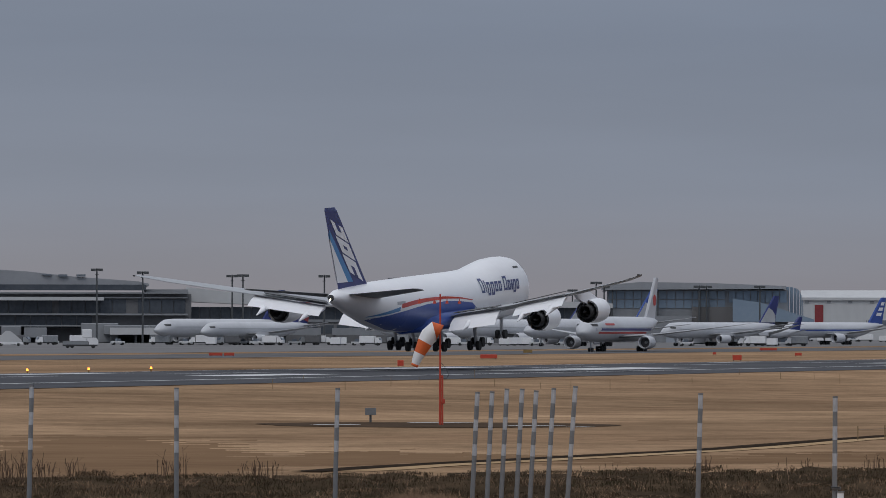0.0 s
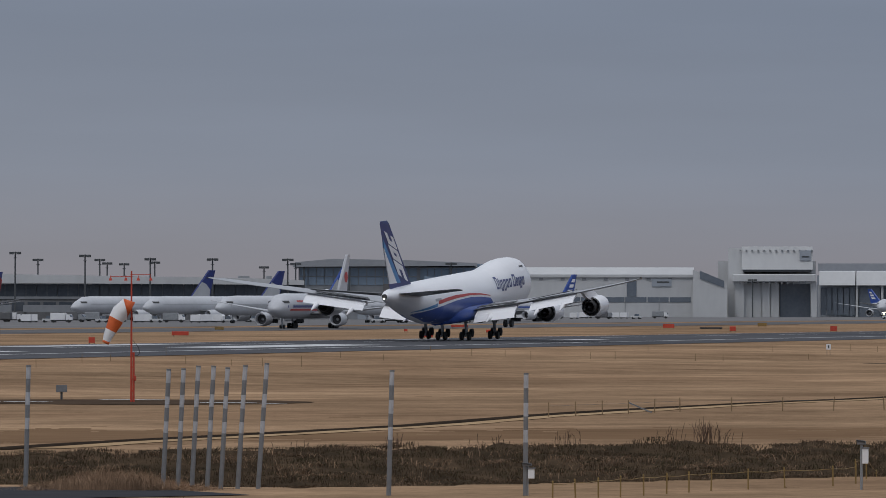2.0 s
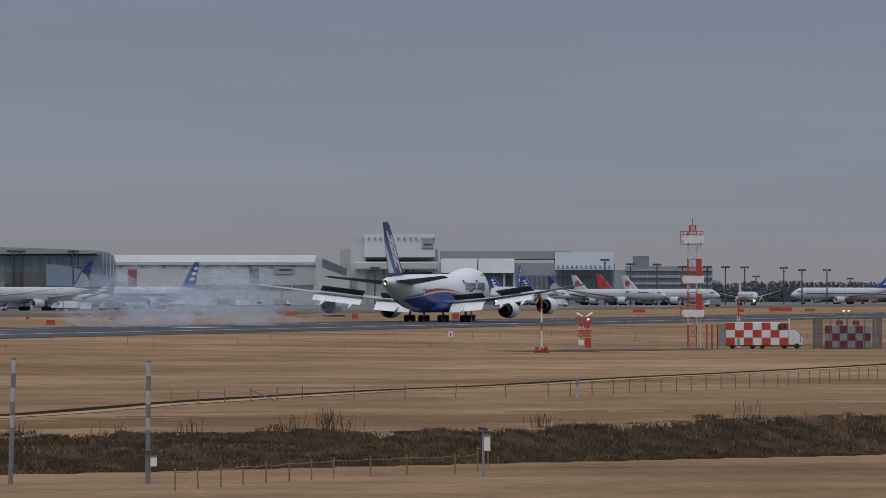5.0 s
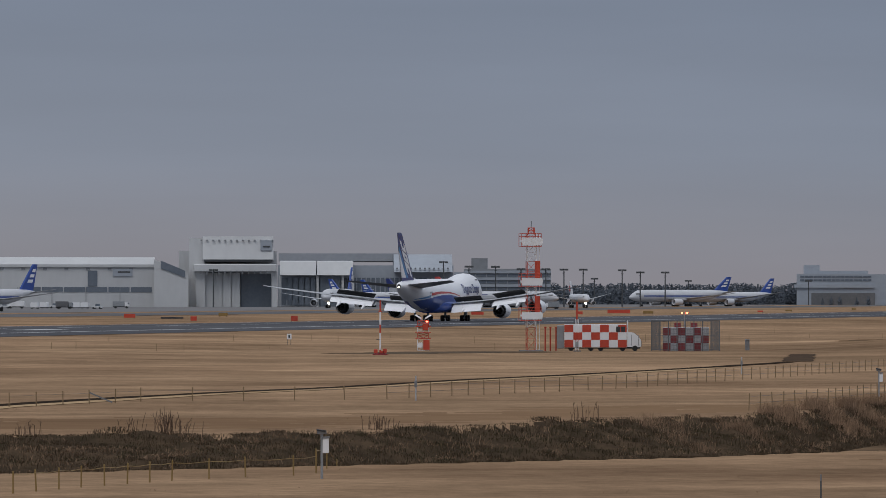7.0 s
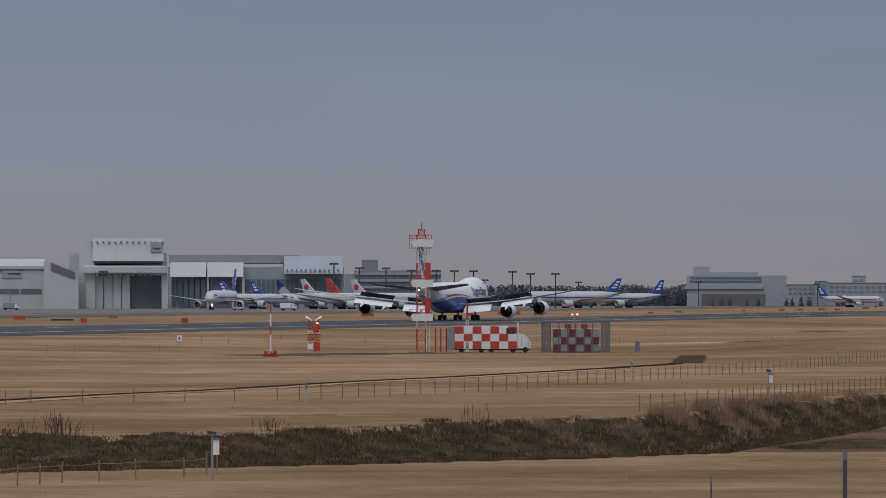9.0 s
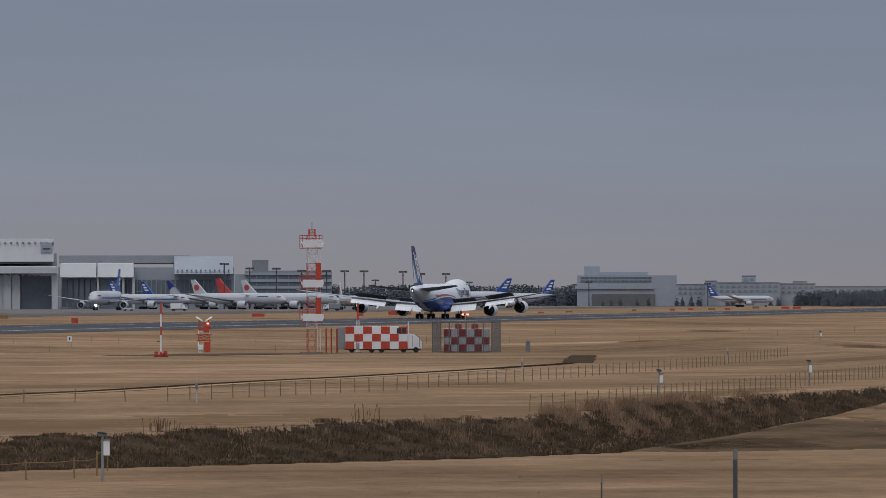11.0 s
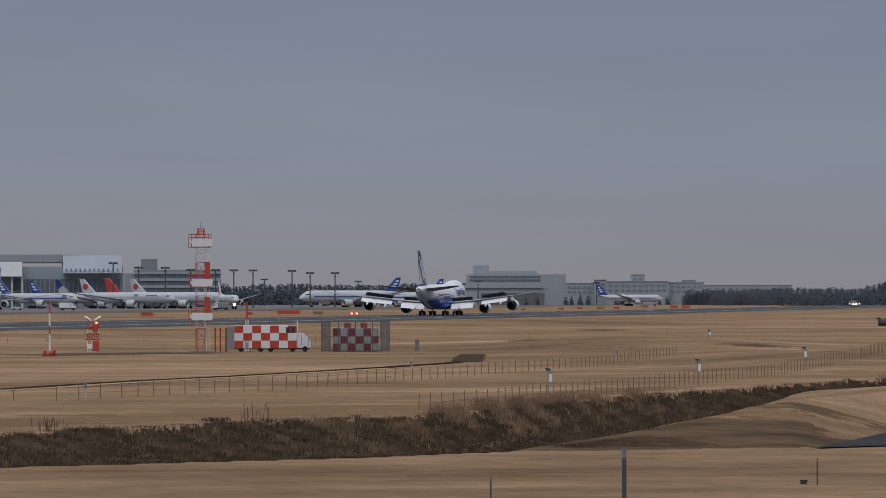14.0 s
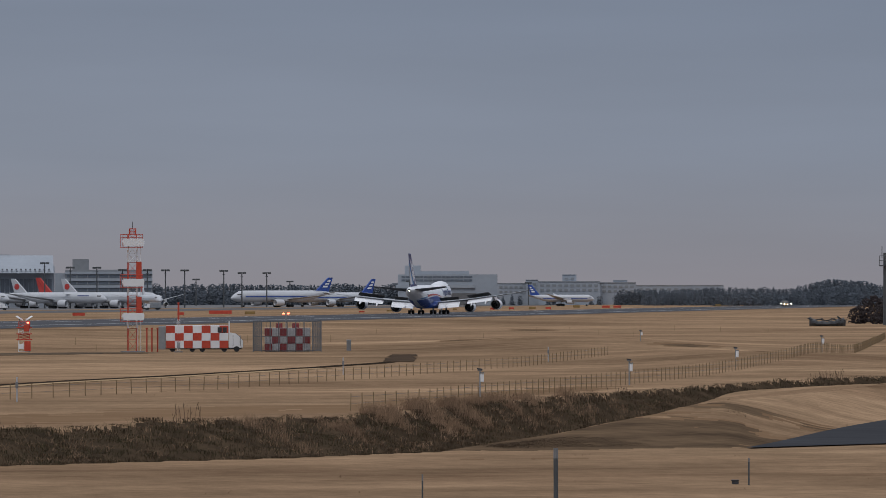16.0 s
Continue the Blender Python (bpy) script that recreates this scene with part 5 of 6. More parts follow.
def build_small_masts():
    d = near_d(99)
    k = d / 1e4
    t = thing("monitor_tower", "short red and white lattice tower with lamp arms", "antenna mast", facing(1464, d, gz(1464, d)))
    for a, b, m0 in ((0, 21, WHITE), (21, 31, MASTRED), (31, 41, WHITE), (41, 53, MASTRED)):
        lattice(t, a * k, b * k, 0.66, m0, 2, 0.055)
    part("cabinet", box(0.02, 0.78, -1.0, -0.7, 0.1, 19 * k, 0.03), MASTRED, t, "red equipment cabinet")
    part("cabinet", box(-0.72, -0.06, -0.95, -0.7, 5 * k, 14 * k, 0.03), WHITE, t, "white equipment box")
    part("cabinet", box(-0.05, 0.62, -0.95, -0.65, 36 * k, 48 * k, 0.03), MASTRED, t, "red upper cabinet")
    for z in (21, 31, 42):
        part("platform", box(-0.95, 0.95, -0.8, 0.8, z * k, (z + 1.5) * k), MASTRED, t)
    for sx in (-1, 1):
        arm = part("arm", rod(bmesh.new(), (sx * 0.55, 0, 52 * k), (sx * 0.6, 0, 59 * k), 0.05, n=6), POLE, t)
        part("dish", rod(bmesh.new(), (sx * 0.62, 0, 58.5 * k), (sx * 0.52, 0, 60.8 * k), 0.52, 0.40, 14), WHITE, arm, "tilted white dish")
    part("red_lamp", rod(bmesh.new(), (0.45, -0.7, 50 * k), (0.45, -0.7, 52.5 * k), 0.13, n=8), REDLAMP, t, "lit red lamp")
    d = near_d(106)
    k = d / 1e4
    m = thing("obstruction_mast", "slim red and white pole on a dark plinth", "antenna mast", facing(1388, d, gz(1388, d)))
    for z0, z1, m0 in ((0.1, 0.6, MASTRED), (0.6, 2.5, WHITE), (2.5, 3.45, MASTRED), (3.45, 4.9, WHITE), (4.9, 6.2, MASTRED)):
        part("mast_section", rod(bmesh.new(), (0, 0, z0), (0, 0, z1), 0.10, 0.09, n=8), m0, m)
    part("side_arm", rod(bmesh.new(), (0, 0, 1.75), (-0.45, 0, 1.78), 0.04, n=6), DARK, m)
    part("plinth", prism([(-15 * k, 0), (15 * k, 0), (9 * k, 3 * k), (-9 * k, 3 * k)], 1.6, "y", 0), DULLRED, m, "dark red plinth")
    for x, h in ((-8, 10), (8, 11), (4, 7)):
        part("float_box", box(x * k - 0.22, x * k + 0.22, -0.3, 0.3, 3 * k, h * k, 0.03), MASTRED, m)
    part("cross_arm", box(-0.22, 0.22, -0.05, 0.05, 76 * k, 77.5 * k), MASTRED, m)


def build_windsock():
    d = near_d(174)
    k = d / 1e4
    w = thing("windsock", "orange and white striped windsock hanging on a red pole", "windsock", facing(-5, d, gz(-5, d)))
    H = 232 * k
    part("pole", rod(bmesh.new(), (0, 0, -0.2), (0, 0, H), 0.085, 0.055, 10), MASTRED, w, "thin red pole")
    bm = rod(bmesh.new(), (0.16, 0, -0.2), (0.16, 0, 88 * k), 0.07, n=8)
    for z in (20, 40, 62, 86):
        brick(bm, -0.06, 0.2, -0.06, 0.06, z * k - 0.05, z * k + 0.05)
    part("hinge_stand", bm, MASTRED, w, "red hinged stand")
    part("control_box", box(0.14, 0.34, -0.14, 0.1, 38 * k, 47 * k, 0.02), MASTRED, w)
    frame_ring = rod(bmesh.new(), (0.0, -0.05, 172 * k), (-0.34, -0.1, 166 * k), 0.03, n=6)
    part("sock_frame", frame_ring, POLE, w)
    # the limp sock, in bands of one tapering tube
    path = [(-0.02, 163), (-0.40, 168), (-0.78, 158), (-1.05, 147), (-1.2, 138), (-1.42, 127), (-1.6, 117), (-1.72, 108), (-1.80, 104)]
    rad = [0.60, 0.62, 0.60, 0.53, 0.47, 0.40, 0.33, 0.27, 0.24]
    def ring(i):
        c = Vector((path[i][0], -0.15, path[i][1] * k))
        a = Vector((path[max(0, i - 1)][0], 0, path[max(0, i - 1)][1] * k))
        b = Vector((path[min(8, i + 1)][0], 0, path[min(8, i + 1)][1] * k))
        t = (b - a).normalized()
        n = Vector((t.z, 0, -t.x))
        return [c + n * rad[i] * math.cos(q) + Vector((0, 1, 0)) * rad[i] * (0.75 + 0.1 * math.sin(3 * q)) * math.sin(q) for q in np.linspace(0, 2 * math.pi, 17)[:-1]]
    for j, (a, b) in enumerate(((0, 1), (1, 3), (3, 5), (5, 7), (7, 8))):
        part("sock_band", loft([ring(i) for i in range(a, b + 1)], caps=j in (0, 4)), ORANGE if j % 2 == 0 else WHITE, w, "orange cloth band" if j % 2 == 0 else "white cloth band", smooth=True)
    # four red lamps on cross arms at the top
    arm = bmesh.new()
    for z, a, b in ((222, -37, 2), (226, -2, 34)):
        rod(arm, (a * k, 0, z * k), (b * k, 0, z * k), 0.025, n=5)
    for x in (-37, -10, 12, 34):
        rod(arm, (x * k, 0, 224 * k), (x * k, 0, 219 * k), 0.03, n=5)
    part("lamp_arms", arm, MASTRED, w)
    for x in (-37, -10, 12, 34):
        part("lamp_head", rod(bmesh.new(), (x * k, 0, 215 * k), (x * k, 0, 219.5 * k), 0.13, 0.07, 8), MASTRED, w, "red lamp head")
    cable = bmesh.new()
    pts = [(0, 112), (0.25, 105), (0.5, 96), (0.58, 88), (0.45, 83), (0.2, 82)]
    for a, b in zip(pts, pts[1:]):
        rod(cable, (a[0], 0, a[1] * k), (b[0], 0, b[1] * k), 0.02, n=5)
    part("cable", cable, DARK, w)
    s = thing("information_board", "small pale board on a post beside the windsock", "sign", facing(-128, near_d(170), gz(-128, near_d(170))))
    part("board", box(-10 * k, 10 * k, -0.05, 0.05, 14 * k, 27 * k, 0.01), POSTGREY, s)
    part("post", box(-0.08, 0.08, 0.06, 0.14, -0.2, 22 * k), POLE, s)
    # the dark gravel ring round the pole with worn white marks
    bm = bmesh.new()
    c = site(-5, near_d(174))
    rim = []
    for i in range(48):
        a = 2 * math.pi * i / 48
        q = 1 + 0.08 * noise.noise((math.cos(a) * 2, math.sin(a) * 2, 1))
        x, y = c.x + 12.6 * q * math.cos(a), c.y + 11 * q * math.sin(a)
        b, d2 = math.atan2(x, y) * 1e4, math.hypot(x, y)
        rim.append((x, y, gz(b, d2) + 0.03))
    vs = [bm.verts.new(p) for p in rim]
    mid = bm.verts.new((c.x, c.y, gz(-5, near_d(174)) + 0.03))
    for i in range(48):
        bm.faces.new((vs[i], vs[(i + 1) % 48], mid))
    for b0, b1, d0 in ((-230, -150, 388), (120, 215, 386), (225, 262, 381), (-60, 60, 398)):
        ribbon("worn_mark", [(b0, d0), ((b0 + b1) / 2, d0 + 0.8), (b1, d0)], 1.3, LINE, "worn white ground mark by the windsock", "marking", 0.06, 0.6)
    tagged(part("gravel_circle", bm, EARTH), "dark gravel circle round the windsock", "gravel", kind="structure")


def build_striped_posts():
    """Banded poles that stand before the ditch: foot bearing, lean, dip of top and foot."""
    def pole(b, top, foot, lean, bands, r=0.085):
        d = near_d(foot)
        k = d / 1e4
        p = thing("striped_post", "tall grey post with white bands in the near grass", "post", facing(b, d, gz(b, d)) @ pose(0, 0, 0, 0, lean * 1.25, 0), "striped posts")
        H = (foot - top) * k
        z = H
        part("cap", rod(bmesh.new(), (0, 0, H), (0, 0, H + 0.06), r * 1.05, n=12), POSTGREY, p)
        for i, ln in enumerate(bands):
            part("band", rod(bmesh.new(), (0, 0, z - ln * k), (0, 0, z), r, n=12), POSTWHITE if i % 2 == 0 else POSTGREY, p)
            z -= ln * k
        part("shaft", rod(bmesh.new(), (0, 0, -0.4), (0, 0, z), r * 1.02, n=12), POSTGREY, p)
    tall = (24, 26, 24, 24, 22)
    for b, top, lean, bands in ((-731, 106, 1, (20, 25, 22, 24, 20)), (-471, 110, 0, (20, 26, 22, 24, 20)), (-191, 110, 1, (21, 24, 22, 23, 20)), (51, 116, 2.2, (22, 24, 20, 24, 20)), (77, 115, 2.2, (22, 22, 22, 24, 20)), (102, 110, 2.4, (24, 24, 22, 26, 20)), (129, 110, 2.4, (22, 26, 22, 24, 20)), (153, 113, 2.6, (22, 26, 22, 24, 20)), (183, 109, 2.8, (24, 26, 24, 24, 20)), (219, 105, 3.2, (26, 26, 24, 24, 22)), (450, 119, 1.2, tall), (692, 124, 0.2, tall)):
        pole(b, top, 338 if b > 400 else 325, lean, bands)
    # plain dark stakes nearer on the right
    for b, top, foot, r in ((2403, 272, 400, 0.07), (2167, 318, 400, 0.025), (2744, 288, 336, 0.03)):
        d = near_d(foot)
        k = d / 1e4
        p = thing("stake", "plain dark steel stake in the near grass", "post", facing(b, d, gz(b, d)), "stakes")
        H = (foot - top) * k
        part("shaft", rod(bmesh.new(), (0, 0, -0.3), (0, 0, H * 0.86), r, n=8), POLE, p)
        part("tip", rod(bmesh.new(), (0, 0, H * 0.86), (0, 0, H), r, n=8), POSTGREY, p)
    d = near_d(334)
    k = d / 1e4
    j = thing("junction_box", "small black junction box lying on the grass", "box", facing(2720, d, gz(2720, d)))
    part("lid", box(-7 * k, 7 * k, -0.12, 0.12, 6 * k, 8 * k, 0.01), DARK, j)
    part("shell", box(-6 * k, 6 * k, -0.1, 0.1, -0.05, 6 * k, 0.01), DARK, j)


def sensor_post(b, top, foot, label):
    d = near_d(foot)
    k = d / 1e4
    H = (foot - top) * k
    p = thing("sensor_post", label, "sensor post", facing(b, d, gz(b, d)), "sensor posts")
    part("post", rod(bmesh.new(), (0, 0, -0.3), (0, 0, H * 0.94), 0.05, n=8), STEEL, p)
    cam_ob = part("sensor_head", box(-0.17, 0.17, -0.16, 0.12, H * 0.90, H * 0.97, 0.02), POSTGREY, p)
    part("hood", prism([(-0.2, H * 0.97), (0.14, H * 0.94), (0.14, H * 0.98), (-0.2, H)], 0.34, "y", -0.02), DARK, cam_ob)
    part("cabinet", box(0.03, 0.26, -0.18, 0.04, H * 0.52, H * 0.82, 0.015), WHITE, p, "white equipment cabinet")
    part("cabinet_roof", box(0.0, 0.29, -0.21, 0.07, H * 0.82, H * 0.85), POSTGREY, p)


def fence(label, line, step, height, material, post_r, wires, group="", wire_mat=None, category="fence"):
    """Posts along a line of (bearing, dip of the ground), with strung wires."""
    pts = []
    for (b0, v0), (b1, v1) in zip(line, line[1:]):
        p0, p1 = site(b0, near_d(v0)), site(b1, near_d(v1))
        n = max(1, int((p1 - p0).length / step))
        pts += [p0.lerp(p1, i / n) for i in range(n)]
    pts.append(site(line[-1][0], near_d(line[-1][1])))
    ob = thing("fence", label, category)
    me = None
    tops = []
    rnd = random.Random(len(pts))
    for p in pts:
        b, d = math.atan2(p.x, p.y) * 1e4, math.hypot(p.x, p.y)
        z = gz(b, d)
        if me is None:
            q = part("post", rod(rod(bmesh.new(), (0, 0, -0.3), (0, 0, height), post_r, n=6), (0, 0, height), (0, 0, height + 0.05), post_r * 1.3, post_r * 0.6, 6), material, ob)
            me = q.data
        else:
            q = new("post", me)
            q.parent = ob
        q.matrix_basis = pose(p.x, p.y, z, rnd.uniform(-2, 2), rnd.uniform(-2.5, 2.5), rnd.uniform(0, 90))
        tops.append(Vector((p.x, p.y, z)))
    for h in wires:
        bm = bmesh.new()
        for a, b in zip(tops, tops[1:]):
            mid = (a + b) / 2 + Vector((0, 0, height * h - 0.06 * height * (1 if wire_mat else 0.3)))
            rod(bm, a + Vector((0, 0, height * h)), mid, 0.008 if not wire_mat else 0.012, n=4)
            rod(bm, mid, b + Vector((0, 0, height * h)), 0.008 if not wire_mat else 0.012, n=4)
        tagged(part("wire" if not wire_mat else "chain", bm, wire_mat or POLE, ob), kind="stuff")
    return ob


def build_fences():
    fence("wide-spaced wooden stake fence along the drain", ((733, 199), (874, 194), (965, 190), (1325, 187)), 3.2, 0.85, WOOD, 0.035, (0.8,))
    fence("long picket line of thin wooden stakes with wire", ((1400, 186), (1515, 181), (1805, 166), (2060, 148), (2320, 128), (2495, 110)), 3.2, 0.95, WOOD, 0.034, (0.85, 0.45))
    fence("thin stake fence running up the rise beside the ditch", ((2040, 203), (2180, 194), (2290, 183), (2420, 170), (2620, 150), (2820, 127), (2930, 105), (2985, 78)), 2.2, 1.0, WOOD, 0.030, (0.85, 0.45))
    fence("low posts with a faded yellow plastic chain", ((740, 352), (860, 341), (1020, 329), (1150, 323), (1235, 320), (1275, 316)), 1.9, 0.72, YELLOW, 0.03, (0.9,), wire_mat=YELLOW)
    fence("short posts with a faded yellow plastic chain", ((1275, 316), (1311, 300)), 5.0, 0.9, YELLOW, 0.03, (0.95,), wire_mat=YELLOW)
    lp = thing("leaning_plank", "pale plank leaning beside the fence", "plank", facing(880, near_d(192), gz(880, near_d(192))))
    part("board", prism([(-0.25, 0.62), (-0.22, 0.70), (1.25, 0.07), (1.22, -0.01)], 0.09, "y", -0.12), POSTGREY, lp)
    sensor_post(1285, 238, 326, "grey sensor post with a white cabinet beside the ditch")
    sensor_post(695, 280, 338, "grey sensor post with a white cabinet beside a striped post")
    for b, top, foot in ((2269, 129, 180), (2533, 113, 160), (2721, 98, 136), (2873, 83, 114), (2553, 74, 94), (1451, 144, 188), (2027, 110, 140), (2390, 92, 118)):
        if b in (1451, 2027, 2390):
            d = near_d(foot)
            p = thing("marker_post", "thin pale marker post standing in the grass", "post", facing(b, d, gz(b, d)), "marker posts")
            part("shaft", rod(bmesh.new(), (0, 0, -0.2), (0, 0, (foot - top) * d / 1e4), 0.05, n=8), POSTWHITE, p)
            part("plate", box(-0.09, 0.09, -0.09, -0.05, (foot - top) * d / 1e4 * 0.55, (foot - top) * d / 1e4 * 0.8), POSTGREY, p)
        else:
            sensor_post(b, top, foot, "grey sensor post with a white cabinet on the rise")
    d = near_d(98)
    p = thing("concrete_pillar", "squat grey equipment pillar on the grass", "pillar", facing(2037, d, gz(2037, d)))
    part("shaft", box(-4 * d / 1e4, 4 * d / 1e4, -0.25, 0.25, -0.2, 18 * d / 1e4, 0.04), POSTGREY, p)
    part("cap", box(-4.3 * d / 1e4, 4.3 * d / 1e4, -0.28, 0.28, 18 * d / 1e4, 19.5 * d / 1e4), STEEL, p)
    d = near_d(94)
    m = thing("marker_sign", "small white marker board on two legs", "sign", facing(1227, d, gz(1227, d)))
    part("board", box(-0.3, 0.3, -0.04, 0.04, 0.75, 1.45), WHITE, m)
    part("bar", box(-0.1, 0.1, -0.06, -0.04, 0.9, 1.3), POLE, m)
    for x in (-0.2, 0.2):
        part("leg", rod(bmesh.new(), (x, 0, -0.2), (x, 0, 0.75), 0.03, n=6), POLE, m)
    # a bucket-like valve box down in the ditch
    d = near_d(278)
    v = thing("drain_box", "small bluish-grey drain box at the ditch edge", "box", facing(1920, d, gz(1920, d) - 0.05))
    part("shell", box(-9 * d / 1e4, 9 * d / 1e4, -0.15, 0.15, -0.1, 11 * d / 1e4, 0.02), STEEL, v)
    part("lid", box(-10 * d / 1e4, 10 * d / 1e4, -0.17, 0.17, 11 * d / 1e4, 12.5 * d / 1e4), POSTGREY, v)
    # far wire fence and stakes near the runway
    rnd = random.Random(12)
    for i in range(46):
        b = -300 + i * 68 + rnd.uniform(-20, 20)
        dip = float(np.interp(b, (-300, 700, 1500, 2200, 2900), (120, 100, 88, 70, 58))) + rnd.uniform(-8, 12)
        d = near_d(dip)
        q = thing("stake", "short weathered stake in the dry grass", "post", facing(b, d, gz(b, d)), "grass stakes")
        part("shaft", rod(bmesh.new(), (0, 0, -0.2), (0, 0, rnd.uniform(0.6, 1.1)), 0.035, 0.03, 6), WOOD, q)


def ribbon(name, line, width, material, label, category, lift=0.06, step=2.0):
    """A narrow band on the grass along (bearing, distance) points."""
    pts = []
    for (b0, d0), (b1, d1) in zip(line, line[1:]):
        p0, p1 = site(b0, d0), site(b1, d1)
        n = max(1, int((p1 - p0).length / step))
        pts += [p0.lerp(p1, i / n) for i in range(n)]
    pts.append(site(*line[-1]))
    bm = bmesh.new()
    prev = None
    for i, p in enumerate(pts):
        t = (pts[min(i + 1, len(pts) - 1)] - pts[max(i - 1, 0)]).normalized()
        n = Vector((t.y, -t.x, 0))
        w = width * (1 + 0.35 * noise.noise((p.x * 0.2, p.y * 0.2, 2)))
        row = []
        for s in (-0.5, 0.5):
            q = p + n * w * s
            b, d = math.atan2(q.x, q.y) * 1e4, math.hypot(q.x, q.y)
            row.append(bm.verts.new((q.x, q.y, gz(b, d) + lift)))
        if prev:
            bm.faces.new((prev[0], prev[1], row[1], row[0]))
        prev = row
    return tagged(part(name, bm, material), label, category, kind="structure")


def build_ground_marks():
    ribbon("drain_channel", [(b, drain(b)) for b in range(-244, 2026, 60)] + [(2110, 575)], 1.7, WETEARTH, "shallow dark earth drain across the grass", "drain", 0.05)
    ribbon("drain_verge", [(b, drain(b) - 2.3 - b * 0.0005) for b in range(-180, 2026, 60)], 3.4, PALEGRASS, "strip of bleached pale grass beside the drain", "grass", 0.03)
    ribbon("access_patch", [(2125, 580), (2135, 650)], 3.0, EARTH, "dark worn access patch on the grass", "pavement", 0.03)
    ribbon("service_track", [(1350, 650), (1550, 668), (1660, 672), (1700, 673)], 12, TRODDEN, "worn dark service track by the aerials", "track", 0.03)
    bm = bmesh.new()
    prev = None
    for b in range(2740, 3300, 14):
        lo = float(np.interp(b, (2740, 2988, 3300), (250.5, 258, 266)))
        hi = road_far(b)
        row = [bm.verts.new(site(b, d, gz(b, d) + 0.06)) for d in np.linspace(lo, hi, 24)]
        if prev:
            for i in range(23):
                bm.faces.new((prev[i], prev[i + 1], row[i + 1], row[i]))
        prev = row
    tagged(part("near_road", bm, ROADTAR), "dark asphalt perimeter road", "road", kind="structure")
    ribbon("near_road", [(-900, 203), (-520, 205), (-230, 204), (-60, 198)], 15, ROADTAR, "dark asphalt perimeter road", "road", 0.03, 4.0)


# ---- plants ----
def blades(name, spots, label, material, category="weeds", seed=1):
    """Many thin upright blades; spots are (x, y, z, height, spread, count)."""
    rng = np.random.default_rng(seed)
    V, F = [], []
    for x, y, z, h, sp, n in spots:
        for _ in range(n):
            a, r = rng.uniform(0, 2 * math.pi), sp * math.sqrt(rng.uniform())
            px, py = x + r * math.cos(a), y + r * math.sin(a)
            hh = h * rng.uniform(0.45, 1.05)
            lx, ly = rng.normal(0, 2.0 if h < 0.3 else 0.36, 2) * hh
            w = rng.uniform(0.006, 0.014) * (1.0 if h < 0.3 else 0.7)
            k = len(V)
            V += [(px - w, py, z - 0.15), (px + w, py, z - 0.15), (px + w * 0.8 + lx * 0.4, py + ly * 0.4, z + hh * 0.6), (px - w * 0.8 + lx * 0.4, py + ly * 0.4, z + hh * 0.6), (px + lx, py + ly, z + hh)]
            F += [(k, k + 1, k + 2, k + 3), (k + 3, k + 2, k + 4)]
    me = bpy.data.meshes.new(name)
    me.from_pydata(V, [], F)
    me.materials.append(material)
    me.update()
    return tagged(new(name, me), label, category, kind="stuff")


def twiggy(name, spots, label, material, seed):
    """Fans of thin dead stalks that fork into a few short twigs."""
    rng = np.random.default_rng(seed)
    V, F = [], []
    def sliver(a, b, w):
        k = len(V)
        V.extend(((a[0] - w, a[1], a[2]), (a[0] + w, a[1], a[2]), (b[0] + w * 0.6, b[1], b[2]), (b[0] - w * 0.6, b[1], b[2])))
        F.append((k, k + 1, k + 2, k + 3))
    for x, y, z, h, sp, n in spots:
        for _ in range(n):
            p = np.array((x + rng.normal(0, sp * 0.6), y + rng.normal(0, sp * 0.6), z - 0.1))
            hh = h * rng.uniform(0.55, 1.1)
            bow = rng.normal(0, 0.14, 2)
            line = [p + np.array((bow[0] * u * u * hh, bow[1] * u * u * hh, hh * u)) for u in (0, 0.35, 0.7, 1.0)]
            for a, b in zip(line, line[1:]):
                sliver(a, b, 0.014)
            for _ in range(rng.integers(1, 4)):
                u = rng.uniform(0.45, 0.9)
                a = p + np.array((bow[0] * u * u * hh, bow[1] * u * u * hh, hh * u))
                e = a + np.array((rng.normal(0, 0.16), rng.normal(0, 0.16), rng.uniform(0.05, 0.22))) * min(1.3, hh)
                sliver(a, e, 0.009)
    me = bpy.data.meshes.new(name)
    me.from_pydata(V, [], F)
    me.materials.append(material)
    me.update()
    return tagged(new(name, me), label, "weeds", kind="stuff")


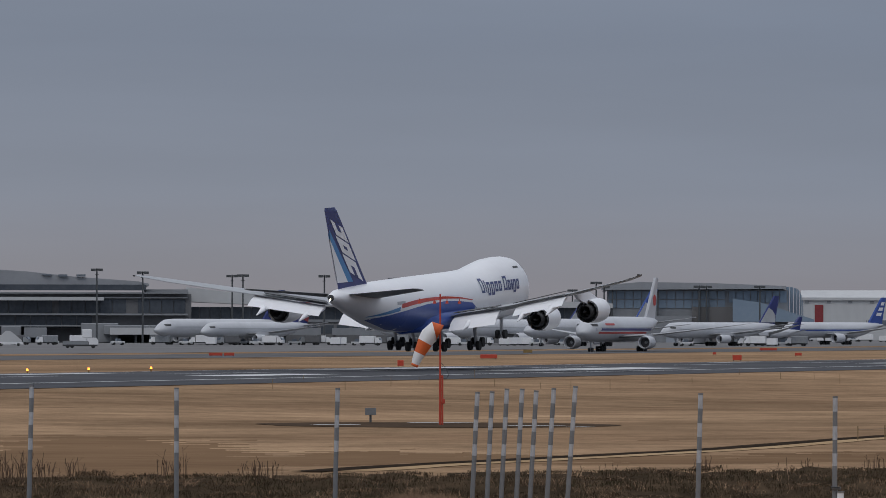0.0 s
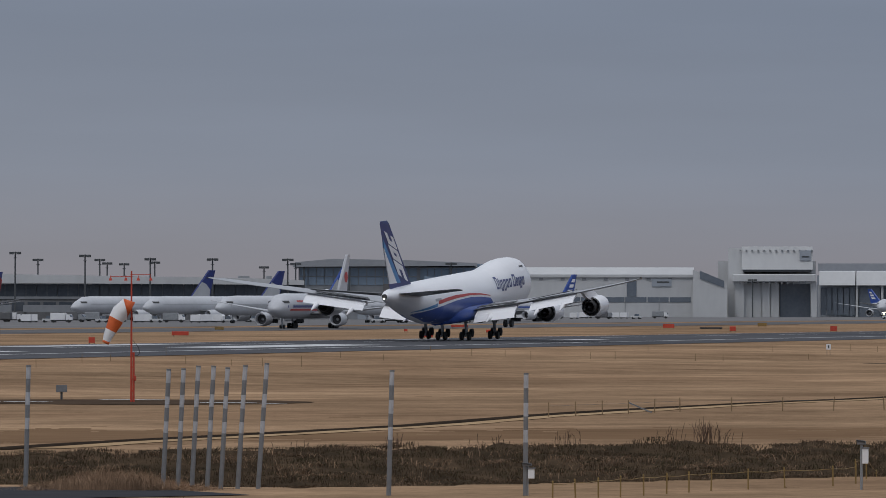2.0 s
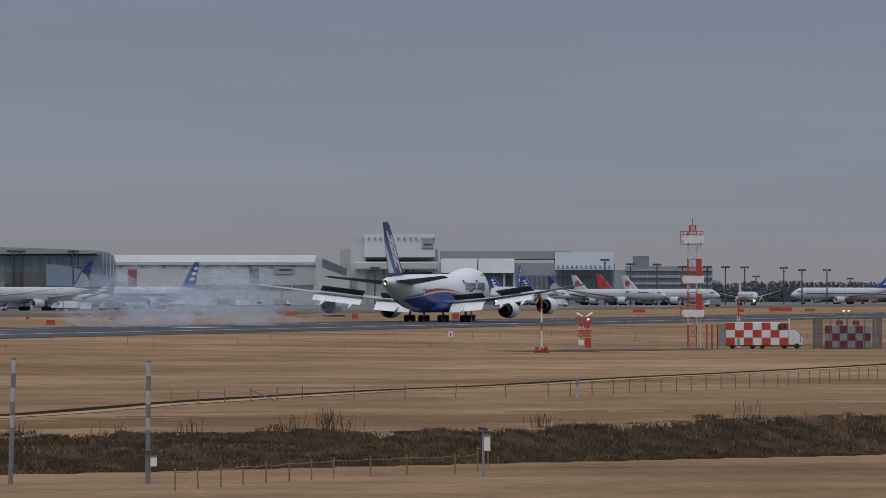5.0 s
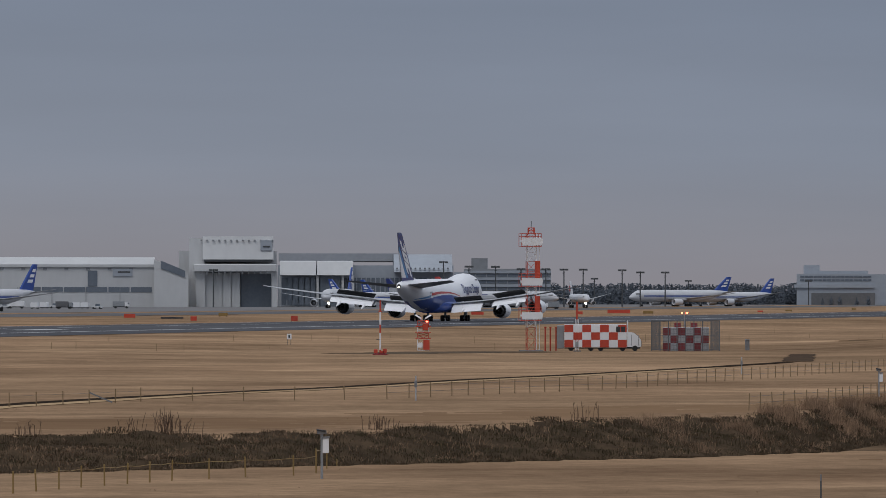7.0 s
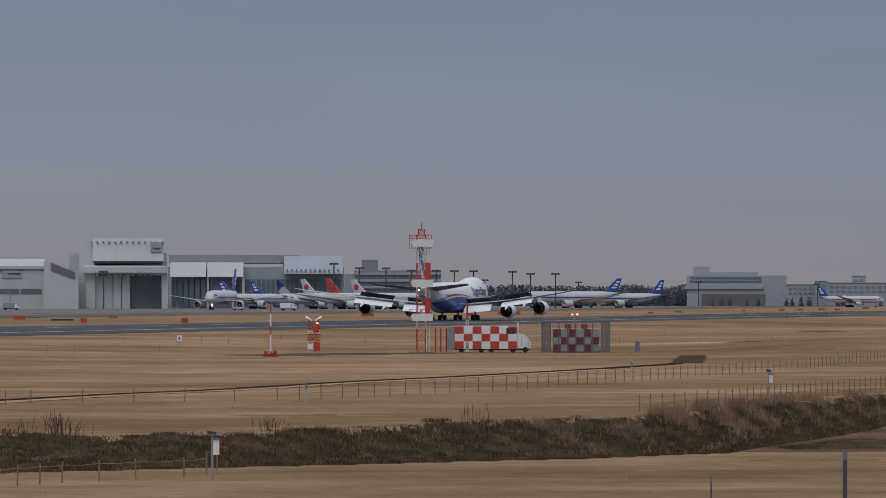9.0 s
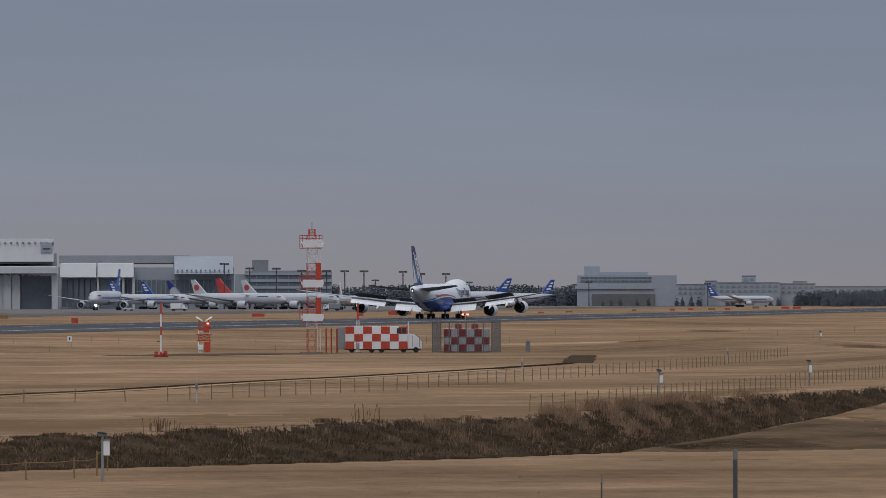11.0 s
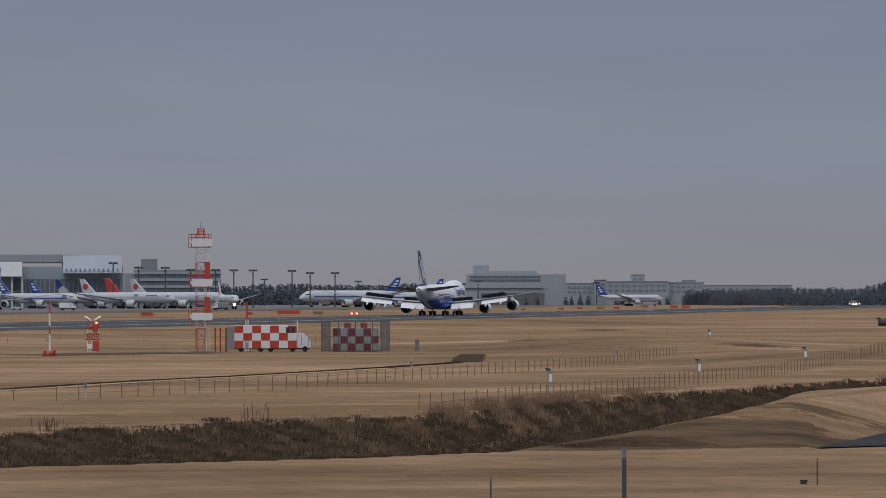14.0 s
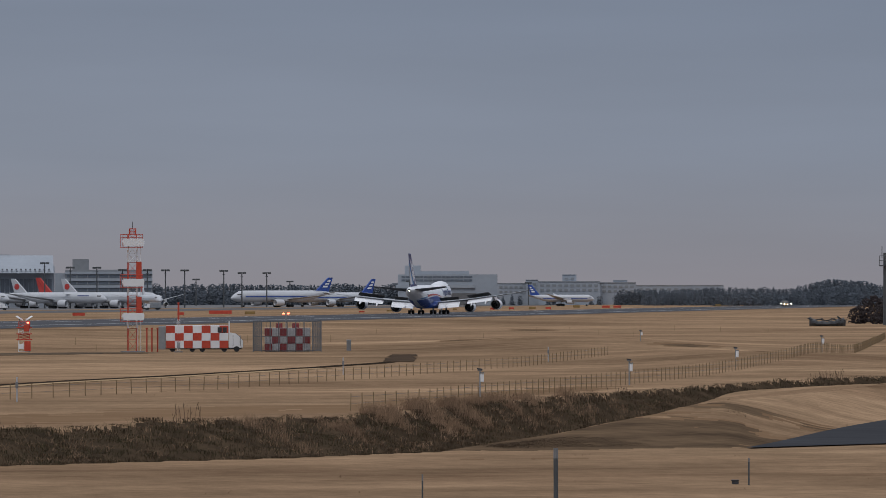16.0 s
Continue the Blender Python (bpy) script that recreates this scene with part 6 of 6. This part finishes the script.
def build_weeds():
    rng = random.Random(8)
    low, green, tall, straw_mats, stems = [], [], [], [], []
    for i in range(5200):
        b = rng.uniform(-900, 3050)
        n, f = ditch_near(b), ditch_far(b)
        q = rng.uniform(0.0, 1.0)
        d = f - 17 + 17.5 * q
        if d < n:
            continue
        p = site(b, d)
        h = rng.uniform(0.07, 0.19) * (1 + 0.7 * noise.noise((p.x * 0.05, p.y * 0.05, 1)))
        (green if rng.random() < 0.35 + 0.3 * noise.noise((p.x * 0.03, p.y * 0.03, 4)) else low).append((p.x, p.y, ground_z(b, d), h * 0.85, 0.8, 26))
    for i in range(700):
        b = rng.uniform(-900, 3050)
        d = ditch_far(b) + rng.uniform(-2, 0.6)
        p = site(b, d)
        low.append((p.x, p.y, ground_z(b, d), rng.uniform(0.03, 0.09), 0.5, 10))
        b = rng.uniform(-900, 3050)
        d = ditch_near(b) + rng.uniform(-0.6, 0.4)
        p = site(b, d)
        low.append((p.x, p.y, ground_z(b, d) , rng.uniform(0.06, 0.16), 0.4, 8))
    for i in range(900):
        b = rng.uniform(-900, 2600)
        d = ditch_far(b) - rng.uniform(0.5, 15)
        p = site(b, d)
        straw_mats.append((p.x, p.y, ground_z(b, d), rng.uniform(0.12, 0.28), rng.uniform(0.3, 1.1), rng.randrange(8, 26)))
    # the thick reed belt where the ditch bends away
    for i in range(1500):
        b = rng.gauss(2200, 150)
        if b < 1850 or b > 2480:
            continue
        q = rng.random() ** 1.6
        d = ditch_far(b) + 1.2 - 12 * q
        p = site(b, d)
        if noise.noise((p.x * 0.22, p.y * 0.22, 14)) < -0.12 + 0.25 * q or (b < 2050 and q < 0.25):
            continue
        tall.append((p.x, p.y, ground_z(b, d), rng.uniform(0.34, 0.85) * (1 - 0.35 * q) * (1 + 0.7 * noise.noise((p.x * 0.15, p.y * 0.15, 8))), 0.6, 30))
    for b, h, n in ((-780, 1.6, 30), (-760, 1.5, 30), (-735, 1.7, 40), (-700, 1.2, 30), (-660, 1.3, 24), (-490, 1.4, 20), (-475, 1.7, 26), (-325, 1.3, 26), (-310, 1.1, 20), (-350, 1.0, 12), (960, 1.4, 16), (1007, 1.9, 40), (1018, 1.6, 30), (1047, 1.3, 16), (1378, 1.4, 18), (1388, 1.5, 20), (1410, 1.2, 10), (770, 1.0, 12), (755, 1.1, 12), (450, 1.0, 12), (470, 0.9, 14), (645, 0.9, 12), (1755, 2.2, 8), (1745, 1.8, 6), (2310, 1.0, 14), (2520, 0.8, 12), (2880, 1.0, 20), (2893, 1.2, 24), (280, 0.8, 10), (610, 0.8, 10)):
        for k in range(2):
            d = ditch_far(b) + rng.uniform(-1, 2)
            p = site(b + rng.uniform(-6, 6), d)
            stems.append((p.x, p.y, ground_z(b, d), h * rng.uniform(0.5, 0.8), 0.55, max(3, n // 3)))
    twiggy("dead_stems", stems, "tall dark dead weed stems on the ditch edge", STEM, 9)
    clods = []
    for i in range(2600):
        b = rng.uniform(2280, 2720)
        lip = float(np.interp(b, (2150, 2740, 2800, 2988), (248, 253, 265, 309)))
        d = rng.uniform(lip, lip + 0.7 * max(4, crest(b) - lip))
        p = site(b, d)
        if d > lip + 1 and noise.noise((p.x * 0.08, p.y * 0.08, 21)) > -0.05:
            clods.append((p.x, p.y, ground_z(b, d) - 0.02, rng.uniform(0.03, 0.07), rng.uniform(0.25, 0.7), 9))
    # a fuzzy clump of tan straw on the verge before the row of banded posts
    verge = []
    for i in range(260):
        b = rng.gauss(-40, 75)
        d = rng.uniform(206, 212)
        p = site(b, d)
        verge.append((p.x, p.y, ground_z(b, d), rng.uniform(0.32, 0.85) * math.exp(-((b + 40) / 130) ** 2), 0.5, 40))
    blades("verge_straw", verge, "fuzzy clump of tan dry straw beside the perimeter road", REED, seed=14)
    blades("mound_clods", clods, "matted dead tussocks on the rough mound", STRAW, seed=12)
    blades("ditch_weeds", low, "dense dead brown weeds on the ditch bank", STRAW, seed=2)
    blades("ditch_herbs", green, "dull green weeds on the ditch bank", GREENWEED, seed=3)
    blades("flattened_straw", straw_mats, "patches of pale flattened straw on the bank", REED, seed=6)
    blades("tall_reeds", tall, "tall dry brown reeds along the ditch", REED, seed=4)
    sparse = []
    for i in range(200):
        b = rng.uniform(-850, 3000)
        d = rng.uniform(170, 420)
        if ditch_near(b) - 1 < d < ditch_far(b) + 1:
            continue
        p = site(b, d)
        sparse.append((p.x, p.y, ground_z(b, d), rng.uniform(0.04, 0.10), 0.5, 4))
    blades("grass_tufts", sparse, "short dry grass tufts in the field", TURF, "grass", seed=5)


def tree(name, label, m, height, spread, seed, leaf, group, trunk_h=0.35, clumps=70, grain=1.0):
    rng = random.Random(seed)
    t = thing(name, label, "tree", m, group)
    bm = rod(bmesh.new(), (0, 0, -0.5), (0, 0, height * 0.75), height * 0.03, height * 0.008, 7)
    for i in range(6):
        a = rng.uniform(0, 6.28)
        z = height * rng.uniform(trunk_h, 0.65)
        rod(bm, (0, 0, z), (spread * 0.5 * math.cos(a), spread * 0.5 * math.sin(a), z + height * 0.18), height * 0.012, height * 0.004, 5)
    part("trunk", bm, WOOD, t)
    bm = bmesh.new()
    for i in range(clumps):
        u = rng.uniform(0, 1)
        z = height * (trunk_h * 0.6 + (1 - trunk_h * 0.6) * u)
        r = spread * math.sqrt(max(0.04, 1 - (2 * u - 0.85) ** 2 if u > 0.42 else 0.5 + u)) * rng.uniform(0.2, 1)
        a = rng.uniform(0, 6.28)
        s = height * rng.uniform(0.05, 0.11) * grain
        res = bmesh.ops.create_icosphere(bm, subdivisions=1, radius=s, matrix=Matrix.Translation((r * math.cos(a), r * math.sin(a), min(z, height - s * 0.6))) @ Euler((rng.uniform(0, 3), rng.uniform(0, 3), 0)).to_matrix().to_4x4() @ Matrix.Diagonal((1.3, 0.9, 0.8, 1)))
        for v in res["verts"]:
            v.co += Vector((rng.uniform(-1, 1), rng.uniform(-1, 1), rng.uniform(-1, 1))) * s * 0.45
    part("crown", bm, leaf, t)
    return t


def build_trees():
    rng = random.Random(21)
    V, F, T = [], [], []
    octa = ((1, 0, 0), (0, 1, 0), (-1, 0, 0), (0, -1, 0), (0, 0, 1), (0, 0, -1))
    tris = ((0, 1, 4), (1, 2, 4), (2, 3, 4), (3, 0, 4), (1, 0, 5), (2, 1, 5), (3, 2, 5), (0, 3, 5))
    def put(b, d, v):
        """Grows a tree of many ragged clumps whose top reaches the dip v."""
        h = max(2.0, up(v, d) - FARZ)
        p = site(b, d, FARZ - 0.2)
        w = h * rng.uniform(0.25, 0.42)
        k = len(V)
        for z, r in ((0, h * 0.03), (h * 0.8, h * 0.01)):
            V.extend((p.x + r * math.cos(a), p.y + r * math.sin(a), p.z + z) for a in (0, 2.1, 4.2))
        F.extend(((k, k + 1, k + 4, k + 3), (k + 1, k + 2, k + 5, k + 4), (k + 2, k, k + 3, k + 5)))
        pointed = rng.random() < 0.45
        for i in range(150):
            u = rng.uniform(0.05, 1.0) if i > 11 else 0.1 + 0.055 * i
            r = w * (0.25 if i < 12 else 1) * (1.05 - u if pointed else math.sqrt(max(0.05, 1 - (1.7 * u - 0.8) ** 2))) * math.sqrt(rng.uniform(0, 1))
            a = rng.uniform(0, 6.28)
            s = h * (rng.uniform(0.022, 0.05) if i > 11 else 0.15) * (1.2 - 0.5 * u)
            c = (p.x + r * math.cos(a), p.y + r * math.sin(a), p.z + u * h - s * 0.6)
            k = len(V)
            V.extend(tuple(c[q] + (o[q] + rng.uniform(-0.4, 0.4)) * s * (1.3, 1.3, 0.9)[q] for q in range(3)) for o in octa)
            F.extend(tuple(k + q for q in f) for f in tris)
    for i in range(150):
        b = 1660 + 480 * i / 150 + rng.uniform(-3, 3)
        put(b, 3600 + rng.uniform(-60, 60), -19 + 5.5 * noise.noise((b * 0.02, 0, 0)) + rng.uniform(-2.5, 3))
    for i in range(190):
        b = 2560 + 560 * i / 190 + rng.uniform(-3, 3)
        v = float(np.interp(b, (2560, 2620, 2660, 2740, 2820, 2870, 2905, 2950, 2990, 3120), (-8, -10, -12, -13, -12, -24, -30, -22, -16, -14)))
        put(b, 3400 + rng.uniform(-80, 80), v + 3 * noise.noise((b * 0.03, 1, 0)) + rng.uniform(-2, 2.5))
        if i % 2 == 0:
            put(b, 3250 + rng.uniform(-60, 60), v * 0.45 + rng.uniform(-2, 3))
    for i in range(34):
        b = 2530 + rng.uniform(-20, 60)
        put(b, 3420, -8 + rng.uniform(-4, 5))
    for b, v in ((2300, 2), (2310, 0), (2326, -3), (2340, 0), (2170, 4), (2185, 3), (2200, 2), (2230, 3), (2250, 1), (2390, -2), (2400, 0), (2480, 0), (2466, 2)):
        put(b, 3440, v)
    me = bpy.data.meshes.new("far_wood")
    me.from_pydata(V, [], F)
    me.polygons.foreach_set("use_smooth", [True] * len(F))
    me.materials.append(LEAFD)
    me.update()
    tagged(new("far_wood", me), "belt of hazy blue-grey evergreen trees on the horizon", "trees", kind="stuff")
    # the bare scrub and heap beside the runway's far grass
    s = [tree("scrub_bush", "bare brown leafless scrub thicket", facing(b, d, -0.1), h, w, 60 + i, LEAFB, "runway scrub", 0.1, 420, 0.5) for i, (b, d, h, w) in enumerate(((2965, 1330, 6.6, 4.5), (3000, 1340, 7.6, 5.5), (3040, 1350, 7.5, 6), (2938, 1330, 4.2, 3.0), (2985, 1300, 5.0, 4.0)))]
    d = near_d(55)
    k = d / 1e4
    heap = thing("debris_heap", "low black heap of covered debris on the grass", "heap", facing(2884, d, gz(2884, d)))
    part("cover", loft([oval(y, w, -0.2, z, 14) for y, w, z in ((-33 * k, 0.2, 1.9), (-31 * k, 0.9, 2.1), (-28 * k, 1.4, 1.7), (-23 * k, 2.0, 1.5), (-17 * k, 1.7, 1.0), (-9 * k, 2.2, 1.25), (-2 * k, 2.0, 0.9), (6 * k, 2.2, 1.3), (11 * k, 1.8, 1.0), (18 * k, 2.0, 1.7), (22 * k, 1.5, 1.3), (27 * k, 1.6, 1.9), (31 * k, 0.3, 1.2))]), DARK, heap).matrix_basis = Matrix.Rotation(radians(-90), 4, "Z")
    for i, (x, a, ln) in enumerate(((-26, 20, 2.6), (-18, -12, 2.2), (-6, 8, 2.4), (5, -15, 2.0), (16, 14, 2.8), (24, 32, 2.4), (28, -6, 1.6))):
        part("board", prism([(-ln / 2, -0.12), (ln / 2, -0.05), (ln / 2, 0.1), (-ln / 2, 0.14)], 0.5, "y", 0), DARK, heap).matrix_basis = pose(x * k, -0.8 + 0.2 * (i % 3), 1.25 + 0.15 * (i % 2), 0, a, 10 * (i % 3))
    d = 1270
    a = thing("radio_mast", "slim steel mast with a small railed platform", "antenna mast", facing(2984, d, 0))
    H = up(-78, d)
    part("mast", rod(bmesh.new(), (0, 0, -0.3), (0, 0, H * 0.97), 0.4, 0.3, 8), POLE, a)
    bm = bmesh.new()
    for x in (-1.2, 1.2):
        for y in (-1.2, 1.2):
            rod(bm, (x, y, H * 0.8), (x, y, H * 0.93), 0.07, n=5)
    for z in (0.8, 0.865, 0.93):
        for q in (-1.2, 1.2):
            rod(bm, (-1.2, q, H * z), (1.2, q, H * z), 0.06, n=5)
            rod(bm, (q, -1.2, H * z), (q, 1.2, H * z), 0.06, n=5)
    brick(bm, -1.2, 1.2, -1.2, 1.2, H * 0.79, H * 0.8)
    part("platform", bm, POLE, a)
    for x in (-0.6, 0.5):
        part("aerial", rod(bmesh.new(), (x, 0, H * 0.9), (x, 0, H * 1.06), 0.09, n=6), POLE, a)


build_glide_mast()
build_truck()
build_cage()
build_small_masts()
build_windsock()
build_striped_posts()
build_fences()
build_ground_marks()
build_weeds()
build_trees()


# ---- tyre smoke: thin puffs that rise where the wheels touch and drift off ----
def smoke_material():
    m = bpy.data.materials.new("thin_tyre_smoke")
    m.use_nodes = True
    n, l = m.node_tree.nodes, m.node_tree.links
    n.clear()
    out, mix = n.new("ShaderNodeOutputMaterial"), n.new("ShaderNodeMixShader")
    dif, tra, tlu, half = n.new("ShaderNodeBsdfDiffuse"), n.new("ShaderNodeBsdfTransparent"), n.new("ShaderNodeBsdfTranslucent"), n.new("ShaderNodeMixShader")
    dif.inputs["Color"].default_value = tlu.inputs["Color"].default_value = (0.70, 0.77, 0.88, 1)
    co, nz, mr = n.new("ShaderNodeTexCoord"), n.new("ShaderNodeTexNoise"), n.new("ShaderNodeMapRange")
    nz.inputs["Scale"].default_value, nz.inputs["Detail"].default_value = 0.22, 3
    mr.inputs["From Min"].default_value, mr.inputs["From Max"].default_value = 0.40, 0.70
    mr.inputs["To Min"].default_value, mr.inputs["To Max"].default_value = 0.0, 0.155
    l.new(co.outputs["Object"], nz.inputs["Vector"])
    l.new(nz.outputs[0], mr.inputs[0])
    l.new(mr.outputs[0], mix.inputs[0])
    l.new(dif.outputs[0], half.inputs[1])
    l.new(tlu.outputs[0], half.inputs[2])
    l.new(tra.outputs[0], mix.inputs[1])
    l.new(half.outputs[0], mix.inputs[2])
    l.new(mix.outputs[0], out.inputs[0])
    return m


scene.cycles.transparent_max_bounces = 48
SMOKE = smoke_material()
PUFFS = []


def build_smoke():
    rng = random.Random(5)
    cloud = thing("tyre_smoke", "thin bluish-white tyre smoke over the runway", "smoke", kind="stuff")
    for i in range(44):
        bm = bmesh.new()
        r = rng.uniform(2.0, 5.2)
        res = bmesh.ops.create_icosphere(bm, subdivisions=3, radius=r, matrix=Matrix.Diagonal((1.5, 1.1, 0.85, 1)))
        off = rng.uniform(0, 50)
        for v in res["verts"]:
            v.co *= 1 + 0.45 * noise.noise(v.co * 0.35 + Vector((off, 0, 0))) + 0.2 * noise.noise(v.co * 0.9 + Vector((off, 0, 0)))
        p = part("puff", bm, SMOKE, cloud, smooth=True)
        PUFFS.append((p, i / 43.0, r, rng.uniform(-4, 4), rng.uniform(0.4, 1.0), rng.uniform(-40, 40)))
    return cloud


build_smoke()


# ---- everything that moves ----
def motions():
    # seconds, metres along the runway, height of the body, nose-up, wing bend, how far the gear legs hang, crab into the wind
    run = [(0.0, -256.1, 3.40, 2.7, 3.6, 0.75, 2.0), (0.5, -221.4, 2.80, 2.8, 3.6, 0.80, 2.0), (1.0, -186.2, 2.25, 2.9, 3.5, 0.85, 1.9),
           (1.5, -151.0, 1.75, 3.0, 3.4, 0.88, 1.7), (2.0, -115.4, 1.20, 3.1, 3.2, 0.80, 1.4), (2.5, -79.3, 0.75, 3.1, 2.8, 0.60, 1.0),
           (3.0, -42.8, 0.25, 2.6, 1.8, 0.20, 0.6), (3.5, -6.2, 0.00, 1.8, 1.0, 0.00, 0.3), (4.0, 31.1, 0.00, 0.9, 0.6, 0.00, 0.0),
           (4.5, 67.8, 0.00, 0.2, 0.3, 0.00, 0.0), (5.5, 140.6, 0.00, 0.0, 0.0, 0.00, 0.0), (7.0, 246.9, 0.00, 0.0, 0.0, 0.00, 0.0),
           (7.5, 281.0, 0.00, 0.0, 0.0, 0.00, 0.0), (8.0, 314.1, 0.00, 0.0, 0.0, 0.00, 0.0), (9.3, 399.8, 0.00, 0.0, 0.0, 0.00, 0.0),
           (10.5, 476.6, 0.00, 0.0, 0.0, 0.00, 0.0), (11.0, 508.2, 0.00, 0.0, 0.0, 0.00, 0.0), (11.5, 538.9, 0.00, 0.0, 0.0, 0.00, 0.0),
           (12.0, 568.1, 0.00, 0.0, 0.0, 0.00, 0.0), (12.5, 598.9, 0.00, 0.0, 0.0, 0.00, 0.0), (13.0, 628.8, 0.00, 0.0, 0.0, 0.00, 0.0),
           (13.5, 659.5, 0.00, 0.0, 0.0, 0.00, 0.0), (14.0, 687.9, 0.00, 0.0, 0.0, 0.00, 0.0), (14.5, 717.5, 0.00, 0.0, 0.0, 0.00, 0.0),
           (15.0, 744.1, 0.00, 0.0, 0.0, 0.00, 0.0), (15.5, 769.9, 0.00, 0.0, 0.0, 0.00, 0.0), (16.0, 796.3, 0.00, 0.0, 0.0, 0.00, 0.0)]
    walk(FREIGHTER, [(t, Matrix.Translation(rw(s, 0, h + 0.06)) @ pose(0, 0, 0, p, 0, y - HEAD)) for t, s, h, p, w, e, y in run])
    for wing, side in zip(WINGS, (-1, 1)):
        walk(wing, [(t, pose(side * 3.0, 0, 3.6) @ pose(0, 0, 0, 0, -side * w, 0) @ pose(-side * 3.0, 0, -3.6)) for t, s, h, p, w, e, y in run])
    for sp, side, x, y, z, dihedral, sweep in SPOILERS:
        shut, up_pose = [pose(side * x, y, z, 0, 0, -side * sweep) @ pose(0, 0, 0, 0, -side * dihedral, 0) @ pose(0, 0, 0, a, 0, 0) for a in (5, -28)]
        walk(sp, [(0.0, shut), (3.0, shut), (4.1, up_pose), (16.0, up_pose)])
    for leg, (x, y0, tip) in GEAR:
        walk(leg, [(t, pose(x, y0, 0.63 - e) @ pose(0, 0, 0, tip * min(1.0, e / 0.8), 0, 0) @ pose(-x, -y0, -0.63)) for t, s, h, p, w, e, y in run])

    # tyre smoke: each puff wells up where the wheels spin up, then hangs and drifts downwind
    for puff, f, r, side, rise_by, turn in PUFFS:
        t0 = 2.55 + 1.1 * f ** 1.7
        s0 = -77 + (t0 - 2.55) * 71 - 3
        rows = [(0.0, rw(s0, side * 1.6, -9), 0), (t0 - 0.05, rw(s0, side * 1.6, -9), 0)]
        life = 0.9 + 1.5 * ((f * 7.3 + rise_by * 3.1) % 1.0)
        for dt, lift in ((0.3, 1.0), (0.8, 4.0), (max(1.0, life), 5.4)):
            rows.append((t0 + dt, rw(s0 - 3.2 * dt, side * 1.6 - 0.8 * dt, 0.3 + lift * rise_by + 0.3 * r), turn * dt / 6))
        # it thins out and settles as the jet runs on
        rows += [(t0 + life + 1.1, rw(s0 - 16, side * 1.6 - 3, -9), turn * 0.6), (16.0, rw(s0 - 16, side * 1.6 - 3, -9), turn * 0.6)]
        walk(puff, [(t, Matrix.Translation(p) @ pose(0, 0, 0, 0, 0, a - HEAD)) for t, p, a in rows])
    # two airliners creep along the far taxiway
    walk(TAXI_A, [(t, stand(b, d, 169)) for t, b, d in ((0.0, 1352, 2640), (3.5, 1335, 2600), (7.0, 1315, 2560), (11.0, 1292, 2515), (16.0, 1268, 2460))])
    walk(TAXI_B, [(t, stand(b, d, 192)) for t, b, d in ((0.0, 1786, 2700), (7.0, 1739, 2620), (12.5, 1711, 2560), (14.5, 1698, 2540), (16.0, 1687, 2525))])


motions()
